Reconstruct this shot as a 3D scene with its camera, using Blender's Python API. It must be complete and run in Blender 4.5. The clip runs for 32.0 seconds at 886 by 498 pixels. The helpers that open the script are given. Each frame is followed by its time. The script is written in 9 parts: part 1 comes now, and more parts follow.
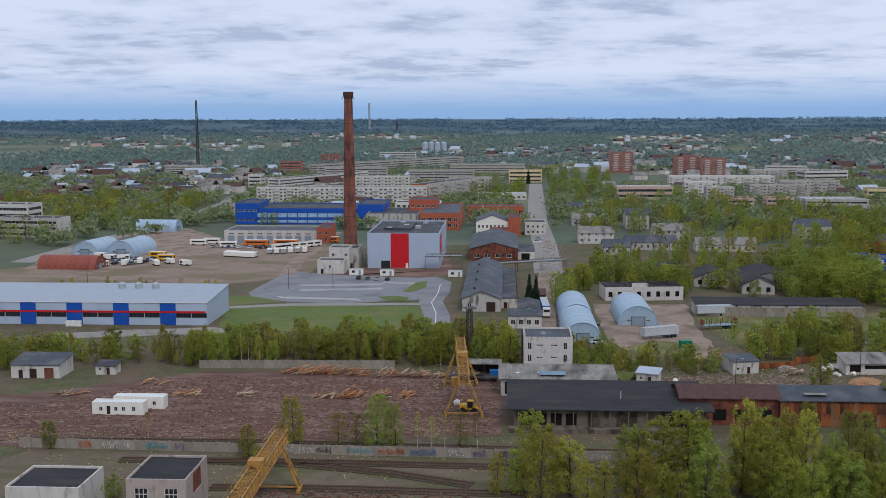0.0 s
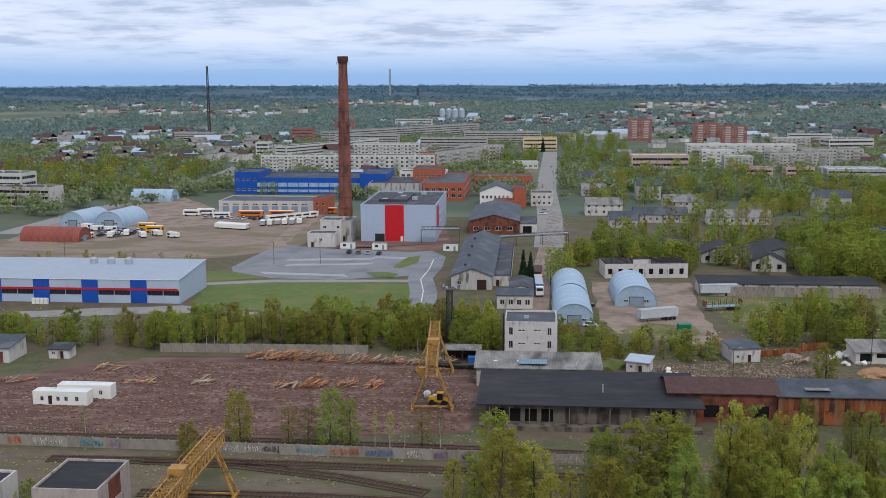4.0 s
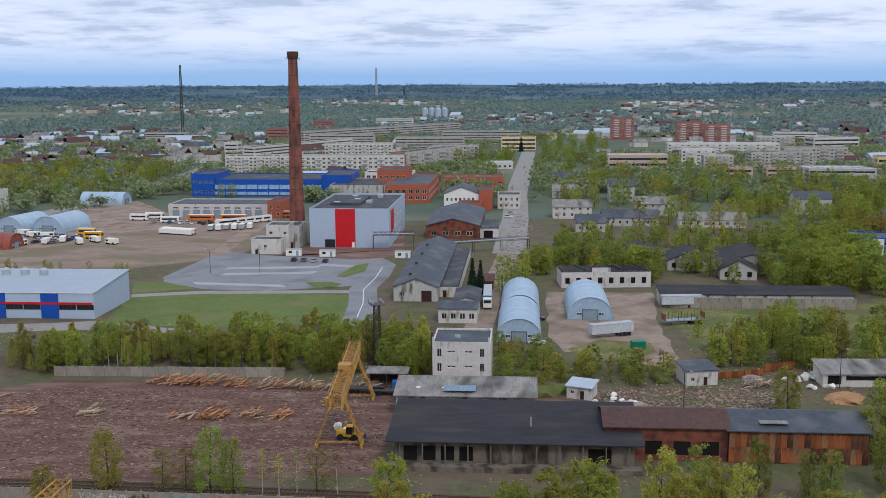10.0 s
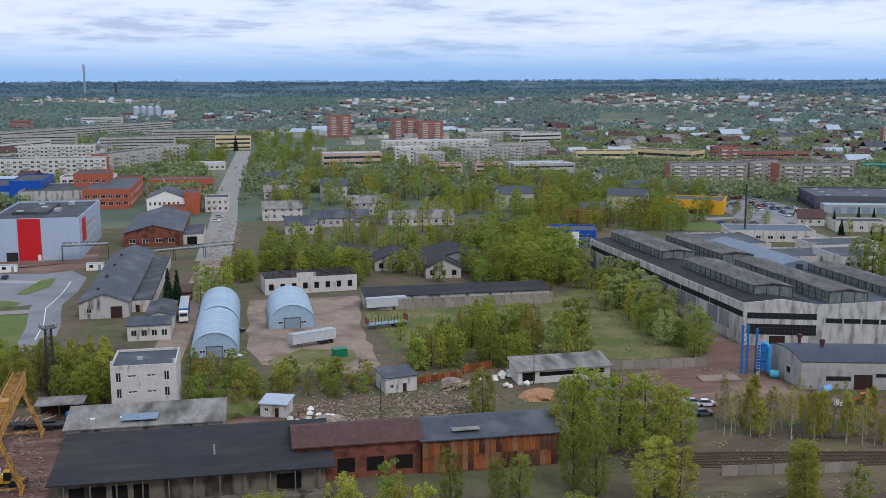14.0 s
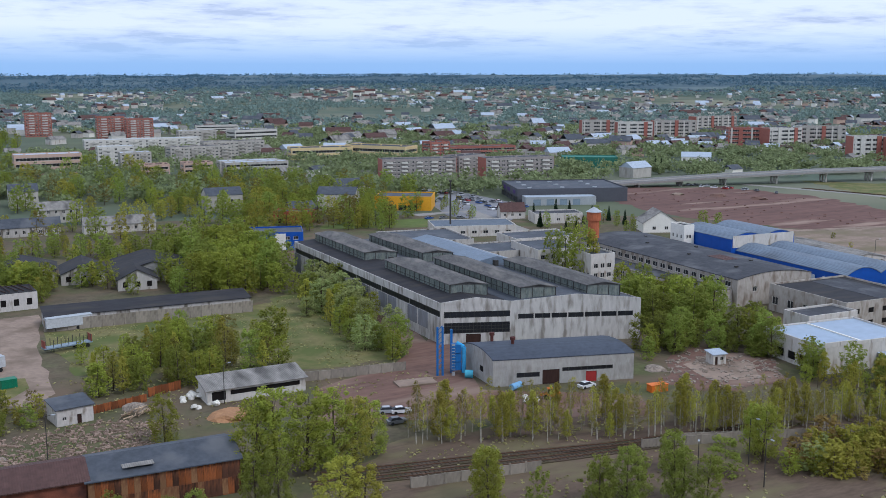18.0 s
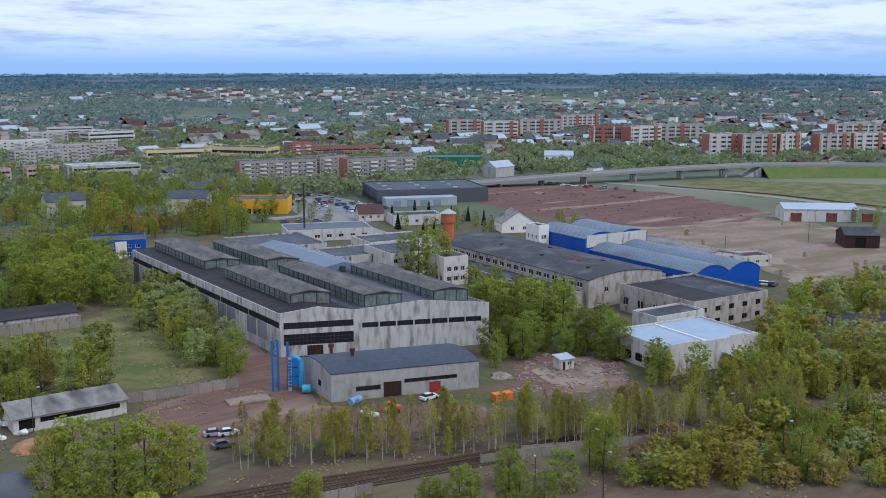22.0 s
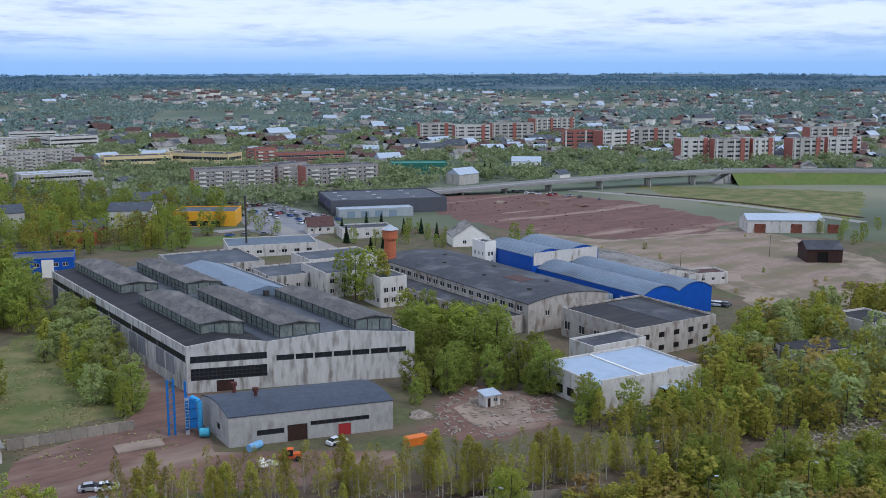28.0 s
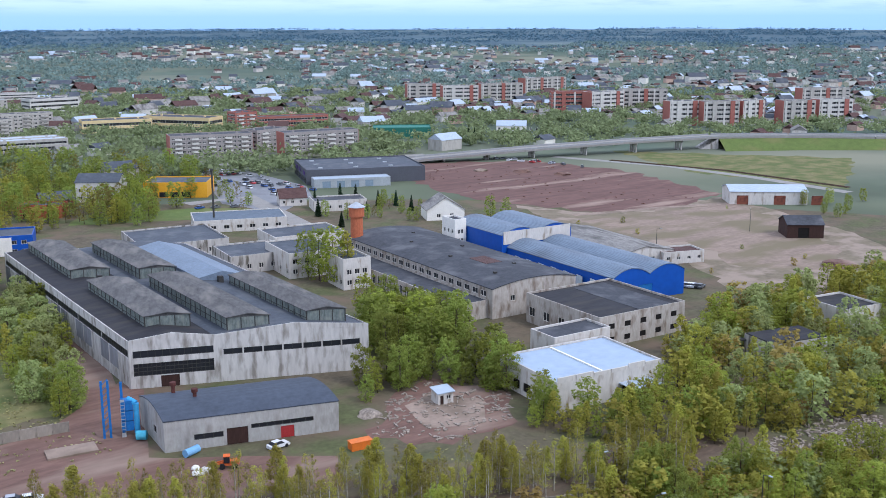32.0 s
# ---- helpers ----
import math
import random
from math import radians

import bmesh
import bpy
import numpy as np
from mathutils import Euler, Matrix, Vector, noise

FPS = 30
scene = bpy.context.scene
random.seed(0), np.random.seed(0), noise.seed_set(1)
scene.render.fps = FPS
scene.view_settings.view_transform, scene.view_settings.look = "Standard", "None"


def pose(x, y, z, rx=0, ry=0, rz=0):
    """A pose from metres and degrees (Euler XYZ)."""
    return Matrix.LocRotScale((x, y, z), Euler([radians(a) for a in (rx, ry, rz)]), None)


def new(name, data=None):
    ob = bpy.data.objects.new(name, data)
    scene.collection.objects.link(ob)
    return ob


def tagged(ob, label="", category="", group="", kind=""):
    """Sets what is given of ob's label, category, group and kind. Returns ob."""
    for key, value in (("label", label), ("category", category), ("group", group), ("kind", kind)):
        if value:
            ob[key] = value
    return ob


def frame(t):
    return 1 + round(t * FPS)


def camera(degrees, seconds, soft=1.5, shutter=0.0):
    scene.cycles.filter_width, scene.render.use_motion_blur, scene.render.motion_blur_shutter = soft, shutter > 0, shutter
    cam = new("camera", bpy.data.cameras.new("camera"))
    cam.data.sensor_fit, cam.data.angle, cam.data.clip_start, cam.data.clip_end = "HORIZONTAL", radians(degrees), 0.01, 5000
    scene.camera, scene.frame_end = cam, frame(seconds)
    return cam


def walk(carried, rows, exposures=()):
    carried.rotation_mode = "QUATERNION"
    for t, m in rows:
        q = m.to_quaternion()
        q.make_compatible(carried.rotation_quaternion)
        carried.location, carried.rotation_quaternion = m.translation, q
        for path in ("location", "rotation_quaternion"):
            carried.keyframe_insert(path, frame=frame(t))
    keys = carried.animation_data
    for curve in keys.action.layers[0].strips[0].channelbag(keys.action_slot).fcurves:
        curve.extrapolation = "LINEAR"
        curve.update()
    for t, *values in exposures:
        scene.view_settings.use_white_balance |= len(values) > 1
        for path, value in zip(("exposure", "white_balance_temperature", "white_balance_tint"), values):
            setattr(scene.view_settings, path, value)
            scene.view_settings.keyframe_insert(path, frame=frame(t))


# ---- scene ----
cam = camera(46.33, 32.0, soft=0.75)
# t, x, y, z, pitch down, heading, roll
PATH = [
    (0, -9.19, -2.15, 69.00, 7.376, 0.055, -0.215),
    (0.5, -7.79, 0.38, 69.25, 8.289, -0.028, -0.208),
    (1, -6.36, 2.93, 69.38, 8.991, -0.144, -0.205),
    (1.5, -4.87, 5.53, 69.45, 9.056, -0.281, -0.204),
    (2, -3.31, 8.17, 69.46, 9.098, -0.460, -0.203),
    (2.5, -1.72, 10.79, 69.38, 9.137, -0.697, -0.204),
    (3, -0.10, 13.42, 69.23, 9.172, -0.902, -0.208),
    (3.5, 1.44, 16.04, 69.00, 9.203, -1.104, -0.213),
    (5.5, 7.10, 26.53, 68.29, 9.204, -1.938, -0.249),
    (6, 8.50, 28.96, 68.16, 9.210, -2.127, -0.262),
    (6.5, 9.85, 31.26, 68.06, 9.211, -2.285, -0.277),
    (7, 11.16, 33.51, 67.91, 9.207, -2.406, -0.293),
    (7.5, 12.43, 35.71, 67.72, 9.192, -2.522, -0.309),
    (8, 13.66, 37.86, 67.49, 9.187, -2.622, -0.325),
    (8.5, 14.84, 39.91, 67.28, 9.162, -2.714, -0.340),
    (9, 15.96, 41.81, 67.15, 9.164, -2.795, -0.352),
    (9.5, 17.04, 43.52, 67.13, 9.184, -2.336, -0.360),
    (10, 18.06, 45.03, 67.21, 9.220, -0.892, -0.364),
    (10.5, 19.09, 46.42, 67.34, 9.239, 0.624, -0.362),
    (11, 20.15, 47.73, 67.47, 9.290, 2.250, -0.351),
    (11.5, 21.27, 49.01, 67.59, 9.336, 3.913, -0.334),
    (12, 22.46, 50.30, 67.67, 9.351, 5.871, -0.308),
    (12.5, 23.68, 51.60, 67.71, 9.381, 7.957, -0.278),
    (13, 24.93, 52.91, 67.71, 9.412, 9.753, -0.244),
    (13.5, 26.21, 54.18, 67.68, 9.411, 11.953, -0.210),
    (14, 27.53, 55.36, 67.64, 9.440, 14.207, -0.174),
    (14.5, 28.86, 56.40, 67.64, 9.472, 16.400, -0.140),
    (15, 30.21, 57.30, 67.73, 9.516, 18.429, -0.110),
    (15.5, 31.64, 58.01, 67.95, 9.574, 20.300, -0.085),
    (17.5, 37.95, 60.38, 69.02, 9.718, 27.454, -0.015),
    (18, 39.48, 60.96, 69.18, 9.792, 29.247, -0.002),
    (18.5, 41.01, 61.61, 69.26, 9.752, 30.979, 0.010),
    (19, 42.58, 62.30, 69.28, 9.764, 32.598, 0.020),
    (19.5, 44.21, 63.00, 69.24, 9.774, 34.174, 0.027),
    (20, 45.93, 63.70, 69.14, 9.796, 35.633, 0.031),
    (20.5, 47.69, 64.35, 69.00, 9.772, 35.909, 0.032),
    (21, 49.48, 64.97, 68.88, 9.784, 35.974, 0.030),
    (21.5, 51.30, 65.53, 68.76, 9.818, 36.037, 0.025),
    (22, 53.13, 66.05, 68.67, 9.803, 36.113, 0.019),
    (22.5, 55.00, 66.54, 68.60, 9.814, 36.177, 0.012),
    (23, 56.93, 67.03, 68.52, 9.863, 36.239, 0.005),
    (23.5, 58.90, 67.54, 68.43, 9.836, 36.292, -0.003),
    (24, 60.91, 68.07, 68.33, 9.839, 36.369, -0.012),
    (24.5, 62.95, 68.60, 68.28, 9.846, 36.411, -0.020),
    (25, 64.98, 69.12, 68.32, 9.804, 36.493, -0.029),
    (25.5, 66.91, 69.55, 68.62, 9.839, 36.532, -0.036),
    (27.5, 74.08, 70.81, 71.23, 9.855, 36.772, -0.062),
    (28, 76.00, 71.25, 71.89, 9.826, 36.845, -0.068),
    (28.5, 77.97, 71.74, 72.59, 9.845, 36.876, -0.075),
    (29, 79.88, 72.19, 73.30, 9.855, 36.944, -0.080),
    (29.5, 81.74, 72.60, 74.04, 9.858, 36.968, -0.086),
    (30, 83.52, 72.97, 74.81, 9.901, 36.984, -0.090),
    (30.5, 85.27, 73.32, 75.59, 10.581, 36.988, -0.095),
    (31, 87.02, 73.66, 76.33, 11.663, 37.010, -0.099),
    (31.5, 88.77, 74.00, 77.00, 12.315, 36.963, -0.102),
    (32, 90.49, 74.29, 77.61, 12.315, 36.965, -0.105),
]

walk(cam, [(t, pose(x, y, z, 90 - pitch, 0, -heading) @ pose(0, 0, 0, 0, 0, roll)) for t, x, y, z, pitch, heading, roll in PATH],
     exposures=[(0, -0.34, 5850, 13), (1, -0.2, 5880, 13), (2, -0.14, 5900, 13), (12, -0.12, 5800, 13), (20, -0.04, 5520, 13), (30.6, -0.04, 5450, 13), (31.4, 0.18, 5450, 14), (32.0, 0.43, 5450, 16)])

# ---------------------------------------------------------------- light
SUN_ELEV, SUN_TURN = radians(48), radians(200)
world = bpy.data.worlds.new("overcast_sky")
scene.world = world
world.use_nodes = True
wn, wl = world.node_tree.nodes, world.node_tree.links
wn.clear()
w_out = wn.new("ShaderNodeOutputWorld")
w_bg = wn.new("ShaderNodeBackground")
w_bg.inputs["Strength"].default_value = 0.108
sky = wn.new("ShaderNodeTexSky")
sky.sky_type = "NISHITA"
sky.sun_disc = False
sky.sun_elevation, sky.sun_rotation = SUN_ELEV, SUN_TURN
sky.air_density, sky.dust_density, sky.ozone_density = 1.0, 1.2, 2.0
w_tc = wn.new("ShaderNodeTexCoord")
w_sep = wn.new("ShaderNodeSeparateXYZ")
wl.new(w_tc.outputs["Generated"], w_sep.inputs[0])


def w_math(op, a, b, clamp=False):
    n = wn.new("ShaderNodeMath")
    n.operation, n.use_clamp = op, clamp
    for i, v in enumerate((a, b)):
        if isinstance(v, (int, float)):
            n.inputs[i].default_value = v
        else:
            wl.new(v, n.inputs[i])
    return n.outputs[0]


# the cloud sheet lies level, so its rows draw together towards the horizon
w_high = w_math("MAXIMUM", w_sep.outputs[2], 0.0)
w_div = w_math("ADD", w_high, 0.10)
w_xy = wn.new("ShaderNodeCombineXYZ")
wl.new(w_math("DIVIDE", w_sep.outputs[0], w_div), w_xy.inputs[0])
wl.new(w_math("DIVIDE", w_sep.outputs[1], w_div), w_xy.inputs[1])


def w_noise(scale, detail, rough):
    n = wn.new("ShaderNodeTexNoise")
    n.inputs["Scale"].default_value, n.inputs["Detail"].default_value = scale, detail
    n.inputs["Roughness"].default_value = rough
    wl.new(w_xy.outputs[0], n.inputs["Vector"])
    return n.outputs["Fac"]


w_big, w_small = w_noise(0.8, 8, 0.6), w_noise(2.6, 7, 0.62)
w_mix = w_math("ADD", w_math("MULTIPLY", w_big, 0.62), w_math("MULTIPLY", w_small, 0.38))
w_ramp = wn.new("ShaderNodeValToRGB")
w_ramp.color_ramp.elements[0].position, w_ramp.color_ramp.elements[0].color = 0.41, (5.2, 5.9, 7.1, 1)
w_ramp.color_ramp.elements[1].position, w_ramp.color_ramp.elements[1].color = 0.54, (8.1, 8.6, 9.4, 1)
w_mid = w_ramp.color_ramp.elements.new(0.47)
w_mid.color = (7.1, 7.7, 8.7, 1)
wl.new(w_mix, w_ramp.inputs[0])
w_cover = wn.new("ShaderNodeMapRange")
w_cover.inputs["From Min"].default_value, w_cover.inputs["From Max"].default_value = 0.006, 0.040
wl.new(w_sep.outputs[2], w_cover.inputs["Value"])
w_band = wn.new("ShaderNodeMix")
w_band.data_type = "RGBA"
wl.new(w_cover.outputs[0], w_band.inputs["Factor"])
w_low = wn.new("ShaderNodeMix")
w_low.data_type = "RGBA"
w_low.inputs["Factor"].default_value = 0.8
wl.new(sky.outputs[0], w_low.inputs["A"])
w_low.inputs["B"].default_value = (3.5, 5.7, 8.8, 1)
wl.new(w_low.outputs["Result"], w_band.inputs["A"])
wl.new(w_ramp.outputs[0], w_band.inputs["B"])
wl.new(w_band.outputs["Result"], w_bg.inputs["Color"])
wl.new(w_bg.outputs[0], w_out.inputs[0])

sun = new("sun", bpy.data.lights.new("sun", "SUN"))
sun.data.energy, sun.data.angle, sun.data.color = 1.45, radians(14), (1.0, 0.93, 0.82)
sun.matrix_world = pose(0, 0, 300) @ Euler((radians(42), 0, radians(20))).to_matrix().to_4x4()

# ---------------------------------------------------------------- materials
SHELF = {}


def mat(name, base, rough=0.85, var=0.22, scale=0.25, fine=3.0, bump=0.0, metal=0.0, spot=None, spot_at=0.62, spot_soft=0.1,
        spot_scale=0.35, stretch=(1, 1, 1), rand=0.0, ribs=0.0, rib_axis="X", second=None, leaf=False, island=False, spec=0.3):
    """A weathered surface: base colour varied at two scales, spots or streaks of another colour, fine relief, ribs."""
    if name in SHELF:
        return SHELF[name]
    m = bpy.data.materials.new(name)
    m.use_nodes = True
    nt = m.node_tree
    nodes, links = nt.nodes, nt.links
    bsdf = nodes["Principled BSDF"]
    bsdf.inputs["Roughness"].default_value, bsdf.inputs["Metallic"].default_value = rough, metal
    bsdf.inputs["Specular IOR Level"].default_value = spec
    tc = nodes.new("ShaderNodeTexCoord")
    mp = nodes.new("ShaderNodeMapping")
    mp.inputs["Scale"].default_value = stretch
    links.new(tc.outputs["Object"], mp.inputs["Vector"])

    def noise_of(s, detail):
        n = nodes.new("ShaderNodeTexNoise")
        n.inputs["Scale"].default_value, n.inputs["Detail"].default_value = s, detail
        links.new(mp.outputs[0], n.inputs["Vector"])
        return n.outputs["Fac"]

    def math_of(op, a, b, clamp=False):
        n = nodes.new("ShaderNodeMath")
        n.operation, n.use_clamp = op, clamp
        for i, v in enumerate((a, b)):
            if isinstance(v, (int, float)):
                n.inputs[i].default_value = v
            else:
                links.new(v, n.inputs[i])
        return n.outputs[0]

    def mix_of(fac, a, b):
        n = nodes.new("ShaderNodeMix")
        n.data_type = "RGBA"
        for key, v in (("Factor", fac), ("A", a), ("B", b)):
            if isinstance(v, tuple):
                n.inputs[key].default_value = (*v, 1)
            elif isinstance(v, (int, float)):
                n.inputs[key].default_value = v
            else:
                links.new(v, n.inputs[key])
        return n.outputs["Result"]

    coarse, small = noise_of(scale, 5), noise_of(fine, 5)
    col = base
    if second:
        col = mix_of(math_of("MULTIPLY_ADD", math_of("SUBTRACT", coarse, 0.5), 5.0, True), base, second)
        nodes[-1].inputs[2].default_value = 0.5
    level = math_of("ADD", math_of("MULTIPLY", math_of("SUBTRACT", coarse, 0.5), 2.4 * var), math_of("MULTIPLY", math_of("SUBTRACT", small, 0.5), 3.2 * var))
    if not leaf:
        mid = noise_of(math.sqrt(scale * fine) * 1.3, 6)
        level = math_of("ADD", level, math_of("MULTIPLY", math_of("SUBTRACT", mid, 0.5), 3.4 * var))
    if rand:
        oi = nodes.new("ShaderNodeObjectInfo")
        level = math_of("ADD", level, math_of("MULTIPLY", math_of("SUBTRACT", oi.outputs["Random"], 0.5), 2 * rand))
    if island:
        geo = nodes.new("ShaderNodeNewGeometry")
        level = math_of("ADD", level, math_of("MULTIPLY", math_of("SUBTRACT", geo.outputs["Random Per Island"], 0.5), 0.6))
    hsv = nodes.new("ShaderNodeHueSaturation")
    links.new(math_of("ADD", level, 1.0), hsv.inputs["Value"])
    if isinstance(col, tuple):
        hsv.inputs["Color"].default_value = (*col, 1)
    else:
        links.new(col, hsv.inputs["Color"])
    if rand and leaf:
        links.new(math_of("ADD", math_of("MULTIPLY", math_of("SUBTRACT", oi.outputs["Random"], 0.5), 0.03), 0.5), hsv.inputs["Hue"])
    out = hsv.outputs["Color"]
    if spot:
        mr = nodes.new("ShaderNodeMapRange")
        mr.inputs["From Min"].default_value, mr.inputs["From Max"].default_value = spot_at - spot_soft, spot_at + spot_soft
        links.new(noise_of(spot_scale, 6), mr.inputs["Value"])
        out = mix_of(mr.outputs[0], out, spot)
    links.new(out, bsdf.inputs["Base Color"])
    height = None
    if ribs:
        wv = nodes.new("ShaderNodeTexWave")
        wv.bands_direction = rib_axis
        wv.inputs["Scale"].default_value = 0.314 / ribs
        wv.inputs["Distortion"].default_value = 0.0
        links.new(tc.outputs["Object"], wv.inputs["Vector"])
        height = wv.outputs["Fac"]
    if bump or ribs:
        bp = nodes.new("ShaderNodeBump")
        bp.inputs["Strength"].default_value = bump if not ribs else 0.5
        bp.inputs["Distance"].default_value = 0.12
        links.new(height if height else small, bp.inputs["Height"])
        links.new(bp.outputs[0], bsdf.inputs["Normal"])
    if leaf:
        bsdf.inputs["Specular IOR Level"].default_value = 0.06
        tr = nodes.new("ShaderNodeBsdfTranslucent")
        links.new(out, tr.inputs["Color"])
        ms = nodes.new("ShaderNodeMixShader")
        ms.inputs[0].default_value = 0.45
        links.new(bsdf.outputs[0], ms.inputs[1])
        links.new(tr.outputs[0], ms.inputs[2])
        links.new(ms.outputs[0], nodes["Material Output"].inputs["Surface"])
    SHELF[name] = m
    return m


CONCRETE = mat("old_concrete", (0.44, 0.412, 0.375), var=0.14, scale=0.12, fine=1.6, spot=(0.134, 0.118, 0.095), spot_at=0.585, spot_soft=0.07, spot_scale=0.6, stretch=(1, 1, 0.22), bump=0.2)
PLASTER = mat("white_plaster", (0.55, 0.515, 0.465), var=0.1, scale=0.2, fine=2.5, spot=(0.309, 0.256, 0.198), spot_at=0.62, spot_soft=0.08, spot_scale=0.6, stretch=(1, 1, 0.35), bump=0.15)
SILICATE = mat("white_silicate_brick", (0.54, 0.50, 0.46), var=0.12, scale=0.3, fine=4, spot=(0.26, 0.22, 0.18), spot_at=0.65, spot_soft=0.07, spot_scale=0.6, stretch=(1, 1, 0.4), bump=0.2)
BRICK = mat("red_brick", (0.196, 0.064, 0.038), var=0.2, scale=0.3, fine=5, spot=(0.063, 0.025, 0.018), spot_at=0.56, spot_scale=0.4, bump=0.2)
ORANGE = mat("orange_red_wall", (0.371, 0.099, 0.050), var=0.15, scale=0.3, fine=4)
CHIMNEY = mat("chimney_brick", (0.242, 0.087, 0.059), var=0.22, scale=0.25, fine=2.5, spot=(0.091, 0.038, 0.030), spot_at=0.56, spot_scale=0.3, stretch=(1, 1, 0.4), bump=0.3)
TAR = mat("tarred_roofing_felt", (0.052, 0.054, 0.061), rough=0.8, var=0.24, scale=0.12, fine=1.4, spot=(0.115, 0.115, 0.120), spot_at=0.60, spot_scale=0.16, bump=0.15)
DARKTAR = mat("black_roofing_felt", (0.026, 0.025, 0.028), rough=0.8, var=0.25, scale=0.15, fine=1.5, spot=(0.047, 0.041, 0.035), spot_at=0.58, spot_scale=0.25, stretch=(0.3, 1.2, 1))
GREYROOF = mat("grey_sheet_roof", (0.064, 0.072, 0.086), rough=0.7, var=0.2, scale=0.15, fine=1.5, spot=(0.115, 0.118, 0.125), spot_at=0.60, spot_scale=0.16)
BLUEROOF = mat("blue_grey_metal_roof", (0.150, 0.190, 0.240), rough=0.55, var=0.12, scale=0.12, fine=1.2, spot=(0.105, 0.125, 0.155), spot_at=0.6, spot_scale=0.12, stretch=(1, 0.4, 1), ribs=0.6)
SLATE = mat("fibre_cement_sheets", (0.247, 0.231, 0.207), rough=0.9, var=0.25, scale=0.2, fine=2, spot=(0.091, 0.085, 0.076), spot_at=0.58, spot_scale=0.25, stretch=(1, 0.4, 1), ribs=0.35)
LANTERN = mat("weathered_lantern_roof", (0.098, 0.093, 0.088), rough=0.9, var=0.3, scale=0.2, fine=1.5, spot=(0.175, 0.160, 0.142), spot_at=0.6, spot_scale=0.3, stretch=(1, 0.35, 1))
LIGHTROOF = mat("pale_metal_roof", (0.400, 0.455, 0.520), rough=0.5, var=0.07, scale=0.15, fine=1.2, ribs=0.5)
WAREROOF = mat("warehouse_roof_sheet", (0.340, 0.385, 0.435), rough=0.6, var=0.05, scale=0.1, fine=0.8, ribs=0.6)
CLAD = mat("pale_grey_cladding", (0.400, 0.465, 0.560), rough=0.5, var=0.025, scale=0.1, fine=0.6, rand=0.04)
CLADB = mat("blue_cladding", (0.012, 0.075, 0.360), rough=0.45, var=0.08, scale=0.1, fine=0.7, rand=0.03)
PALEBLUE = mat("pale_blue_panel", (0.200, 0.400, 0.620), rough=0.5, var=0.1, scale=0.2, fine=1)
CLADR = mat("red_cladding", (0.515, 0.012, 0.016), rough=0.45, var=0.06, scale=0.1, fine=0.7)
HANGAR = mat("blue_grey_hangar_sheet", (0.330, 0.430, 0.520), rough=0.5, var=0.1, scale=0.3, fine=1.5, rand=0.07, spot=(0.400, 0.420, 0.420), spot_at=0.66, spot_scale=0.4)
RUST = mat("rusty_sheet", (0.268, 0.084, 0.025), rough=0.9, var=0.3, scale=0.5, fine=2, spot=(0.050, 0.025, 0.018), spot_at=0.50, spot_soft=0.06, spot_scale=0.9, stretch=(1, 1, 0.22), rand=0.4)
RUSTROOF = mat("rust_brown_roof", (0.091, 0.049, 0.042), rough=0.85, var=0.2, scale=0.2, fine=1.5, ribs=0.4)
RED = mat("red_brown_hangar_sheet", (0.27, 0.075, 0.050), rough=0.7, var=0.2, scale=0.3, fine=1.5, rand=0.06)
GLASS = mat("dark_window_glass", (0.016, 0.018, 0.022), rough=0.3, var=0.2, scale=0.6, fine=2, spec=0.35, rand=0.25)
FRAMEW = mat("white_window_frame", (0.639, 0.611, 0.540), rough=0.5, var=0.05)
# near-black that paints the shade inside open gateways and empty windows
INSIDESHADE = mat("dark_interior", (0.011, 0.009, 0.008), rough=1.0, var=0.2)
DARKWOOD = mat("dark_gate_boards", (0.041, 0.019, 0.014), rough=0.8, var=0.3, scale=0.5, stretch=(3, 1, 0.3))
GATEGREY = mat("grey_gate_sheet", (0.220, 0.280, 0.330), rough=0.6, var=0.15)
YELLOW = mat("crane_yellow", (0.412, 0.222, 0.050), rough=0.6, var=0.16, scale=0.6, fine=3, spot=(0.154, 0.079, 0.036), spot_at=0.58, spot_scale=0.8)
STEEL = mat("dark_steel", (0.063, 0.059, 0.054), rough=0.6, var=0.2, metal=0.3)
PALESTEEL = mat("galvanised_steel", (0.420, 0.440, 0.450), rough=0.45, var=0.12, metal=0.4)
WHITEP = mat("white_paint", (0.762, 0.729, 0.648), rough=0.5, var=0.07, scale=0.4)
BLUEP = mat("blue_paint", (0.020, 0.130, 0.360), rough=0.5, var=0.15, scale=0.6)
GREENP = mat("green_paint", (0.012, 0.160, 0.085), rough=0.5, var=0.12)
ORANGEP = mat("orange_paint", (0.639, 0.158, 0.018), rough=0.5, var=0.1)
YELLOWP = mat("yellow_paint", (0.721, 0.355, 0.018), rough=0.5, var=0.08)
RUBBER = mat("tyre_rubber", (0.018, 0.018, 0.019), rough=0.9, var=0.15)
CREAM = mat("cream_render", (0.659, 0.512, 0.270), rough=0.85, var=0.08, scale=0.2)
PANEL = mat("grey_panel_wall", (0.422, 0.394, 0.347), rough=0.9, var=0.14, scale=0.12, fine=1.5, spot=(0.288, 0.266, 0.234), spot_at=0.64, spot_scale=0.3, stretch=(1, 1, 0.4))
PINK = mat("pale_pink_render", (0.515, 0.364, 0.288), rough=0.9, var=0.1, scale=0.2)
ASPHALT = mat("asphalt", (0.215, 0.215, 0.222), rough=0.9, var=0.1, scale=0.06, fine=1.0, spot=(0.150, 0.150, 0.155), spot_at=0.6, spot_scale=0.08)
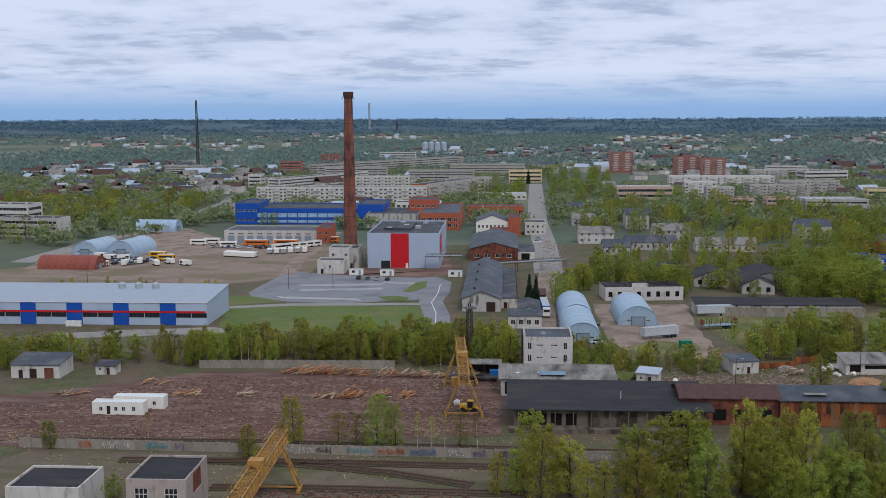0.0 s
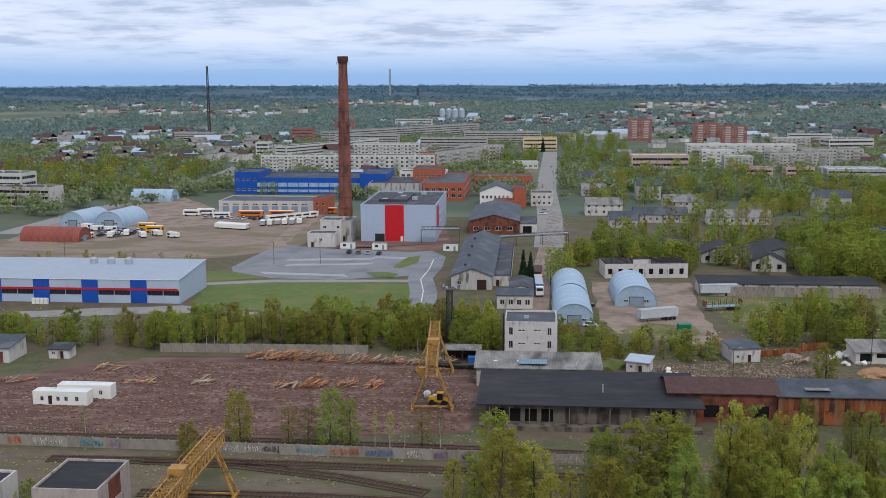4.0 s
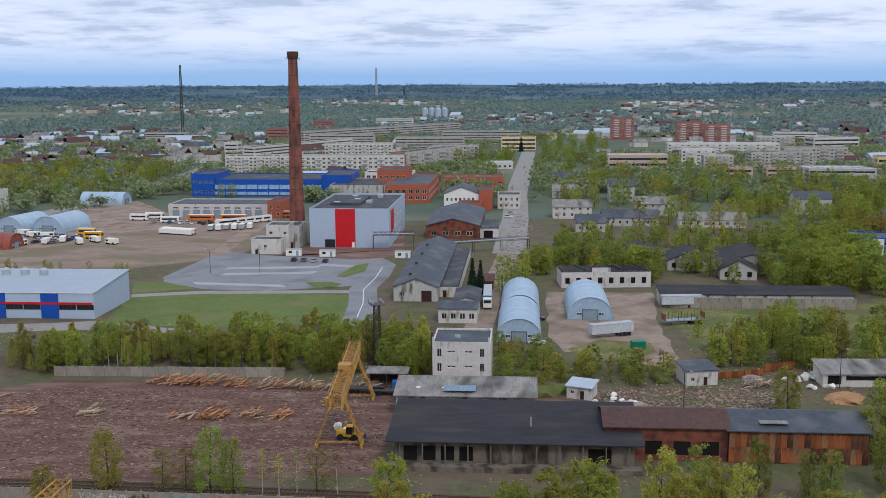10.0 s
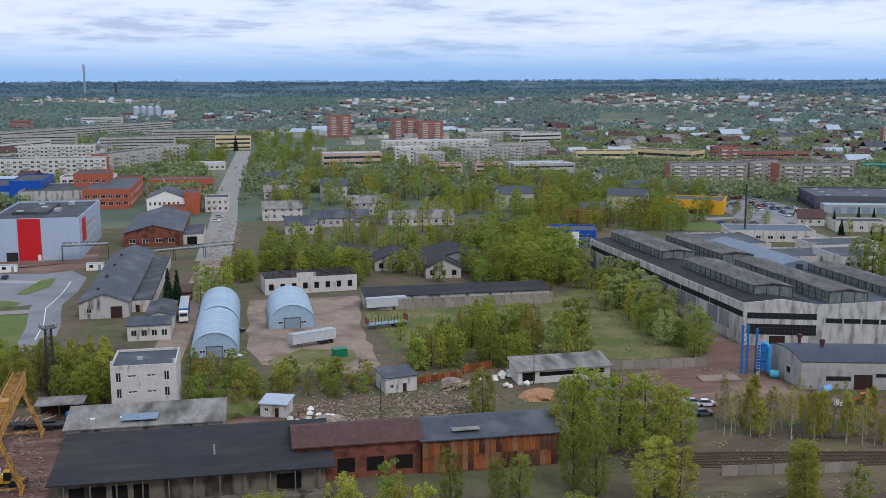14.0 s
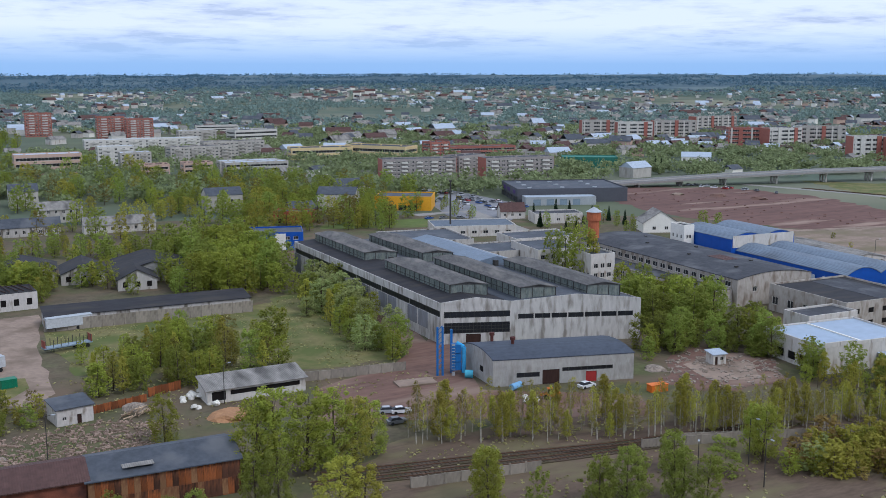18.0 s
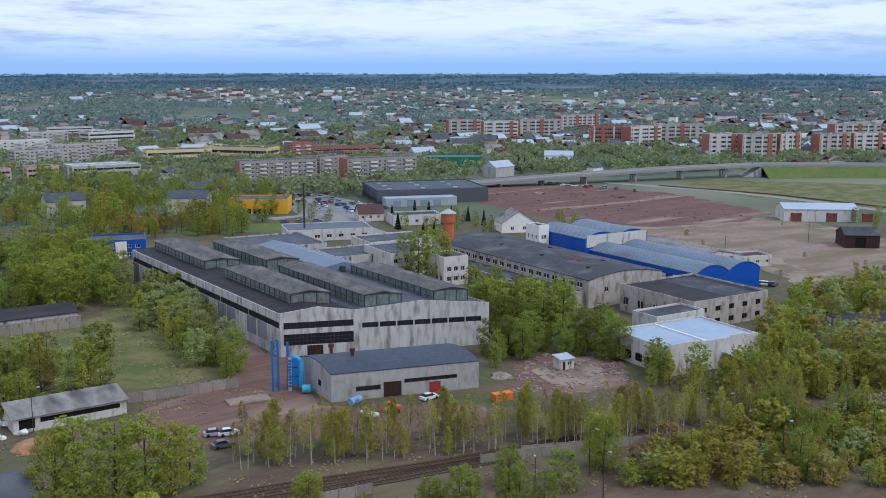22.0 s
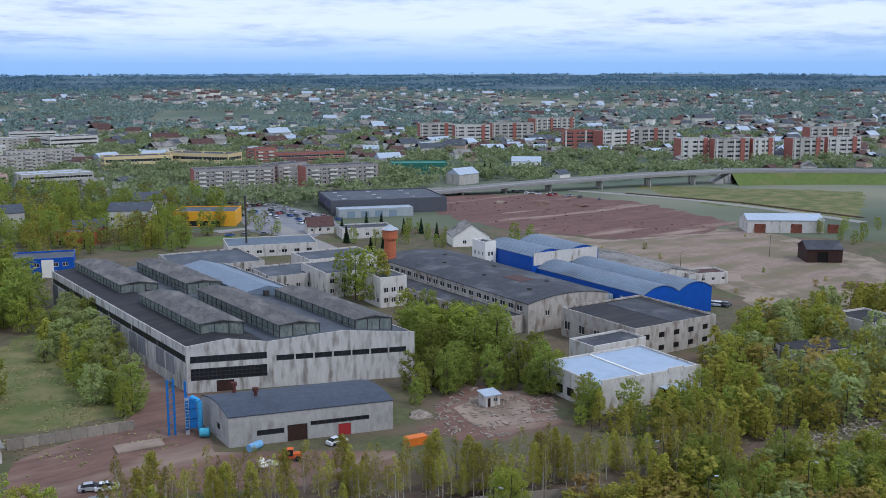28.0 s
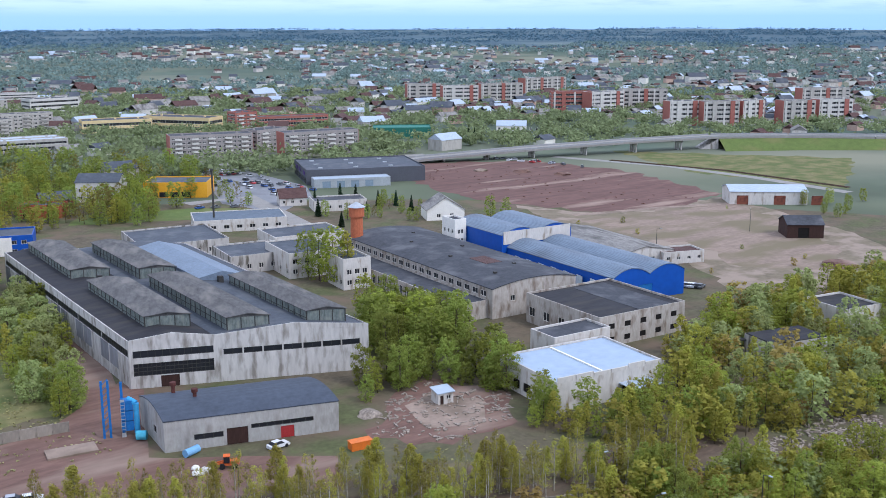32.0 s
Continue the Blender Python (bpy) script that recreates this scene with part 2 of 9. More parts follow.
ROADM = mat("pale_road", (0.268, 0.251, 0.225), rough=0.9, var=0.12, scale=0.08, fine=0.9)
LINEW = mat("road_paint", (0.72, 0.71, 0.68), rough=0.7, var=0.15, scale=0.8)
GRAVEL = mat("pale_gravel", (0.283, 0.212, 0.162), rough=1.0, var=0.16, scale=0.07, fine=0.9, spot=(0.170, 0.126, 0.090), spot_at=0.56, spot_scale=0.12)
YARD = mat("bark_strewn_yard", (0.118, 0.066, 0.050), rough=1.0, var=0.28, scale=0.06, fine=1.6, spot=(0.185, 0.120, 0.096), spot_at=0.55, spot_soft=0.08, spot_scale=0.2, stretch=(0.35, 1.4, 1))
SOIL = mat("brown_bare_soil", (0.154, 0.089, 0.067), rough=1.0, var=0.24, scale=0.05, fine=0.7, spot=(0.278, 0.202, 0.153), spot_at=0.60, spot_scale=0.06, stretch=(0.45, 1.5, 1))
SAND = mat("dry_sandy_waste", (0.250, 0.186, 0.140), rough=1.0, var=0.2, scale=0.05, fine=0.7, spot=(0.175, 0.142, 0.085), spot_at=0.52, spot_soft=0.07, spot_scale=0.06, stretch=(0.6, 1.3, 1))
LAWN = mat("mown_lawn", (0.108, 0.143, 0.036), rough=1.0, var=0.16, scale=0.05, fine=1.0, spot=(0.154, 0.153, 0.054), spot_at=0.58, spot_scale=0.06)
DRYGRASS = mat("dry_spring_grass", (0.175, 0.155, 0.062), rough=1.0, var=0.22, scale=0.08, fine=1.0, spot=(0.095, 0.115, 0.030), spot_at=0.50, spot_scale=0.11)
BALLAST = mat("track_ballast", (0.089, 0.063, 0.044), rough=1.0, var=0.24, scale=0.15, fine=2.5, spot=(0.063, 0.061, 0.023), spot_at=0.56, spot_scale=0.2)
SLEEPER = mat("tarred_sleeper", (0.050, 0.036, 0.026), rough=0.95, var=0.3, rand=0.2)
RAIL = mat("rusty_rail", (0.154, 0.084, 0.050), rough=0.6, var=0.2, metal=0.4)
BARK = mat("tree_bark", (0.077, 0.058, 0.039), rough=1.0, var=0.3, scale=1.0)
BIRCHBARK = mat("birch_bark", (0.433, 0.394, 0.324), rough=0.9, var=0.2, scale=1.5, spot=(0.054, 0.047, 0.038), spot_at=0.6, spot_scale=1.2, stretch=(1, 1, 2.5))
LEAF = mat("birch_leaves", (0.290, 0.315, 0.050), rough=0.7, var=0.2, scale=0.35, fine=1.2, rand=0.28, leaf=True)
LEAFY = mat("yellow_green_leaves", (0.350, 0.325, 0.058), rough=0.7, var=0.2, scale=0.35, fine=1.2, rand=0.22, leaf=True)
LEAFD = mat("maple_leaves", (0.240, 0.275, 0.054), rough=0.7, var=0.2, scale=0.35, fine=1.2, rand=0.3, leaf=True)
LEAFB = mat("brown_budding_twigs", (0.225, 0.195, 0.052), rough=0.8, var=0.2, scale=0.35, fine=1.2, rand=0.25, leaf=True)
LEAFO = mat("orange_brown_buds", (0.37, 0.285, 0.085), rough=0.8, var=0.2, scale=0.35, fine=1.2, rand=0.25, leaf=True)
LEAFW = mat("grey_green_willow_leaves", (0.330, 0.365, 0.135), rough=0.7, var=0.15, scale=0.35, fine=1.2, rand=0.15, leaf=True)
NEEDLE = mat("spruce_needles", (0.026, 0.05, 0.024), rough=0.8, var=0.3, scale=0.4, fine=1.6, rand=0.2, leaf=True)
# far greens with distance haze put into the base colour, bluest at the horizon
TOWNGREEN = mat("town_foliage", (0.240, 0.280, 0.135), rough=1.0, var=0.16, scale=0.02, fine=0.08, island=True, leaf=True)
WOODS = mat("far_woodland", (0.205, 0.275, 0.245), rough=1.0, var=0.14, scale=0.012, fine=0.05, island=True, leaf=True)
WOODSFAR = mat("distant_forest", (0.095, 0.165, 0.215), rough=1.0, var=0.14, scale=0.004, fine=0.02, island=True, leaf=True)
LOG = mat("sawn_log", (0.371, 0.276, 0.184), rough=0.9, var=0.2, scale=0.8, rand=0.5)
LOGRED = mat("fresh_log", (0.371, 0.182, 0.090), rough=0.9, var=0.2, scale=0.8, rand=0.4)
DEBRIS = mat("rubble", (0.371, 0.305, 0.243), rough=1.0, var=0.35, scale=0.6, rand=0.4)
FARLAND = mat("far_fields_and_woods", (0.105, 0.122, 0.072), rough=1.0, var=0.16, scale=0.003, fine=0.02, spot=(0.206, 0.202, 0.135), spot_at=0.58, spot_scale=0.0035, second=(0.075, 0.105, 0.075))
GROUND = mat("rough_ground", (0.118, 0.095, 0.060), rough=1.0, var=0.26, scale=0.05, fine=0.9, spot=(0.139, 0.100, 0.065), spot_at=0.56, spot_scale=0.09, second=(0.084, 0.090, 0.036))

# ---------------------------------------------------------------- helpers
GRID = -3.5          # the whole quarter is laid out along the railway
FOOT = []            # footprints, so that no tree stands in a house


def part(name, mesh, material, parent, label=""):
    """One mesh object under a thing or a part; takes a bmesh or a mesh."""
    if isinstance(mesh, bmesh.types.BMesh):
        me = bpy.data.meshes.new(name)
        mesh.to_mesh(me)
        mesh.free()
        mesh = me
    if not mesh.materials:
        mesh.materials.append(material)
    ob = new(name, mesh)
    ob.parent = parent
    if label:
        ob["label"] = label
    return ob


def thing(name, x, y, z, rz, label, category, group="", kind=""):
    e = new(name)
    e.empty_display_size = 0.5
    e.matrix_world = pose(x, y, z, 0, 0, rz)
    return tagged(e, label, category, group, kind)


def cuboid(bm, x0, y0, z0, x1, y1, z1):
    v = [bm.verts.new(p) for p in ((x0, y0, z0), (x1, y0, z0), (x1, y1, z0), (x0, y1, z0), (x0, y0, z1), (x1, y0, z1), (x1, y1, z1), (x0, y1, z1))]
    for f in ((3, 2, 1, 0), (4, 5, 6, 7), (0, 1, 5, 4), (1, 2, 6, 5), (2, 3, 7, 6), (3, 0, 4, 7)):
        bm.faces.new([v[i] for i in f])


def bar(bm, a, b, w, h=None):
    """A square bar from a to b."""
    a, b = Vector(a), Vector(b)
    h = h or w
    d = (b - a)
    q = d.to_track_quat("Z", "Y").to_matrix()
    n = d.length
    v = []
    for zz in (0, n):
        for sx, sy in ((-1, -1), (1, -1), (1, 1), (-1, 1)):
            v.append(bm.verts.new(a + q @ Vector((sx * w / 2, sy * h / 2, zz))))
    for f in ((3, 2, 1, 0), (4, 5, 6, 7), (0, 1, 5, 4), (1, 2, 6, 5), (2, 3, 7, 6), (3, 0, 4, 7)):
        bm.faces.new([v[i] for i in f])


def tube(bm, a, b, r0, r1, n=10, caps=True):
    a, b = Vector(a), Vector(b)
    q = (b - a).to_track_quat("Z", "Y").to_matrix()
    lo = [bm.verts.new(a + q @ Vector((math.cos(i * 2 * math.pi / n) * r0, math.sin(i * 2 * math.pi / n) * r0, 0))) for i in range(n)]
    hi = [bm.verts.new(b + q @ Vector((math.cos(i * 2 * math.pi / n) * r1, math.sin(i * 2 * math.pi / n) * r1, 0))) for i in range(n)]
    for i in range(n):
        bm.faces.new((lo[i], lo[(i + 1) % n], hi[(i + 1) % n], hi[i]))
    if caps:
        bm.faces.new(lo[::-1])
        bm.faces.new(hi)


BOXES = {}


def box_mesh(x, y, z, material, base=True):
    """A shared box, x wide, y deep, z high, its origin at the middle of its foot."""
    key = (round(x, 2), round(y, 2), round(z, 2), material.name, base)
    if key not in BOXES:
        bm = bmesh.new()
        cuboid(bm, -x / 2, -y / 2, 0, x / 2, y / 2, z)
        me = bpy.data.meshes.new("box")
        bm.to_mesh(me)
        bm.free()
        me.materials.append(material)
        BOXES[key] = me
    return BOXES[key]


def put(name, mesh, parent, x, y, z, rz=0, label=""):
    ob = new(name, mesh)
    ob.parent = parent
    ob.matrix_local = pose(x, y, z, 0, 0, rz)
    if label:
        ob["label"] = label
    return ob


def facade(bm, L, H, holes, M, depth=0.25, z0=0.0):
    """A wall skin from (0,0,z0) to (L,0,H), seen from -y, with recessed holes (x0, x1, z0, z1)."""
    xs = sorted({0.0, L, *[round(v, 3) for h in holes for v in h[:2]]})
    zs = sorted({z0, H, *[round(v, 3) for h in holes for v in h[2:4]]})
    xs, zs = [x for x in xs if 0 <= x <= L], [z for z in zs if z0 <= z <= H]
    vs = {}

    def vert(x, y, z):
        k = (round(x, 3), round(y, 3), round(z, 3))
        if k not in vs:
            vs[k] = bm.verts.new(M @ Vector((x, y, z)))
        return vs[k]

    for i in range(len(xs) - 1):
        for j in range(len(zs) - 1):
            cx, cz = (xs[i] + xs[i + 1]) / 2, (zs[j] + zs[j + 1]) / 2
            if any(h[0] < cx < h[1] and h[2] < cz < h[3] for h in holes):
                continue
            bm.faces.new((vert(xs[i], 0, zs[j]), vert(xs[i + 1], 0, zs[j]), vert(xs[i + 1], 0, zs[j + 1]), vert(xs[i], 0, zs[j + 1])))
    for h in holes:
        a, b, c, d = h[:4]
        for p, q in (((a, c), (b, c)), ((b, c), (b, d)), ((b, d), (a, d)), ((a, d), (a, c))):
            bm.faces.new([bm.verts.new(M @ Vector(t)) for t in ((q[0], 0, q[1]), (p[0], 0, p[1]), (p[0], depth, p[1]), (q[0], depth, q[1]))])


PANES = {}


def window_mesh(w, h, cols, rows, frame, glass):
    """A window in its hole: frame, bars and set-back glass, its origin at its lower left corner."""
    key = (round(w, 2), round(h, 2), cols, rows, frame.name, glass.name)
    if key in PANES:
        return PANES[key]
    bm = bmesh.new()
    t = min(0.12, w * 0.07)
    holes = [(t + i * (w - t) / cols, (i + 1) * (w - t) / cols, t + j * (h - t) / rows, (j + 1) * (h - t) / rows) for i in range(cols) for j in range(rows)]
    facade(bm, w, h, holes, pose(0, 0.09, 0), depth=0.07)
    for f in bm.faces:
        f.material_index = 1
    for a, b, c, d in holes:
        bm.faces.new([bm.verts.new(p) for p in ((a, 0.16, c), (b, 0.16, c), (b, 0.16, d), (a, 0.16, d))])
    bmesh.ops.remove_doubles(bm, verts=bm.verts, dist=0.001)
    me = bpy.data.meshes.new("window")
    bm.to_mesh(me)
    bm.free()
    me.materials.append(glass)
    me.materials.append(frame)
    PANES[key] = me
    return me


def grid_holes(L, n, levels, w, h, margin=1.2, kind="win"):
    """n holes a row at each sill height of levels."""
    if n == 1:
        return [((L - w) / 2, (L + w) / 2, z, z + h, kind) for z in levels]
    step = (L - 2 * margin - w) / (n - 1)
    return [(margin + i * step, margin + i * step + w, z, z + h, kind) for z in levels for i in range(n)]


def square(m):
    """The pose nearest to m without its slant."""
    x = m.to_3x3().col[0].normalized()
    r = Matrix((x, Vector((0, 0, 1)).cross(x), Vector((0, 0, 1)))).transposed()
    return Matrix.Translation(m.translation) @ r.to_4x4()


SIDES = {"S": lambda L, D: Matrix.Identity(4), "E": lambda L, D: pose(L, 0, 0, 0, 0, 90), "N": lambda L, D: pose(L, D, 0, 0, 0, 180), "W": lambda L, D: pose(0, D, 0, 0, 0, -90)}


def block(name, A, B, D, H, wall, roof, label, category, holes=None, shape="flat", rise=0.0, ang=GRID, group="", parapet=0.5, frame=FRAMEW,
          over=0.3, cols=2, rows=1, ridge="x", z=0.0, gate=DARKWOOD, glass=GLASS, skew=0.0, sills=True):
    """A building with its front from A to B: walls with recessed openings, windows, doors, roof."""
    holes = holes or {}
    L = math.hypot(B[0] - A[0], B[1] - A[1])
    e = thing(name, A[0], A[1], z, ang, label, category, group)
    k = radians(skew)
    S = Matrix(((1, -math.sin(k), 0, 0), (0, math.cos(k), 0, 0), (0, 0, 1, 0), (0, 0, 0, 1)))
    FOOT.append((A[0], A[1], ang, L, D))
    bm = bmesh.new()
    for side, mk in SIDES.items():
        n = L if side in "SN" else D
        M = mk(L, D)
        facade(bm, n, H, [h[:4] for h in holes.get(side, ())], M)
        for h in holes.get(side, ()):
            w, hh, kind = h[1] - h[0], h[3] - h[2], h[4]
            if kind == "win":
                o = put("window", window_mesh(w, hh, cols, rows, frame, glass), e, 0, 0, 0)
            elif kind == "strip":
                o = put("window", window_mesh(w, hh, max(2, int(w / 1.5)), 1, STEEL, glass), e, 0, 0, 0)
            elif kind == "row":
                o = put("strip_window", window_mesh(w, hh, max(2, int(w / 2.2)), 1, FRAMEW, glass), e, 0, 0, 0)
            elif kind == "bars":
                o = put("window", window_mesh(w, hh, max(2, int(w / 0.9)), max(2, int(hh / 0.8)), STEEL, glass), e, 0, 0, 0)
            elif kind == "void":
                # a thin black sheet closes the hole, standing in for the unlit inside
                o = put("opening", box_mesh(w, 0.05, hh, INSIDESHADE), e, 0, 0, 0)
            else:
                o = put("gate" if w > 1.6 else "door", box_mesh(w, 0.08, hh, kind if not isinstance(kind, str) else gate), e, 0, 0, 0)
            off = pose(h[0], 0, h[2]) if kind in ("win", "strip", "bars", "row") else pose((h[0] + h[1]) / 2, 0.2, h[2])
            o.matrix_local = square(S @ M @ off)
    rm = bmesh.new()
    if shape == "flat":
        cuboid(rm, 0.25, 0.25, H - 0.3, L - 0.25, D - 0.25, H - 0.02 if parapet else H + 0.12)
        if parapet:
            for a in ((0, 0, L, 0.3), (0, D - 0.3, L, D), (0, 0.3, 0.3, D - 0.3), (L - 0.3, 0.3, L, D - 0.3)):
                cuboid(bm, a[0], a[1], H, a[2], a[3], H + parapet)
    elif shape == "shed":
        for x in (0, L):
            bm.faces.new([bm.verts.new(p) for p in ((x, 0, H), (x, D, H), (x, D, H + rise))])
        bm.faces.new([bm.verts.new(p) for p in ((0, D, H), (L, D, H), (L, D, H + rise), (0, D, H + rise))])
        s = rise / D
        pts = [(-over, -over, H - over * s), (L + over, -over, H - over * s), (L + over, D + over, H + rise + over * s), (-over, D + over, H + rise + over * s)]
        lo = [rm.verts.new(p) for p in pts]
        hi = [rm.verts.new((p[0], p[1], p[2] + 0.18)) for p in pts]
        rm.faces.new(lo[::-1])
        rm.faces.new(hi)
        for i in range(4):
            rm.faces.new((lo[i], lo[(i + 1) % 4], hi[(i + 1) % 4], hi[i]))
    else:
        # gable, or a shallow barrel roof, along x or y
        n = {"gable": 2, "twin": 16}.get(shape, 10)
        span, run = (D, L) if ridge == "x" else (L, D)
        prof = []
        for i in range(n + 1):
            u = i / n
            zz = rise * (1 - abs(2 * u - 1)) if shape == "gable" else rise * (1 - (2 * (u if shape == "barrel" else 2 * u - int(min(u, 0.99) * 2)) - 1) ** 2)
            prof.append((u * span, H + zz))
        at = (lambda s, r, zz: (r, s, zz)) if ridge == "x" else (lambda s, r, zz: (s, r, zz))
        for r in (0, run):
            f = [bm.verts.new(at(s, r, zz)) for s, zz in prof]
            if r == 0:
                bm.faces.new(f)
            else:
                bm.faces.new(f[::-1])
        drop = over * rise * (2 if shape == "gable" else 4) / span
        prof = [(-over, H - drop)] + prof[1:-1] + [(span + over, H - drop)]
        strip = []
        for s, zz in prof:
            strip.append([rm.verts.new(at(s, r, zz + t)) for r, t in ((-over, 0.03), (run + over, 0.03), (run + over, 0.22), (-over, 0.22))])
        for p, q in zip(strip, strip[1:]):
            for i in range(4):
                rm.faces.new((p[i], p[(i + 1) % 4], q[(i + 1) % 4], q[i]))
        rm.faces.new(strip[0])
        rm.faces.new(strip[-1][::-1])
    bmesh.ops.recalc_face_normals(rm, faces=rm.faces)
    for b in (bm, rm):
        bmesh.ops.transform(b, matrix=S, verts=b.verts)
    part("wall", bm, wall, e)
    part("roof", rm, roof, e)
    return e, L


def near(p, off, ang=GRID):
    """The point off (along the grid, across it) from p."""
    a = radians(ang)
    return (p[0] + off[0] * math.cos(a) - off[1] * math.sin(a), p[1] + off[0] * math.sin(a) + off[1] * math.cos(a))


def outline(pts, step=6.0, rough=0.6, seed=1):
    """A polygon with uneven, worn edges."""
    rnd = random.Random(seed)
    out = []
    for (x0, y0), (x1, y1) in zip(pts, pts[1:] + pts[:1]):
        n = max(1, int(math.hypot(x1 - x0, y1 - y0) / step))
        for i in range(n):
            u = i / n
            out.append((x0 + (x1 - x0) * u + rnd.uniform(-rough, rough) * (i > 0), y0 + (y1 - y0) * u + rnd.uniform(-rough, rough) * (i > 0)))
    return out


def patch(name, pts, z, material, label, category, rough=0.7, step=6.0):
    """A flat sheet of ground of its own kind, laid just above the land."""
    bm = bmesh.new()
    f = bm.faces.new([bm.verts.new((x, y, z)) for x, y in outline(pts, step, rough, len(name))])
    if f.normal.z < 0:
        f.normal_flip()
    bmesh.ops.triangulate(bm, faces=[f])
    bmesh.ops.recalc_face_normals(bm, faces=bm.faces)
    for g in bm.faces:
        if g.normal.z < 0:
            g.normal_flip()
    me = bpy.data.meshes.new(name)
    bm.to_mesh(me)
    bm.free()
    me.materials.append(material)
    return tagged(new(name, me), label, category, kind="structure")


def ribbon(bm, pts, w, z0, h=0.0):
    """A strip along a line of points; with h a low wall or kerb."""
    left, right = [], []
    for i, p in enumerate(pts):
        a, b = Vector(pts[max(0, i - 1)]), Vector(pts[min(len(pts) - 1, i + 1)])
        d = (b - a).normalized()
        nrm = Vector((-d.y, d.x)) * w / 2
        left.append(Vector(p) + nrm)
        right.append(Vector(p) - nrm)
    for i in range(len(pts) - 1):
        q = [(*right[i], z0 + h), (*right[i + 1], z0 + h), (*left[i + 1], z0 + h), (*left[i], z0 + h)]
        bm.faces.new([bm.verts.new(v) for v in q])
        if h:
            for a, b in ((right[i], right[i + 1]), (left[i + 1], left[i])):
                bm.faces.new([bm.verts.new(v) for v in ((*a, z0), (*b, z0), (*b, z0 + h), (*a, z0 + h))])
    if h:
        for a, b in ((left[0], right[0]), (right[-1], left[-1])):
            bm.faces.new([bm.verts.new(v) for v in ((*a, z0), (*b, z0), (*b, z0 + h), (*a, z0 + h))])


def road(name, pts, w, z, material, label):
    bm = bmesh.new()
    ribbon(bm, pts, w, z)
    me = bpy.data.meshes.new(name)
    bm.to_mesh(me)
    bm.free()
    me.materials.append(material)
    for a, b in zip(pts, pts[1:]):
        ROADS.append((a, b, w / 2 + 1.5))
    return tagged(new(name, me), label, "road", kind="structure")


ROADS = []
CLEAR = []


def inside(pts, x, y):
    hit = False
    for (x0, y0), (x1, y1) in zip(pts, pts[1:] + pts[:1]):
        if (y0 > y) != (y1 > y) and x < (x1 - x0) * (y - y0) / (y1 - y0) + x0:
            hit = not hit
    return hit


def free(x, y, gap=1.5):
    for ax, ay, ang, L, D in FOOT:
        a = radians(-ang)
        dx, dy = x - ax, y - ay
        u, v = dx * math.cos(a) - dy * math.sin(a), dx * math.sin(a) + dy * math.cos(a)
        if -gap < u < L + gap and -gap < v < D + gap:
            return False
    for (x0, y0), (x1, y1), w in ROADS:
        dx, dy = x1 - x0, y1 - y0
        u = max(0, min(1, ((x - x0) * dx + (y - y0) * dy) / (dx * dx + dy * dy)))
        if math.hypot(x0 + u * dx - x, y0 + u * dy - y) < w:
            return False
    return not any(inside(p, x, y) for p in CLEAR)


# ---------------------------------------------------------------- trees
def leaf_cards(rng, centres, radii, count, size):
    """Small leaf cards strewn round the clump centres."""
    k = rng.integers(0, len(centres), count)
    d = rng.normal(size=(count, 3))
    d /= np.linalg.norm(d, axis=1)[:, None]
    p = centres[k] + d * radii[k][:, None] * rng.uniform(0.35, 1.0, count)[:, None] ** 0.6
    n = rng.normal(size=(count, 3)) * 0.3 + d * 0.8 + np.array([0, 0, 0.6])
    n /= np.linalg.norm(n, axis=1)[:, None]
    t = np.cross(n, rng.normal(size=(count, 3)))
    t /= np.linalg.norm(t, axis=1)[:, None]
    b = np.cross(n, t)
    s = size * rng.uniform(0.6, 1.3, count)[:, None]
    v = np.stack([p - t * s - b * s * 0.6, p + t * s * 0.9 - b * s * 0.55, p + t * s * 0.1 + b * s * 0.95], 1).reshape(-1, 3)
    return v, np.arange(count * 3).reshape(-1, 3)


def soft_mesh(name, v, f, material):
    me = bpy.data.meshes.new(name)
    me.from_pydata(v.tolist(), [], f.tolist())
    me.materials.append(material)
    return me


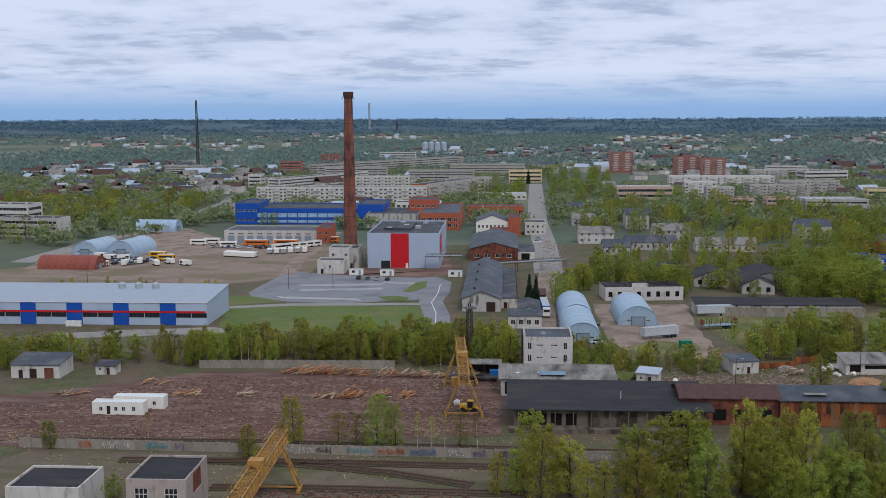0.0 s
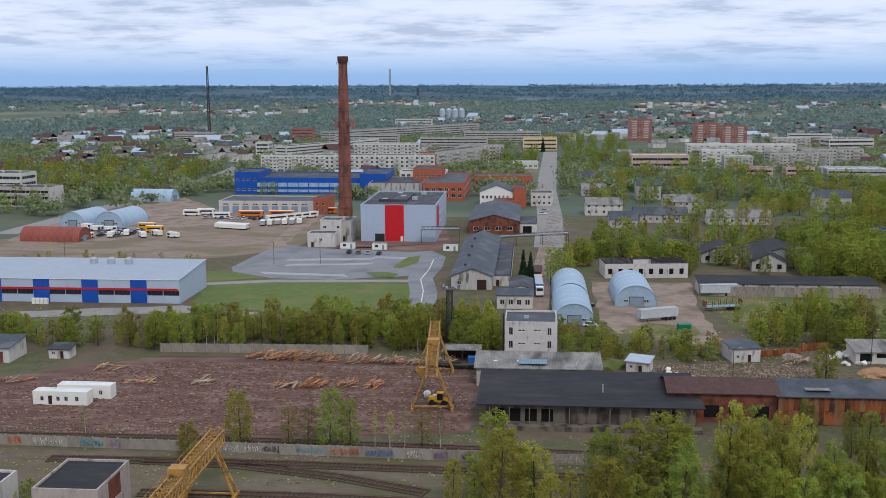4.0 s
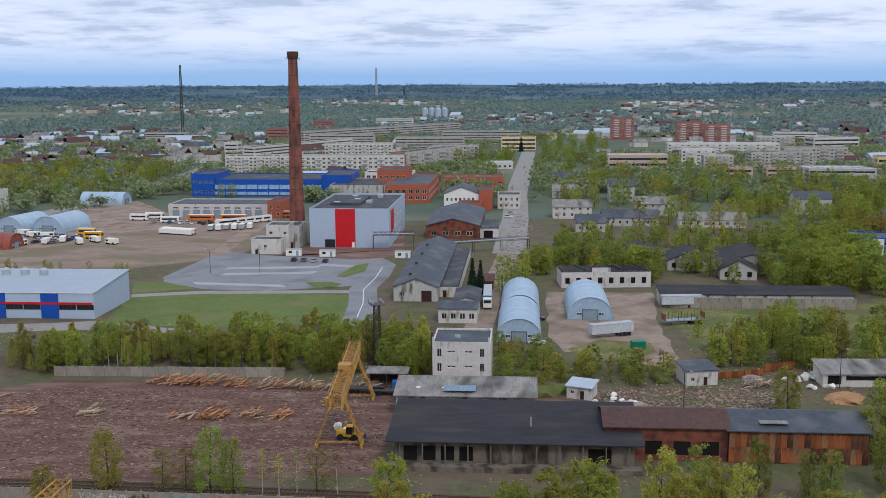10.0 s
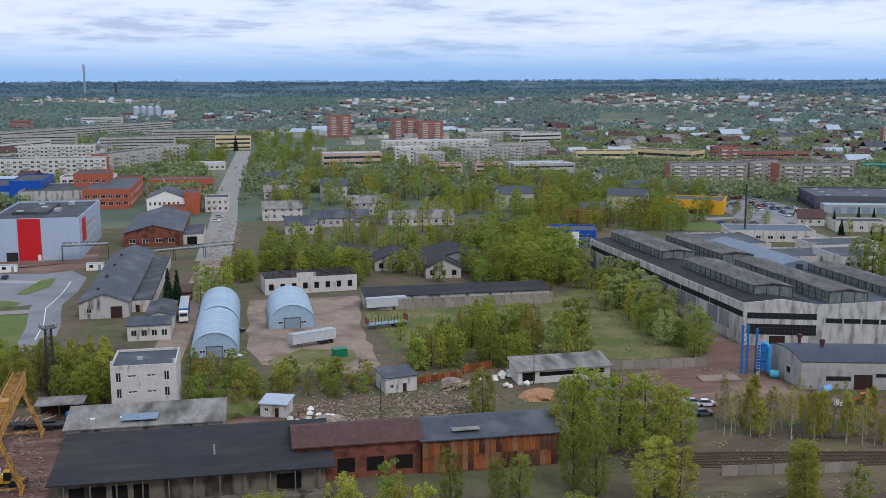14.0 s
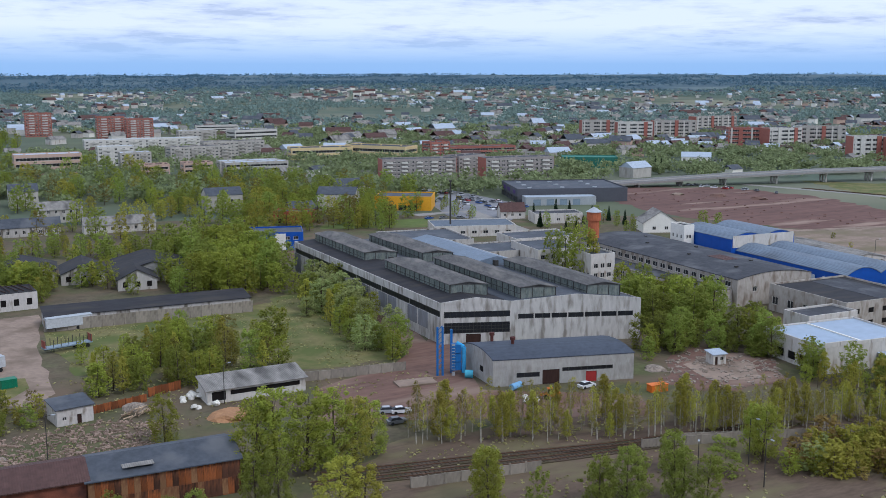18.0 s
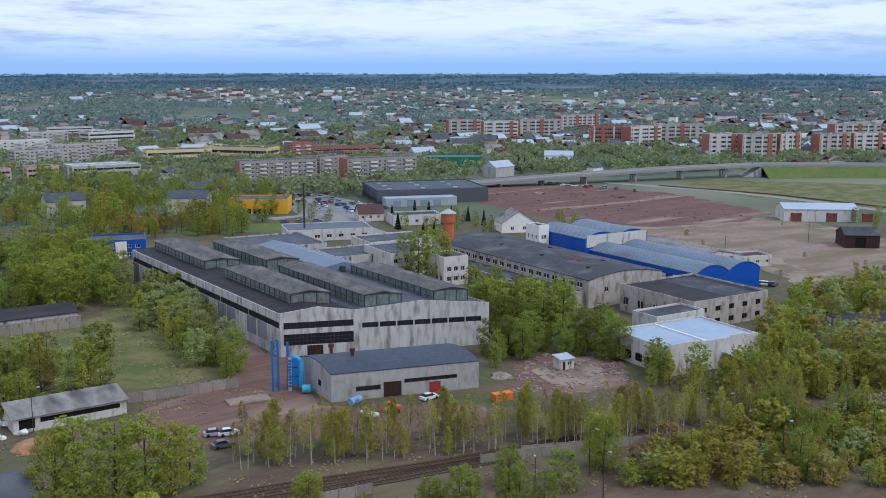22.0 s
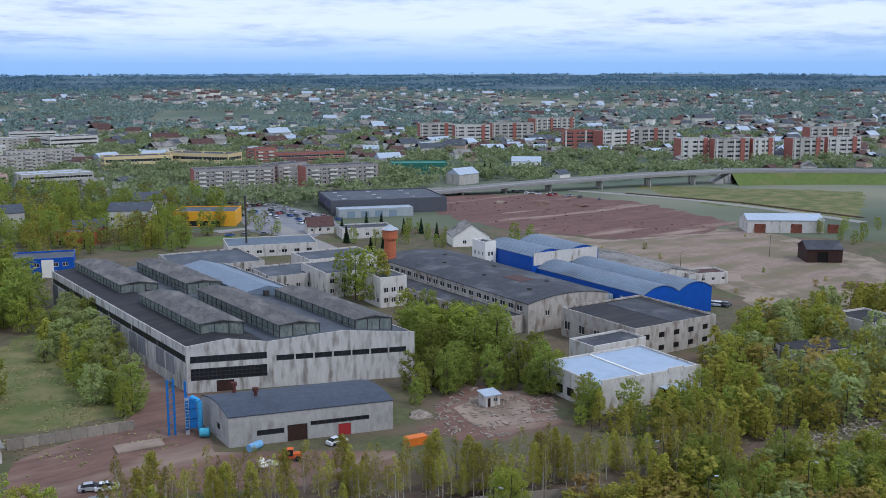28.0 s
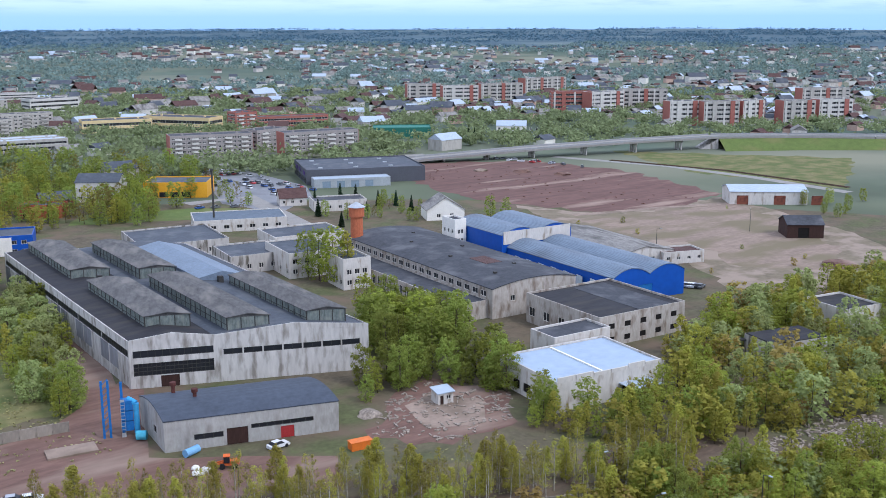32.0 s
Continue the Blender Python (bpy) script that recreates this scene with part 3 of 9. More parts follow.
def tree_meshes(kind, seed):
    """Trunk with limbs, and crown, of a tree about 10 m high."""
    rng = np.random.default_rng(seed)
    rnd = random.Random(seed)
    bm = bmesh.new()
    H = 10.0
    lean = Vector((rnd.uniform(-0.4, 0.4), rnd.uniform(-0.4, 0.4), 0))
    if kind == "spruce":
        tube(bm, (0, 0, 0), (0, 0, H), 0.17, 0.02, 6)
        centres, radii = [], []
        for i in range(16):
            z = 0.9 + 8.9 * i / 15
            r = 2.1 * (1 - (z - 0.4) / 10.2)
            n = max(3, int(9 * r / 2))
            for j in range(n):
                a = j * 2 * math.pi / n + i * 0.7
                centres.append((math.cos(a) * r * 0.62, math.sin(a) * r * 0.62, z - 0.2 * r))
                radii.append(0.34 * r + 0.1)
        v, f = leaf_cards(rng, np.array(centres), np.array(radii), 1700, 0.27)
        return bm, v, f
    conf = {"birch": (0.14, 1.9, 80, 0.7, 3600, 0.122, 6.0), "round": (0.1, 2.8, 90, 0.9, 3200, 0.18, 3.4), "thin": (0.34, 1.5, 40, 0.6, 850, 0.095, 8.0),
            "big": (0.1, 2.5, 130, 0.72, 5600, 0.118, 3.4), "bush": (0.03, 2.9, 60, 0.95, 1700, 0.23, 3.2), "budding": (0.18, 2.4, 60, 0.8, 1500, 0.14, 4.0)}[kind]
    base, spread, clumps, cr, cards, size, sharp = conf
    thick = {"big": 0.19, "birch": 0.17, "round": 0.21, "thin": 0.125, "bush": 0.10, "budding": 0.17}[kind]
    if kind != "bush":
        top = Vector((0, 0, H * 0.93)) + lean
        tube(bm, (0, 0, 0), Vector((0, 0, H * 0.5)) + lean * 0.4, thick, thick * 0.6, 6, False)
        tube(bm, Vector((0, 0, H * 0.5)) + lean * 0.4, top, thick * 0.6, 0.02, 5, False)
    centres, radii = [], []
    for i in range(clumps):
        u = (i + rnd.random()) / clumps
        z = H * (base + (0.98 - base) * u)
        if kind in ("round", "bush", "budding", "big"):
            env = spread * math.sqrt(max(0.0, 1 - ((u - 0.45) / 0.62) ** 2))
        else:
            env = spread * min(1.0, u * 5 + 0.25) * (1 - u) ** 0.55
        a, r = rnd.uniform(0, 2 * math.pi), env * math.sqrt(rnd.uniform(0.15, 1))
        c = Vector((math.cos(a) * r, math.sin(a) * r, z)) + lean * u
        centres.append(tuple(c))
        radii.append(cr * rnd.uniform(0.6, 1.25) * (1.1 - 0.45 * u))
        if i % (7 if kind == "big" else 4) == 0 and kind != "thin":
            foot = Vector((0, 0, max(0.05, z - r * 1.1 - 0.5))) + lean * u * 0.6
            tube(bm, foot, c, thick * 0.32 * (1 - 0.6 * u), 0.02, 4, False)
    v, f = leaf_cards(rng, np.array(centres), np.array(radii), cards, size)
    return bm, v, f


KINDS = {}


def tree_kind(kind, leaf, variants, name, label, bark=BARK):
    out = []
    for s in range(variants):
        bm, v, f = tree_meshes(kind, 17 * s + len(kind) + len(leaf.name))
        tm = bpy.data.meshes.new("trunk")
        bm.to_mesh(tm)
        bm.free()
        tm.materials.append(bark)
        out.append((tm, soft_mesh("crown", v, f, leaf), v))
    KINDS[name, leaf.name] = (out, label, kind)
    return (name, leaf.name)


T_BIRCH = tree_kind("birch", LEAF, 6, "birch_tree", "slender birch tree in fresh yellow-green spring leaf", BIRCHBARK)
T_BIRCHY = tree_kind("birch", LEAFY, 4, "birch_tree", "slender birch tree with sparse yellowish young leaves", BIRCHBARK)
T_ROUND = tree_kind("round", LEAFD, 6, "broadleaf_tree", "round-crowned broadleaf tree in green spring leaf")
T_ROUNDY = tree_kind("round", LEAFY, 4, "broadleaf_tree", "round-crowned tree with bright yellow-green young leaves")
T_THIN = tree_kind("thin", LEAFY, 5, "birch_sapling", "thin bare-stemmed birch sapling with light young leaves", BIRCHBARK)
T_THINB = tree_kind("thin", LEAFB, 4, "birch_sapling", "thin sapling still brown with unopened buds", BIRCHBARK)
T_BUSH = tree_kind("bush", LEAFD, 5, "bush", "dense green wild bush growing from rough ground")
T_BUSHY = tree_kind("bush", LEAFY, 3, "bush", "spreading yellow-green willow bush on waste ground")
T_BUSHO = tree_kind("bush", LEAFO, 3, "bush", "spreading bush with orange-brown opening buds")
T_BUSHW = tree_kind("bush", LEAFW, 4, "bush", "soft rounded grey-green willow bush on waste ground")
T_WILLOW = tree_kind("round", LEAFW, 3, "broadleaf_tree", "soft grey-green willow tree in young leaf")
T_BUD = tree_kind("budding", LEAFB, 4, "broadleaf_tree", "tree still brownish with opening buds")
T_SPRUCE = tree_kind("spruce", NEEDLE, 3, "spruce_tree", "dark green pointed spruce tree")
T_BIG = tree_kind("big", LEAFD, 4, "broadleaf_tree", "tall full-crowned tree in fresh green leaf")
T_BIGY = tree_kind("big", LEAFY, 3, "broadleaf_tree", "tall tree with airy yellow-green young leaves")
T_BIGB = tree_kind("big", LEAF, 4, "birch_tree", "tall broad birch in fresh yellow-green leaf")
BIGGER = {T_ROUND: T_BIG, T_ROUNDY: T_BIGY, T_BIRCH: T_BIGB, T_BIRCHY: T_BIGY, T_BUD: T_BIGY}
RND = random.Random(5)
SINGLE = {"broadleaf_tree": 180, "birch_tree": 180, "bush": 130, "birch_sapling": 190, "spruce_tree": 40}
MASSED = {}


def tree(key, x, y, h, wide=1.0, group=""):
    variants, label, kind = KINDS[key]
    i = RND.randrange(len(variants))
    turn, s = RND.uniform(0, 360), h / 10
    if SINGLE[key[0]] <= 0:
        MASSED.setdefault(key, []).append((i, x, y, radians(turn), s, s * wide))
        return
    SINGLE[key[0]] -= 1
    tm, cm, _ = variants[i]
    e = thing(key[0], x, y, 0, turn, label, "bush" if kind == "bush" else "tree", group)
    e.scale = (s * wide, s * wide, s)
    part("trunk", tm, BARK, e)
    part("crown", cm, LEAF, e)


def mass_trees():
    """The trees that stand too far off to be told apart, joined kind by kind and tone by tone."""
    for key, rows in MASSED.items():
        variants, label, kind = KINDS[key]
        stems = bmesh.new()
        for tone in range(6):
            out = []
            for i, x, y, a, s, w in rows[tone::6]:
                q = variants[i][2].reshape(-1, 3, 3)[::5]
                mid = q.mean(1, keepdims=True)
                q = (mid + (q - mid) * 2.0) * np.array([w, w, s])
                c, n = math.cos(a), math.sin(a)
                r = np.stack([q[..., 0] * c - q[..., 1] * n + x, q[..., 0] * n + q[..., 1] * c + y, q[..., 2]], -1)
                out.append(r.reshape(-1, 3))
                tube(stems, (x, y, 0), (x, y, 8.5 * s), 0.16 * s, 0.03, 4, False)
            if out:
                v = np.concatenate(out)
                name = "massed_" + key[0]
                tagged(new(name, soft_mesh(name, v, np.arange(len(v)).reshape(-1, 3), bpy.data.materials[key[1]])), "crowns of many far " + key[0].replace("_", " ").replace("bush", "bushe") + "s in spring leaf", "trees", kind="stuff")
        me = bpy.data.meshes.new("stems")
        stems.to_mesh(me)
        stems.free()
        me.materials.append(BARK)
        tagged(new("massed_tree_stem", me), "trunks of many far trees and bushes", "trees", kind="stuff")


def strew(keys, pts, count, lo, hi, wide=1.0, group="", seed=1, gap=1.5, least=2.2):
    """Up to count trees inside a polygon, clear of houses and roads."""
    rnd = random.Random(seed)
    xs, ys = [p[0] for p in pts], [p[1] for p in pts]
    done, tries = [], 0
    while len(done) < count and tries < count * 30:
        tries += 1
        x, y = rnd.uniform(min(xs), max(xs)), rnd.uniform(min(ys), max(ys))
        if not inside(pts, x, y) or not free(x, y, gap) or any((x - a) ** 2 + (y - b) ** 2 < least ** 2 for a, b in done):
            continue
        done.append((x, y))
        tree(rnd.choice(keys), x, y, rnd.uniform(lo, hi), wide * rnd.uniform(0.85, 1.2), group)

# ---------------------------------------------------------------- land
def land():
    """One sheet from under the eye to the horizon; far off it climbs to low wooded hills."""
    cx, cy = 60.0, 60.0
    radii = [0, 40, 90, 150, 220, 300, 390, 490, 600, 730, 880, 1060, 1280, 1550, 1880, 2280, 2760, 3300, 3900, 4400, 4780]
    n = 128
    v, f = [], []
    for r in radii:
        for i in range(n):
            a = i * 2 * math.pi / n
            x, y = cx + math.cos(a) * r, cy + math.sin(a) * r
            t = max(0.0, (r - 1500) / 3280)
            z = 48 * t ** 1.15 + (9 * noise.noise(Vector((x * 0.0011, y * 0.0011, 3))) + 4 * noise.noise(Vector((x * 0.004, y * 0.004, 7)))) * min(1, t * 3)
            v.append((x, y, z))
    for k in range(len(radii) - 1):
        for i in range(n):
            j = (i + 1) % n
            f.append((k * n + i, (k + 1) * n + i, (k + 1) * n + j, k * n + j))
    me = bpy.data.meshes.new("ground")
    me.from_pydata(v, [], f)
    me.materials.append(GROUND)
    me.materials.append(FARLAND)
    # the outermost rings carry the blue of distance haze in their ground colour
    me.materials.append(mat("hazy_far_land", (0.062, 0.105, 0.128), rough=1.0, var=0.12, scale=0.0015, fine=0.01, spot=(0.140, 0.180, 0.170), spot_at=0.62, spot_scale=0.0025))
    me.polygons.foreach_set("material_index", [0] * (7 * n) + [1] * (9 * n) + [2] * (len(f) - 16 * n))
    me.polygons.foreach_set("use_smooth", [True] * len(f))
    tagged(new("ground", me), "rough spring ground of dry grass, soil and green patches", "ground", kind="structure")


land()

# sheets of ground, lowest first
patch("timber_yard_ground", [(-113.4, 249.7), (-73.9, 273.4), (5.4, 271.2), (45.8, 257.6), (48.8, 238.8), (5.6, 239.0), (3.4, 215.3), (-95.1, 207.2), (-210, 232), (-190, 275)], 0.03, YARD, "reddish bark-strewn timber yard ground with tyre tracks", "yard")
patch("dry_field_ground", [(-156.3, 508.6), (-78.3, 567.5), (-59.7, 519.2), (-68.2, 445.2), (-102.1, 415.9), (-171.8, 405.1), (-240, 440)], 0.03, SAND, "bare sandy waste ground with dry grass patches", "ground")
patch("depot_yard", [(-200.0, 465.4), (-210.8, 559.3), (-167.3, 637.4), (-126.2, 567.0), (-70.7, 577.0), (-73.1, 509.6), (-131.8, 512.6), (-158.9, 455.3)], 0.05, GRAVEL, "pale worn gravel of the vehicle depot", "yard")
patch("lawn", [(-87.4, 371.6), (-69.1, 374.9), (-15.3, 367.3), (-13.3, 331.4), (-39.8, 325.0), (-82.3, 326.9)], 0.04, LAWN, "smooth mown green lawn beside the warehouse", "lawn")
patch("lawn_strip", [(-93.0, 390.8), (-79.3, 393.3), (-69.0, 378.8), (-88.0, 372.6)], 0.04, LAWN, "strip of mown grass by the car park", "lawn")
patch("warehouse_apron", [(-134.1, 324.3), (-85.8, 332.9), (-45.2, 317.8), (-44.3, 313.0), (-82.7, 322.6), (-130.2, 315.9)], 0.05, ROADM, "concrete apron along the warehouse front", "pavement")
PARK = [(-77.4, 456.6), (-58.9, 445.4), (-15.4, 433.8), (-8.9, 423.7), (-8.8, 402.3), (-14.4, 383.9), (-23.1, 380.7), (-44.9, 375.4), (-65.9, 377.9), (-82.9, 391.0), (-85.4, 399.8)]
patch("car_park", PARK, 0.06, ASPHALT, "grey asphalt car park with painted bays", "car park", rough=0.1)
CLEAR.append(PARK)
patch("car_park_island", [(-20.5, 421.0), (-15.6, 426.1), (-15.7, 410.2), (-21.6, 398.7), (-24.7, 399.8)], 0.14, LAWN, "raised grass island in the car park", "lawn", rough=0.1)
patch("car_park_verge", [(-33.8, 388.8), (-25.9, 390.0), (-21.5, 385.9), (-23.0, 379.7), (-29.9, 380.6)], 0.14, LAWN, "raised grass island by the road bend", "lawn", rough=0.1)
patch("boiler_yard", [(-62.2, 437.1), (-42.9, 467.7), (-13.4, 460.5), (-6.9, 519.8), (-3.4, 446.3), (-15.5, 435.2), (-58.9, 445.4)], 0.035, SOIL, "orange-brown churned soil before the boiler house", "ground")
GRAVELLOT = [(46.2, 372.3), (79.7, 370.2), (73.6, 327.5), (71.7, 290.7), (65.7, 283.0), (56.7, 292.0), (44.3, 297.5), (41.6, 313.0)]
patch("hangar_lot", GRAVELLOT, 0.04, GRAVEL, "pale gravel lot round the arched hangars", "yard")
patch("lot_island", [(45.5, 300.5), (55.2, 310.1), (67.5, 305.9), (67.3, 297.5), (58.2, 288.2), (47.7, 290.1)], 0.07, DRYGRASS, "dry grass island in the gravel lot", "ground")
patch("meadow", [(77.6, 344.9), (147.2, 353.4), (142.7, 337.9), (115.6, 305.5), (78.1, 321.8)], 0.035, DRYGRASS, "dry pale meadow behind the concrete wall", "meadow")
patch("meadow", [(77.8, 348.1), (135.2, 342.1), (160.9, 376.0), (157.2, 332.2), (156.6, 287.2), (150.0, 277.8), (115.3, 282.8), (77.7, 302.5)], 0.03, DRYGRASS, "dry pale grass round the bushes of the meadow", "meadow", rough=2.0)
patch("track_side", [(-95.1, 207.2), (3.0, 202.0), (1.9, 172.3), (-61.1, 172.5), (-110, 175)], 0.02, mat("trackside_dirt", (0.140, 0.110, 0.074), rough=1.0, var=0.2, scale=0.1, fine=1.4, spot=(0.091, 0.089, 0.034), spot_at=0.55, spot_scale=0.12, stretch=(0.5, 1.3, 1)), "dry grass and dirt between the railway tracks", "ground")
patch("track_bank", [(98.8, 210.9), (120.9, 227.9), (156.5, 225.8), (203.2, 209.0), (244.4, 194.7), (247.3, 179.0), (197.5, 148.6)], 0.016, mat("brown_track_bank", (0.120, 0.084, 0.058), rough=1.0, var=0.24, scale=0.1, fine=1.2, spot=(0.155, 0.132, 0.068), spot_at=0.56, spot_scale=0.12, stretch=(0.5, 1.3, 1)), "brown soil and dry grass along the curved tracks", "ground", rough=2.0)
patch("tower_yard", [(-4.7, 322.2), (11.7, 326.1), (23.6, 300.0), (28.6, 268.1), (53.7, 259.6), (50.0, 246.2), (32.2, 250.6), (-2.9, 253.8)], 0.025, BALLAST, "dark trodden ground with weeds round the signal tower", "ground")
patch("hall_yard", [(122.1, 265.7), (144.1, 273.6), (164.7, 291.9), (166.6, 283.2), (153.8, 248.1), (181.8, 227.9), (176.4, 216.0), (128.3, 238.9), (112.4, 242.0)], 0.035, SOIL, "brown muddy factory yard with wheel ruts", "yard")
patch("demolition_lot", [(205.0, 245.9), (220.2, 252.3), (229.0, 234.3), (219.1, 220.5), (201.7, 219.1), (190.8, 231.3)], 0.035, SOIL, "brown cleared lot of a demolished building", "ground", rough=2.0, step=4)
patch("broken_slab", [(206.1, 241.3), (216.5, 244.7), (221.5, 235.0), (214.3, 224.9), (202.6, 229.0)], 0.05, GRAVEL, "pale cracked concrete slabs on the cleared lot", "ground", rough=1.6, step=3)
patch("brown_field", [(407.0, 559.0), (485.8, 522.0), (500.7, 459.7), (480.2, 376.3), (441.4, 365.1), (399.7, 374.1), (380.9, 423.0), (381.7, 470.6)], 0.04, mat("ploughed_red_soil", (0.138, 0.076, 0.061), rough=1.0, var=0.22, scale=0.03, fine=0.4, spot=(0.299, 0.212, 0.162), spot_at=0.62, spot_soft=0.06, spot_scale=0.05, stretch=(0.3, 1.4, 1)), "wide ploughed-up brown field", "field", rough=3.0)
patch("works_waste_land", [(383.4, 410.3), (399.7, 374.1), (472.1, 370.1), (445.5, 291.4), (422.8, 249.4), (351.3, 234.2), (338.9, 262.7), (357.9, 295.4), (350.5, 342.7)], 0.022, mat("worn_waste_ground", (0.180, 0.145, 0.095), rough=1.0, var=0.2, scale=0.04, fine=0.6, spot=(0.29, 0.225, 0.17), spot_at=0.52, spot_soft=0.06, spot_scale=0.09), "rough olive-brown waste land behind the works", "ground", rough=3.0)
patch("sandy_waste", [(382.5, 370.9), (461.9, 359.3), (441.7, 311.0), (411.4, 270.7), (382.8, 253.4), (365.4, 277.6), (379.4, 307.4), (374.5, 341.6)], 0.035, SAND, "pale sandy waste ground with faint tracks", "ground", rough=3.5, step=5)
patch("verge_green", [(559.0, 522.5), (643.8, 411.7), (538.4, 347.7), (523.7, 427.7)], 0.04, DRYGRASS, "green grassy verge beside the railway", "grass", rough=3.0)
patch("store_car_park", [(283.1, 491.8), (306.0, 560.0), (318.0, 604.0), (339.0, 590.0), (338.6, 556.0), (338.0, 514.0), (324.9, 485.5), (291.3, 454.5), (287.3, 478.0)], 0.05, ASPHALT, "asphalt car park before the store", "car park", rough=0.2)
patch("works_lawn", [(213, 482), (262, 462), (286, 452), (287, 474), (270, 488), (224, 502)], 0.04, LAWN, "green lawn strip behind the factory", "lawn")
patch("square_green", [(-7.2, 791.6), (20.8, 855.5), (53.9, 791.5), (48.9, 752.7), (-4.5, 761.0)], 0.04, LAWN, "green park lawn beside the main street", "lawn")

# roads
road("main_street", [(37.6, 446.9), (45.9, 550.9), (53.0, 669.3), (69.2, 855.3), (84.9, 1036.1)], 13, 0.06, ROADM, "straight pale town street with worn surface")
road("side_lane", [(21.6, 306.1), (26.1, 349.7), (32.9, 408.7), (39.0, 461.3)], 8, 0.055, GRAVEL, "rutted gravel lane between the sheds")
road("plant_road", [(-10.7, 325.6), (-11.2, 353.1), (-13.5, 378.9), (-10.7, 398.9), (-9.7, 422.4), (-15.5, 436.5)], 9, 0.075, ASPHALT, "curving grey access road with kerbs")
road("warehouse_road", [(-86.7, 367.8), (-64.8, 373.0), (-16.6, 373.0)], 5, 0.065, ROADM, "narrow concrete road along the lawn")
road("avenue", [(-209.9, 486.5), (-201.5, 566.3), (-180.8, 685.0), (-182.2, 830.6), (-191.1, 980.2)], 12, 0.06, ROADM, "long avenue crossing behind the depot")
road("depot_road", [(-77.5, 445.1), (-78.2, 500.4), (-75.5, 549.6), (-72.2, 609.9)], 7, 0.068, GRAVEL, "dirt road to the depot")
road("hall_lane", [(156.3, 276.8), (167.2, 325.0), (176.2, 398.8), (181.6, 435.2)], 7, 0.05, SOIL, "muddy rutted lane beside the factory hall")
road("store_road", [(270.4, 500.8), (300.6, 502.6), (287.2, 429.0), (287.1, 403.4)], 9, 0.055, ROADM, "town road past the store car park")
road("cross_street", [(293.0, 621.5), (359.0, 610.5), (422.8, 584.9), (456.2, 577.6)], 11, 0.055, ROADM, "cross street before the apartment blocks")
road("field_track", [(386.2, 377.8), (429.0, 367.6), (461.1, 355.6)], 4, 0.06, GRAVEL, "pale track along the brown field")
road("verge_road", [(510.6, 523.7), (532.1, 454.2), (534.3, 399.3), (529.0, 342.0)], 7, 0.06, ROADM, "gravel road across the green verge")

# ---------------------------------------------------------------- railway
def track(pts, label, single=False):
    """Two rails on a bed; the sleepers nearest to the eye stand out one by one."""
    bed = bmesh.new()
    ribbon(bed, pts, 3.4, 0.045, 0.18)
    e = thing("railway_track", pts[0][0], pts[0][1], 0, 0, label, "railway", "railway tracks", "")
    bmesh.ops.translate(bed, vec=(-pts[0][0], -pts[0][1], 0), verts=bed.verts)
    part("ballast_bed", bed, BALLAST, e)
    for side in (-0.76, 0.76):
        rm = bmesh.new()
        moved = []
        for i, p in enumerate(pts):
            a, b = Vector(pts[max(0, i - 1)]), Vector(pts[min(len(pts) - 1, i + 1)])
            d = (b - a).normalized()
            moved.append((p[0] - d.y * side - pts[0][0], p[1] + d.x * side - pts[0][1]))
        ribbon(rm, moved, 0.12, 0.30, 0.14)
        part("rail", rm, RAIL, e)
    sm = bmesh.new()
    for p, q in zip(pts, pts[1:]):
        p, q = Vector(p) - Vector(pts[0]), Vector(q) - Vector(pts[0])
        d = (q - p).normalized()
        side = Vector((-d.y, d.x)) * 1.3
        for i in range(int((q - p).length / 0.8)):
            c = p + d * (0.4 + i * 0.8)
            if single:
                put("sleeper", box_mesh(0.24, 2.6, 0.14, SLEEPER), e, c.x, c.y, 0.19, math.degrees(math.atan2(d.y, d.x)))
            else:
                bar(sm, (*(c - side), 0.26), (*(c + side), 0.26), 0.24, 0.14)
    if single:
        sm.free()
    else:
        tagged(part("sleeper_bed", sm, SLEEPER, e), kind="stuff")


track([(-97.8, 213.3), (-50.3, 211.4), (3.1, 206.1), (40.7, 201.8)], "rusty railway track along the timber yard edge")
track([(-74.4, 200.1), (-45.4, 199.0), (-1.6, 195.3), (27.9, 191.4)], "rusty railway track with dark sleepers in weeds", True)
track([(-56.4, 199.1), (-38.5, 197.2), (-19.6, 191.6), (-3.8, 184.7)], "rusty siding curving towards the freight shed")
track([(-52.7, 184.3), (-28.1, 183.2), (6.2, 180.0)], "overgrown railway track between scrap heaps")
track([(104.1, 219.2), (129.7, 213.5), (156.1, 206.7), (187.4, 201.5)], "railway track curving past the factory")
track([(100.9, 216.2), (117.6, 212.0), (143.3, 206.5), (172.4, 201.3)], "second rusty track in the curve past the factory", True)
track([(525.1, 490.9), (542.8, 423.7), (542.2, 350.1)], "far railway track below the road bridge")
track([(259.8, 213.1), (271.2, 218.8), (282.3, 223.6)], "short overgrown siding beside the white-roofed hall")

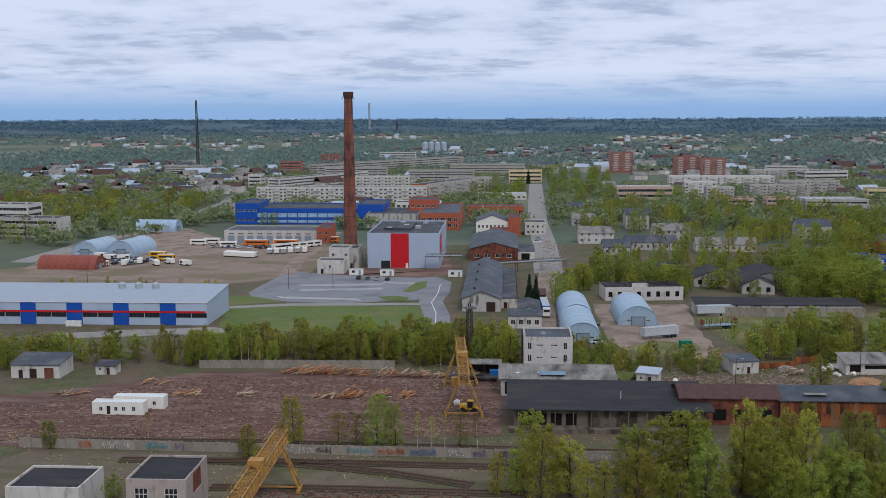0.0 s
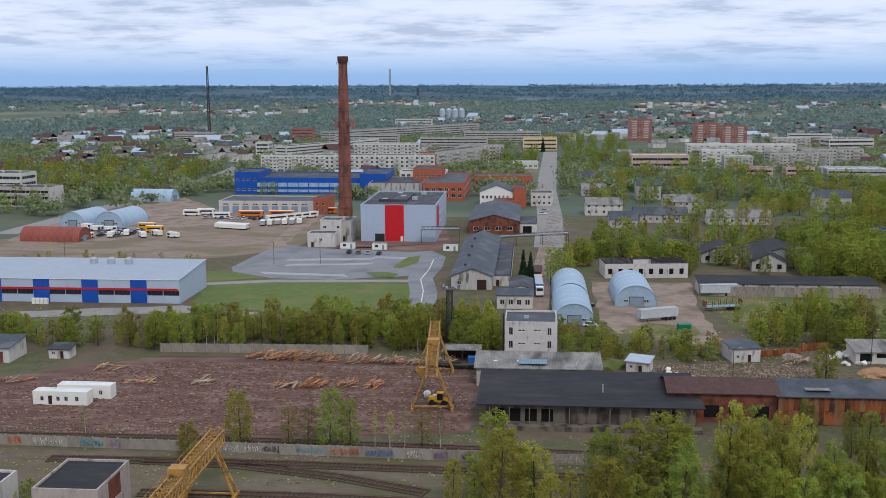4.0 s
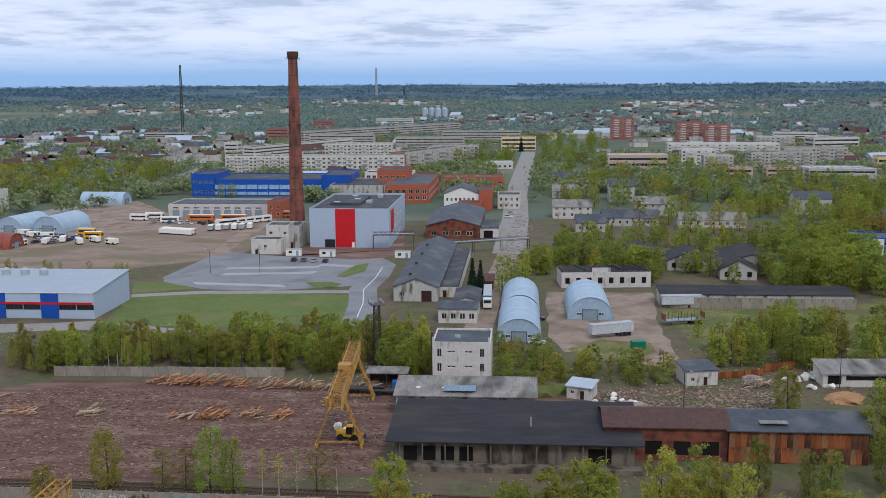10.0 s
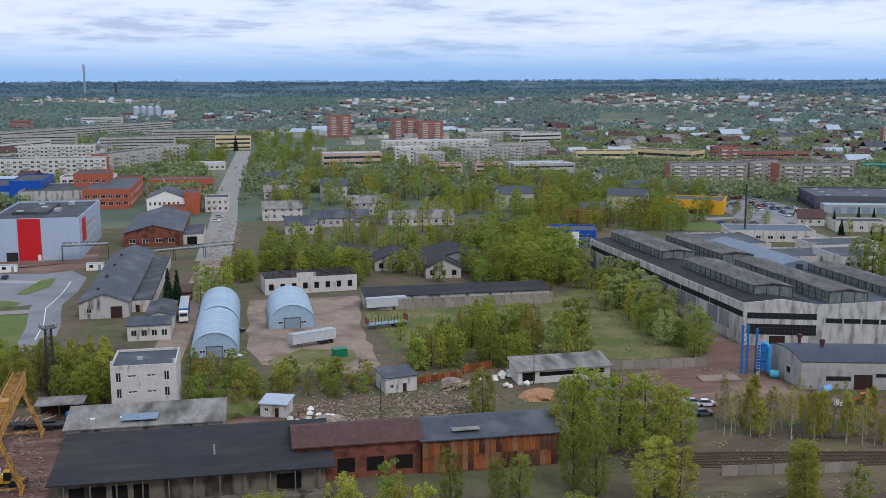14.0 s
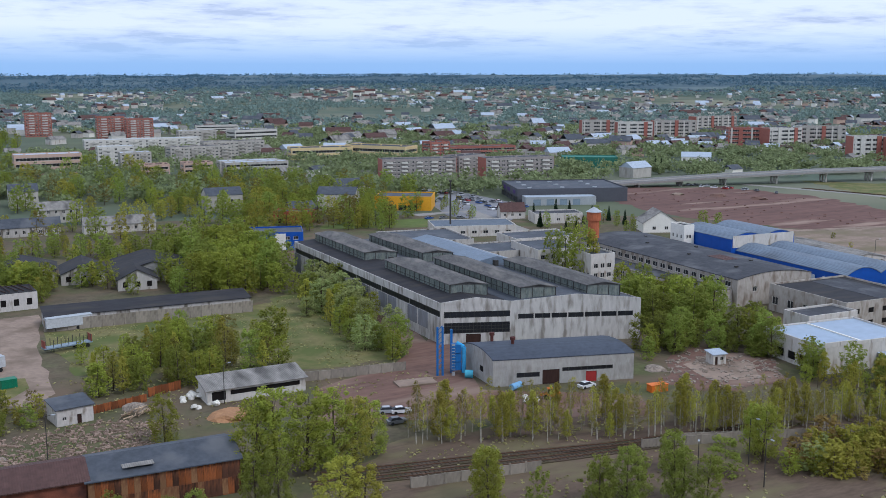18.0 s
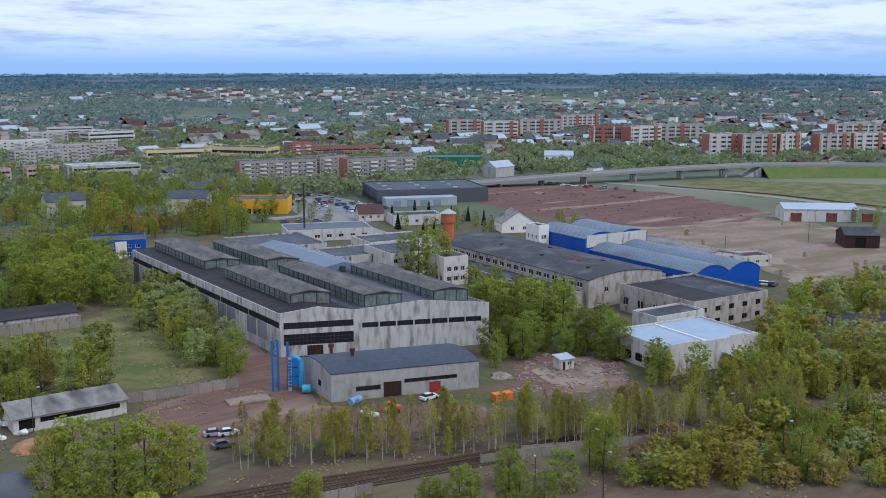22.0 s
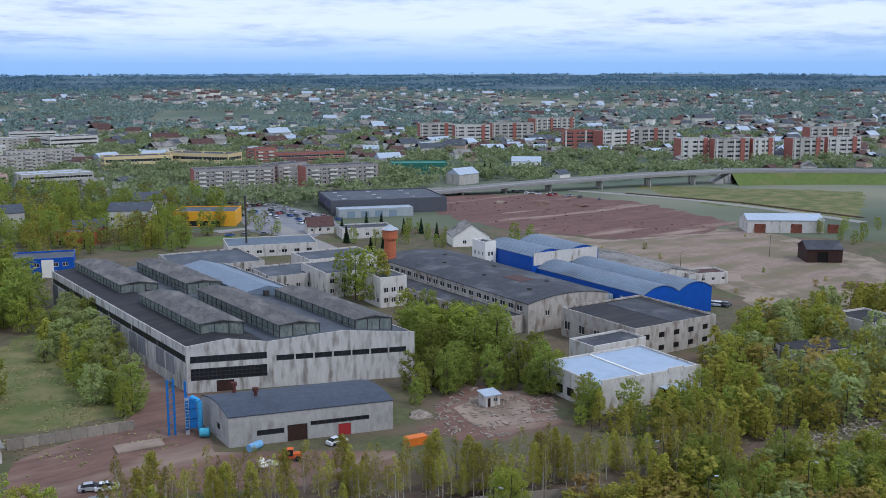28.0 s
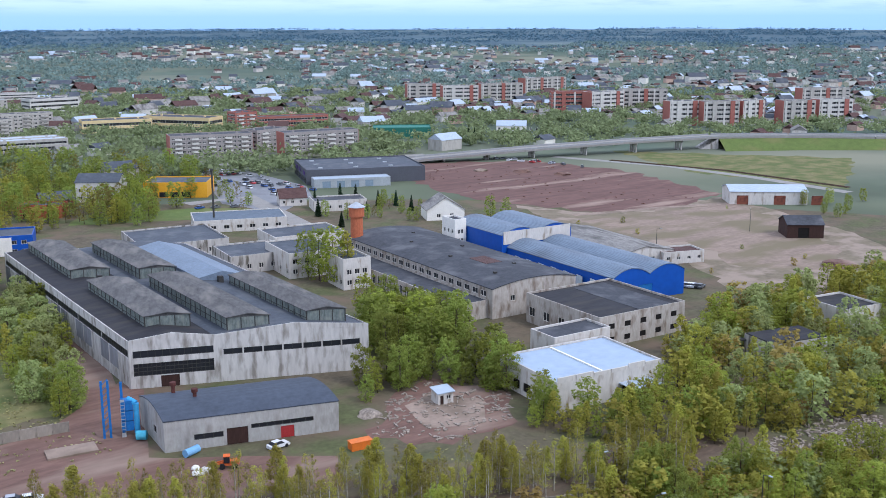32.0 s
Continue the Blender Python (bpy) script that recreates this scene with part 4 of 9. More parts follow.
# ---------------------------------------------------------------- chimney and boiler house
def chimney():
    c = (-54.3, 504.3)
    H, r0, r1 = 80.0, 3.5, 1.95
    e = thing("brick_chimney", c[0], c[1], 0, 0, "tall tapering red-brown brick factory chimney with iron bands", "chimney")
    FOOT.append((c[0] - 4, c[1] - 4, 0, 8, 8))
    for i in range(16):
        a, b = i / 16, (i + 1) / 16
        bm = bmesh.new()
        tube(bm, (0, 0, H * a), (0, 0, H * b), r0 + (r1 - r0) * a, r0 + (r1 - r0) * b, 28, i in (0, 15))
        part("shaft_section", bm, CHIMNEY, e)
        if 0 < i:
            bm = bmesh.new()
            r = r0 + (r1 - r0) * a
            tube(bm, (0, 0, H * a - 0.12), (0, 0, H * a + 0.12), r + 0.06, r + 0.06, 28)
            part("iron_band", bm, STEEL, e)
    for z, w in ((48.0, 0.25), (56.0, 0.2)):
        r = r0 + (r1 - r0) * z / H
        bm = bmesh.new()
        tube(bm, (0, 0, z), (0, 0, z + 0.9), r + w, r + w, 28)
        part("corbel_ring", bm, CHIMNEY, e)
    bm = bmesh.new()
    tube(bm, (0, 0, H - 3), (0, 0, H - 1.5), r1 + 0.12, r1 + 0.55, 28)
    tube(bm, (0, 0, H - 1.5), (0, 0, H + 0.3), r1 + 0.55, r1 + 0.55, 28)
    part("crown", bm, mat("sooty_brick", (0.091, 0.038, 0.026), var=0.3), e)
    bm = bmesh.new()
    for i in range(14):
        a = i * math.pi / 7
        bar(bm, (math.cos(a) * (r1 + 1.0), math.sin(a) * (r1 + 1.0), H - 3.4), (math.cos(a) * (r1 + 1.0), math.sin(a) * (r1 + 1.0), H - 2.2), 0.07)
        bar(bm, (math.cos(a) * (r1 + 1.0), math.sin(a) * (r1 + 1.0), H - 2.2), (math.cos(a + math.pi / 7) * (r1 + 1.0), math.sin(a + math.pi / 7) * (r1 + 1.0), H - 2.2), 0.07)
    part("railing", bm, STEEL, e)
    bm = bmesh.new()
    for s in (-0.25, 0.25):
        bar(bm, (s, -r0 - 0.15, 2), (s, -r1 - 0.25, H), 0.07)
    for i in range(70):
        z = 2.5 + i * 1.1
        y = -(r0 + (r1 - r0) * z / H) - 0.2
        bar(bm, (-0.25, y, z), (0.25, y, z), 0.05)
    part("ladder", bm, STEEL, e)


chimney()

A, B = (-43.1, 464.6), (-11.5, 456.1)
e, L = block("boiler_house", A, B, 58, 15.4, CLAD, TAR, "pale grey clad boiler house with a tall red panel", "industrial building",
             {"S": [(L0, L0 + 4.2, 0.0, 3.4, "bars") for L0 in (6.2,)], "E": grid_holes(58, 9, (2.0, 5.8, 9.6), 2.6, 2.0, 16)}, parapet=0.7)
put("red_panel", box_mesh(8.2, 0.14, 15.7, CLADR), e, 14.8, -0.09, 0.2, label="tall glossy red cladding panel")
put("door", box_mesh(1.1, 0.1, 2.2, WHITEP), e, 18.0, -0.2, 0.1, label="white personnel door")
for x in (2.6, 5.2, 20.8, 23.4, 26.0, 28.6):
    put("cladding_joint", box_mesh(0.06, 0.05, 15.2, PALESTEEL), e, x, -0.03, 0.1)
put("side_red_panel", box_mesh(9.0, 0.12, 9.0, CLADR), e, L + 0.08, 11, 5.6, 90, "red cladding on the side wall")
for i, (x, y) in enumerate(((8, 20), (15, 32), (21, 26), (12, 44), (23, 48))):
    put("roof_unit", box_mesh(2.4, 3.2, 1.3, PALESTEEL), e, x, y, 15.35)
put("roof_lantern", box_mesh(13, 30, 1.2, TAR), e, 12, 32, 15.3)

block("pump_house", (-64.0, 448.1), (-52.4, 445.5), 9, 5.6, PLASTER, TAR, "low dirty-white plastered pump house", "building", {"S": [(1.5, 2.6, 0, 2.2, "door"), (5, 6.2, 2.6, 3.8, "win")]})
block("pump_house", near((-60.3, 456.9), (0, 3)), near((-51.2, 457.0), (0, 3)), 11, 9.6, PLASTER, TAR, "two-storey dirty-white plastered pump house", "building", {"S": grid_holes(9.6, 2, (6.2,), 1.4, 1.2), "E": grid_holes(11, 2, (2.0, 6.0), 1.4, 1.4)})
block("ash_house", (-52.0, 463.0), (-48.1, 466.1), 14, 8.8, CONCRETE, TAR, "stained concrete ash house beside the chimney", "building", {"S": [(1.0, 2.2, 0, 2.4, "door")], "E": grid_holes(14, 3, (5.2,), 1.3, 1.3)})

def pipe_bridge(a, b, h, label):
    d = math.hypot(b[0] - a[0], b[1] - a[1])
    e = thing("pipe_bridge", a[0], a[1], 0, math.degrees(math.atan2(b[1] - a[1], b[0] - a[0])), label, "pipe")
    bm = bmesh.new()
    tube(bm, (0, 0, h), (d, 0, h), 0.35, 0.35, 10)
    part("pipe", bm, PALESTEEL, e)
    bm = bmesh.new()
    tube(bm, (0, 0.9, h - 0.1), (d, 0.9, h - 0.1), 0.25, 0.25, 10)
    part("pipe", bm, PALESTEEL, e)
    bm = bmesh.new()
    for s in (-0.6, 1.4):
        bar(bm, (0, s, h - 0.5), (d, s, h - 0.5), 0.16)
        bar(bm, (0, s, h + 0.7), (d, s, h + 0.7), 0.1)
    for i in range(int(d / 2)):
        for s in (-0.6, 1.4):
            bar(bm, (i * 2, s, h - 0.5), (i * 2 + 1, s, h + 0.7), 0.07)
            bar(bm, (i * 2 + 1, s, h + 0.7), (i * 2 + 2, s, h - 0.5), 0.07)
    part("truss", bm, STEEL, e)
    n = max(2, int(d / 9) + 1)
    for i in range(n):
        bm = bmesh.new()
        x = i * d / (n - 1)
        bar(bm, (x, -0.6, 0), (x, -0.6, h - 0.5), 0.2)
        bar(bm, (x, 1.4, 0), (x, 1.4, h - 0.5), 0.2)
        part("support", bm, STEEL, e)


pipe_bridge((-16.5, 457.5), (-0.2, 457.8), 6.5, "pipe bridge of steel trusses on posts")
pipe_bridge((12.7, 446.5), (46.3, 458.5), 4.5, "thin insulated heating pipes crossing the street on posts")

# ---------------------------------------------------------------- logistics warehouse
def warehouse():
    B = (-87.1, 335.5)
    W, D, H = 118.0, 27.0, 7.6
    A = near(B, (-W, 0))
    e, L = block("warehouse", A, B, D, H, CLAD, WAREROOF, "long white clad warehouse with blue panels and a red stripe", "warehouse", {"S": []}, shape="shed", rise=1.8)
    unit = 5.29
    count = int(L / unit)
    for i in range(count):
        x = L - (i + 1) * unit
        if i % 3 == 2:
            put("blue_panel", box_mesh(unit, 0.14, 7.35, CLADB), e, x + unit / 2, -0.1, 0.02, label="blue cladding panel")
        else:
            put("window_band", window_mesh(unit - 0.25, 1.5, 4, 1, STEEL, GLASS), e, x + 0.12, -0.24, 2.6)
            put("wall_panel", box_mesh(unit - 0.1, 0.08, 2.5, CLAD), e, x + unit / 2, -0.06, 0.02)
            put("wall_panel", box_mesh(unit - 0.1, 0.08, 2.6, CLAD), e, x + unit / 2, -0.06, 4.8)
    put("red_stripe", box_mesh(L - 1, 0.12, 0.62, CLADR), e, L / 2, -0.2, 4.15, label="red stripe along the front")
    put("gutter", box_mesh(L, 0.3, 0.25, WHITEP), e, L / 2, -0.2, 7.5)
    for x in (L - 30, L - 24, L - 36):
        bm = bmesh.new()
        tube(bm, (x, 20, 8.6), (x, 20, 10.6), 1.3, 1.3, 14)
        tube(bm, (x, 20, 10.6), (x, 20, 11.2), 1.3, 0.5, 14)
        part("roof_vent", bm, PALESTEEL, e)
    c = near(B, (-46, -3.2))
    k = thing("chiller_unit", c[0], c[1], 0, GRID, "row of white chiller units on the warehouse apron", "air conditioner")
    for i in range(4):
        put("chiller", box_mesh(1.1, 1.2, 1.8, WHITEP), k, i * 1.3, 0, 0.08)
    return e


warehouse()

# ---------------------------------------------------------------- old works along the street
def old_sheds():
    A, B = (-2.2, 358.5), (18.0, 358.9)
    block("old_workshop", A, near(B, (-6.5, 0)), 88, 4.6, CONCRETE, GREYROOF, "long old workshop of pale bricks under grey roofing felt", "workshop",
          {"S": [(8.6, 11.8, 0, 3.4, "gate"), (2.0, 3.4, 1.6, 3.0, "win")], "W": grid_holes(88, 16, (1.6,), 1.6, 1.4, 4)}, shape="gable", rise=2.6, ridge="y", over=0.5)
    C = near(B, (-6.4, 5))
    block("lean_to", C, near(C, (6.0, 0)), 76, 3.4, PLASTER, TAR, "low lean-to with a dark felt roof beside the workshop", "workshop", {"S": [(1, 2.2, 0, 2.2, "door")], "E": grid_holes(76, 12, (1.2,), 1.4, 1.2, 4)}, shape="flat", parapet=0)
    for i in range(4):
        c = near(A, (4.2, 10 + i * 20))
        k = thing("roof_ridge_vent", c[0], c[1], 6.25, GRID, "small dark ridge vent on the workshop roof", "vent", "ridge vents")
        part("housing", box_mesh(0.9, 0.9, 0.9, STEEL), STEEL, k)
    A, B = (4.0, 487.7), (26.5, 483.0)
    block("repair_hall", A, B, 62, 5.6, BRICK, GREYROOF, "broad brick repair hall under a worn grey felt roof", "workshop",
          {"S": grid_holes(22, 4, (1.4,), 2.6, 1.8, 2), "E": grid_holes(62, 9, (1.4,), 2.4, 2.0, 3)}, shape="gable", rise=3.0, ridge="y", over=0.4)
    A = near(B, (0.4, 6))
    block("lean_to", A, near(A, (8, 0)), 30, 4.0, SILICATE, TAR, "dark-roofed lean-to against the repair hall", "workshop", {"S": [(1.5, 5.5, 0, 3.2, "void")]}, shape="flat", parapet=0)
    # white house with hipped attic, and the brick works behind
    A, B = (10.3, 587.4), (32.1, 582.7)
    e, L = block("white_office", A, near(B, (-4, 0)), 26, 8.4, WHITEP, GREYROOF, "white two-storey office house with a grey attic roof", "building",
                 {"S": grid_holes(17, 7, (1.0, 4.8), 1.1, 1.7), "W": grid_holes(26, 8, (1.0, 4.8), 1.1, 1.7)}, shape="gable", rise=3.6, ridge="y")
    C = near(B, (-3.6, 2))
    block("brick_annex", C, near(C, (7, 0)), 22, 10.6, ORANGE, TAR, "orange-red brick annex with a bare end wall", "building", {"E": grid_holes(22, 5, (1.2, 4.6, 8.0), 1.2, 1.5)})
    C = near(B, (6, 10))
    block("gatehouse", C, near(C, (12, 0)), 16, 7.0, PLASTER, TAR, "small pale gatehouse by the street", "building", {"S": grid_holes(12, 4, (1, 4.2), 1.2, 1.5)})
    C = near(A, (4, -16))
    block("brick_annex", near(A, (8, -14)), near(A, (20, -14)), 12, 5.0, ORANGE, TAR, "low orange brick annex beside the repair hall", "building", {"S": grid_holes(12, 3, (1.4,), 1.6, 1.6)})
    A, B = (-23.3, 607.6), (0.4, 592.3)
    block("brick_works", near(A, (0, 12)), near(A, (24, 12)), 70, 10.0, ORANGE, GREYROOF, "red-brick works hall with a grey flat roof", "industrial building",
          {"S": grid_holes(24, 6, (2, 5.6), 2.4, 2.0), "E": grid_holes(70, 14, (1.6, 5.4), 2.8, 2.2, 2)})
    C = near(A, (-10, 50))
    block("brick_works", C, near(C, (18, 0)), 26, 15, ORANGE, TAR, "taller red-brick block of the works", "industrial building", {"S": grid_holes(18, 5, (2, 6, 10.4), 2.0, 1.6)})
    C = near(A, (-34, 24))
    block("works_hall", C, near(C, (32, 0)), 44, 8.4, CONCRETE, TAR, "grey works hall with a dark patched roof", "industrial building", {"S": grid_holes(32, 8, (2,), 2.6, 2.2)})
    C = near(A, (26, 88))
    block("brick_works", C, near(C, (38, 0)), 18, 7.4, ORANGE, GREYROOF, "long low red-brick works wing", "industrial building", {"S": grid_holes(38, 8, (1.6,), 2.4, 3.2)})
    # blue factory with pale window bands
    A, B = (-141.4, 658.9), (-46.4, 653.1)
    e, L = block("blue_factory", near(A, (14, 0)), near(B, (-16, 0)), 42, 9.8, CLADB, TAR, "long bright-blue clad factory with pale window bands", "factory")
    for z, h in ((1.2, 1.6), (4.6, 2.4)):
        for i in range(10):
            put("window_band", window_mesh(L / 10 - 0.6, h, 8, 1, FRAMEW, PALEBLUE), e, 0.3 + i * L / 10, -0.25, z)
    block("blue_factory_tower", A, near(A, (15, 0)), 30, 13.0, CLADB, TAR, "taller blue clad end block of the factory", "factory", {"S": grid_holes(15, 4, (2, 8), 2.2, 1.4)})
    block("blue_factory_tower", near(B, (-16, -3)), B, 40, 12.6, CLADB, TAR, "blue clad end block with a bare east wall", "factory", {"S": grid_holes(16, 3, (2,), 3, 1.6)})
    C = near(B, (4, 34))
    block("white_works", C, near(C, (30, 0)), 16, 11, WHITEP, TAR, "white works building with window rows", "industrial building", {"S": grid_holes(30, 8, (1.4, 4.8, 8.0), 2.4, 1.6)})
    # depot garage with open bays
    A, B = (-128.6, 562.4), (-77.3, 554.0)
    block("bus_garage", A, B, 26, 6.2, SILICATE, GREYROOF, "long low brick bus garage with gates", "garage", {"S": grid_holes(50, 9, (0.02,), 3.6, 3.8, 2, GATEGREY) + grid_holes(50, 9, (4.4,), 3.0, 0.8, 2.3)})
    block("brick_annex", near(B, (0, 2)), near(B, (7, 2)), 22, 8.2, ORANGE, TAR, "orange brick end block of the garage", "garage", {"S": grid_holes(7, 2, (1.4, 4.8), 1.4, 1.6)})


old_sheds()

# ---------------------------------------------------------------- arched hangars
def hangar(A, w, D, H, skin, label, doors=True, ang=GRID, group="arched hangars"):
    e = thing("arched_hangar", A[0], A[1], 0, ang, label, "hangar", group)
    FOOT.append((A[0], A[1], ang, w, D))
    n, m = 18, max(5, int(D / 3.0))

    def arc(i, r=1.0):
        a = math.pi * i / n
        return w / 2 - math.cos(a) * w / 2 * r, H * math.sin(a) ** 0.82 * r

    step = D / m
    bm = bmesh.new()
    for i in range(n):
        (x0, z0), (x1, z1) = arc(i), arc(i + 1)
        (u0, v0), (u1, v1) = arc(i, 0.985), arc(i + 1, 0.985)
        bm.faces.new([bm.verts.new(p) for p in ((x0, 0, z0), (x1, 0, z1), (x1, step - 0.12, z1), (x0, step - 0.12, z0))])
        bm.faces.new([bm.verts.new(p) for p in ((x0, step - 0.12, z0), (x1, step - 0.12, z1), (u1, step, v1), (u0, step, v0))])
        bm.faces.new([bm.verts.new(p) for p in ((u0, 0, v0), (u0, step, v0), (u1, step, v1), (u1, 0, v1))])
        bm.faces.new([bm.verts.new(p) for p in ((u0, 0, v0), (u1, 0, v1), (x1, 0, z1), (x0, 0, z0))])
    me = bpy.data.meshes.new("roof_sheet")
    bm.to_mesh(me)
    bm.free()
    me.materials.append(skin)
    for i in range(m):
        put("roof_sheet", me, e, 0, i * step, 0)
    for y in (0.25, D - 0.25):
        bm = bmesh.new()
        pts = [arc(i, 0.985) for i in range(n + 1)]
        bm.faces.new([bm.verts.new((x, y, z)) for x, z in pts])
        bm.faces.new([bm.verts.new((x, y + (0.1 if y < 1 else -0.1), z)) for x, z in pts][::-1])
        part("end_wall", bm, skin, e)
    if doors:
        put("gate", box_mesh(w * 0.32, 0.12, H * 0.42, GATEGREY), e, w / 2, 0.16, 0.02, label="grey sheet gate")
        for s in (-1, 1):
            put("gate_post", box_mesh(0.14, 0.2, H * 0.44, STEEL), e, w / 2 + s * w * 0.165, 0.14, 0.02)
        put("lintel", box_mesh(w * 0.36, 0.2, 0.16, STEEL), e, w / 2, 0.14, H * 0.42 + 0.04)
        for x in (0.26, 0.74):
            put("window", window_mesh(w * 0.12, H * 0.12, 2, 1, FRAMEW, GLASS), e, w * x - w * 0.06, 0.02, H * 0.2)
    return e


hangar((27.7, 307.5), 11.8, 29, 6.3, HANGAR, "blue-grey corrugated arched hangar with an open gate")
hangar(near((27.7, 307.5), (0.3, 29.6)), 11.6, 27, 6.5, HANGAR, "blue-grey corrugated arched hangar with a rusty patched roof")
hangar((48.8, 332.8), 12.9, 27, 6.6, HANGAR, "blue-grey corrugated arched hangar with a closed gate")
hangar((-194.3, 511.8), 13.8, 23, 7.2, HANGAR, "grey arched depot hangar with a dark gate", ang=-12)
hangar((-176.4, 510.2), 15.0, 24, 7.6, HANGAR, "grey arched depot hangar beside parked vans", ang=-12)
k = (-161.9, 461.3)
hangar(near(near(k, (-1, 0), 86), (0, 4), 82), 11, 28, 6.0, RED, "rust-red arched hangar with a white end wall", ang=82)
k = (-165.1, 614.6)
hangar(near(k, (0, 4), 84), 13, 25, 6.8, HANGAR, "pale blue-grey arched hangar on the depot yard", ang=84)

# ---------------------------------------------------------------- signal tower, sheds and huts by the railway
def signal_tower():
    A, B = (12.2, 263.9), (24.9, 264.2)
    L, s = 12.6, {}
    holes = []
    for z in (4.6, 7.9):
        holes += [(1.0, 2.0, z, z + 1.9, "win"), (10.3, 11.3, z, z + 1.9, "win")]
        holes += [(3.2 + i * 2.9, 5.0 + i * 2.9, z + 0.9, z + 1.4, "win") for i in (0, 1.3)]
    holes.append((5.6, 9.0, 0.0, 3.2, "void"))
    e, L = block("signal_tower", A, B, 13, 10.8, SILICATE, GREYROOF, "three-storey white brick railway building with an open gate", "building", {"S": holes, "E": grid_holes(13, 3, (1.4, 4.6, 7.9), 1.1, 1.6), "W": grid_holes(13, 2, (4.6, 7.9), 1.1, 1.6)}, parapet=0.45)
    put("gate_leaf", box_mesh(1.5, 0.1, 3.2, ORANGE), e, 4.7, -0.1, 0.02, label="open rusty red gate leaf")
    put("gate_leaf", box_mesh(1.5, 0.1, 3.2, PALESTEEL), e, 9.9, -0.1, 0.02, label="open grey gate leaf")
    for x in (0.2, 12.3):
        put("corner_post", box_mesh(0.4, 0.5, 1.6, SILICATE), e, x, 0.3, 10.6)
    bm = bmesh.new()
    tube(bm, (-0.4, 4, 0), (-0.4, 4, 12.4), 0.22, 0.22, 8)
    part("flue", bm, STEEL, e)
    put("roof_box", box_mesh(1.2, 0.8, 0.6, PALESTEEL), e, 5.2, 6, 10.75)
    # paint splashed on the plaster beside the gate
    put("graffiti", box_mesh(2.6, 0.03, 2.2, mat("faded_graffiti", (0.412, 0.355, 0.306), var=0.3, scale=1.2, spot=(0.200, 0.320, 0.380), spot_at=0.52, spot_scale=1.6)), e, 2.7, -0.03, 0.5, label="faded spray-painted graffiti")
    e, L = block("platform_shed", (5.2, 247.4), (33.2, 248.2), 9, 4.4, CONCRETE, SLATE, "low loading shed under a pale corrugated roof", "shed", {"S": [(1 + i * 5.4, 4.6 + i * 5.4, 0.4, 3.6, "void") for i in range(5)]}, shape="shed", rise=1.2, over=0.6)
    put("skylight", box_mesh(0.9, 0.8, 0.06, WHITEP), e, 4.2, 3.4, 5.08, label="pale translucent roof panel")
    put("skylight", box_mesh(0.9, 0.8, 0.06, WHITEP), e, 9.6, 3.4, 5.08, label="pale translucent roof panel")
    put("roof_patch", box_mesh(6.6, 7.5, 0.05, mat("bluish_roof_sheets", (0.200, 0.270, 0.330), var=0.2, ribs=0.35)), e, 12.8, 4.6, 5.18, label="bluish replaced roof sheets")
    SOOTWALL = mat("sooty_plaster", (0.175, 0.143, 0.108), var=0.18, scale=0.3, fine=2, spot=(0.054, 0.042, 0.032), spot_at=0.54, spot_soft=0.07, spot_scale=0.5, stretch=(1, 1, 0.4))
    # long freight shed along the track
    A = (6.6, 220.3)
    e, L = block("freight_shed", A, near(A, (42, 0)), 17, 4.8, SOOTWALL, DARKTAR, "long low freight shed under a black felt roof", "shed",
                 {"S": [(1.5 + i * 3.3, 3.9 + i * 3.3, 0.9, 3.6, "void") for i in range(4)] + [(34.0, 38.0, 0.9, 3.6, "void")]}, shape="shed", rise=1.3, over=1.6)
    for i in range(11):
        put("canopy_post", box_mesh(0.2, 0.25, 4.6, SOOTWALL), e, 1.0 + i * 4, -1.2, 0.0)
    put("platform", box_mesh(44, 2.4, 0.9, SOOTWALL), e, 21, -1.9, 0, label="crumbling concrete loading platform")
    bm = bmesh.new()
    tube(bm, (24, 6, 5.2), (24, 6, 7.2), 0.16, 0.16, 8)
    part("vent_pipe", bm, PALESTEEL, e)
    RUSTDARK = mat("dark_rusty_sheet", (0.077, 0.034, 0.020), rough=0.9, var=0.3, scale=0.5, fine=2, spot=(0.206, 0.074, 0.027), spot_at=0.58, spot_scale=1.2, stretch=(1, 1, 0.25), rand=0.4)
    RUSTPALE = mat("pale_rusty_sheet", (0.309, 0.167, 0.077), rough=0.9, var=0.25, scale=0.5, fine=2, spot=(0.134, 0.054, 0.027), spot_at=0.5, spot_scale=1.2, stretch=(1, 1, 0.25), rand=0.3)
    # rusty shed, its cladding sheet by sheet
    A = (44.2, 222.9)
    w2 = 21.5
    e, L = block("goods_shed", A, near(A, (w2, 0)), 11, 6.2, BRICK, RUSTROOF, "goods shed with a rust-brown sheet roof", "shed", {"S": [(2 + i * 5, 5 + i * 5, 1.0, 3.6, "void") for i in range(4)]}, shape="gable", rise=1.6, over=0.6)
    C = near(A, (w2 + 0.1, -0.5))
    e, L = block("sheet_metal_shed", C, near(C, (24, 0)), 12, 6.0, RUST, GREYROOF, "tall shed clad in flaking rusty metal sheets", "shed", {}, shape="gable", rise=1.8, over=0.5)
    rnd = random.Random(3)
    for i in range(24):
        for z, h in ((0.1, 2.9), (2.95, 2.9)):
            put("metal_sheet", box_mesh(0.96, 0.05, h, rnd.choice((RUST, RUST, RUSTDARK, RUSTPALE))), e, 0.5 + i * 1.0, -0.06 - rnd.random() * 0.05, z + rnd.uniform(-0.05, 0.05))
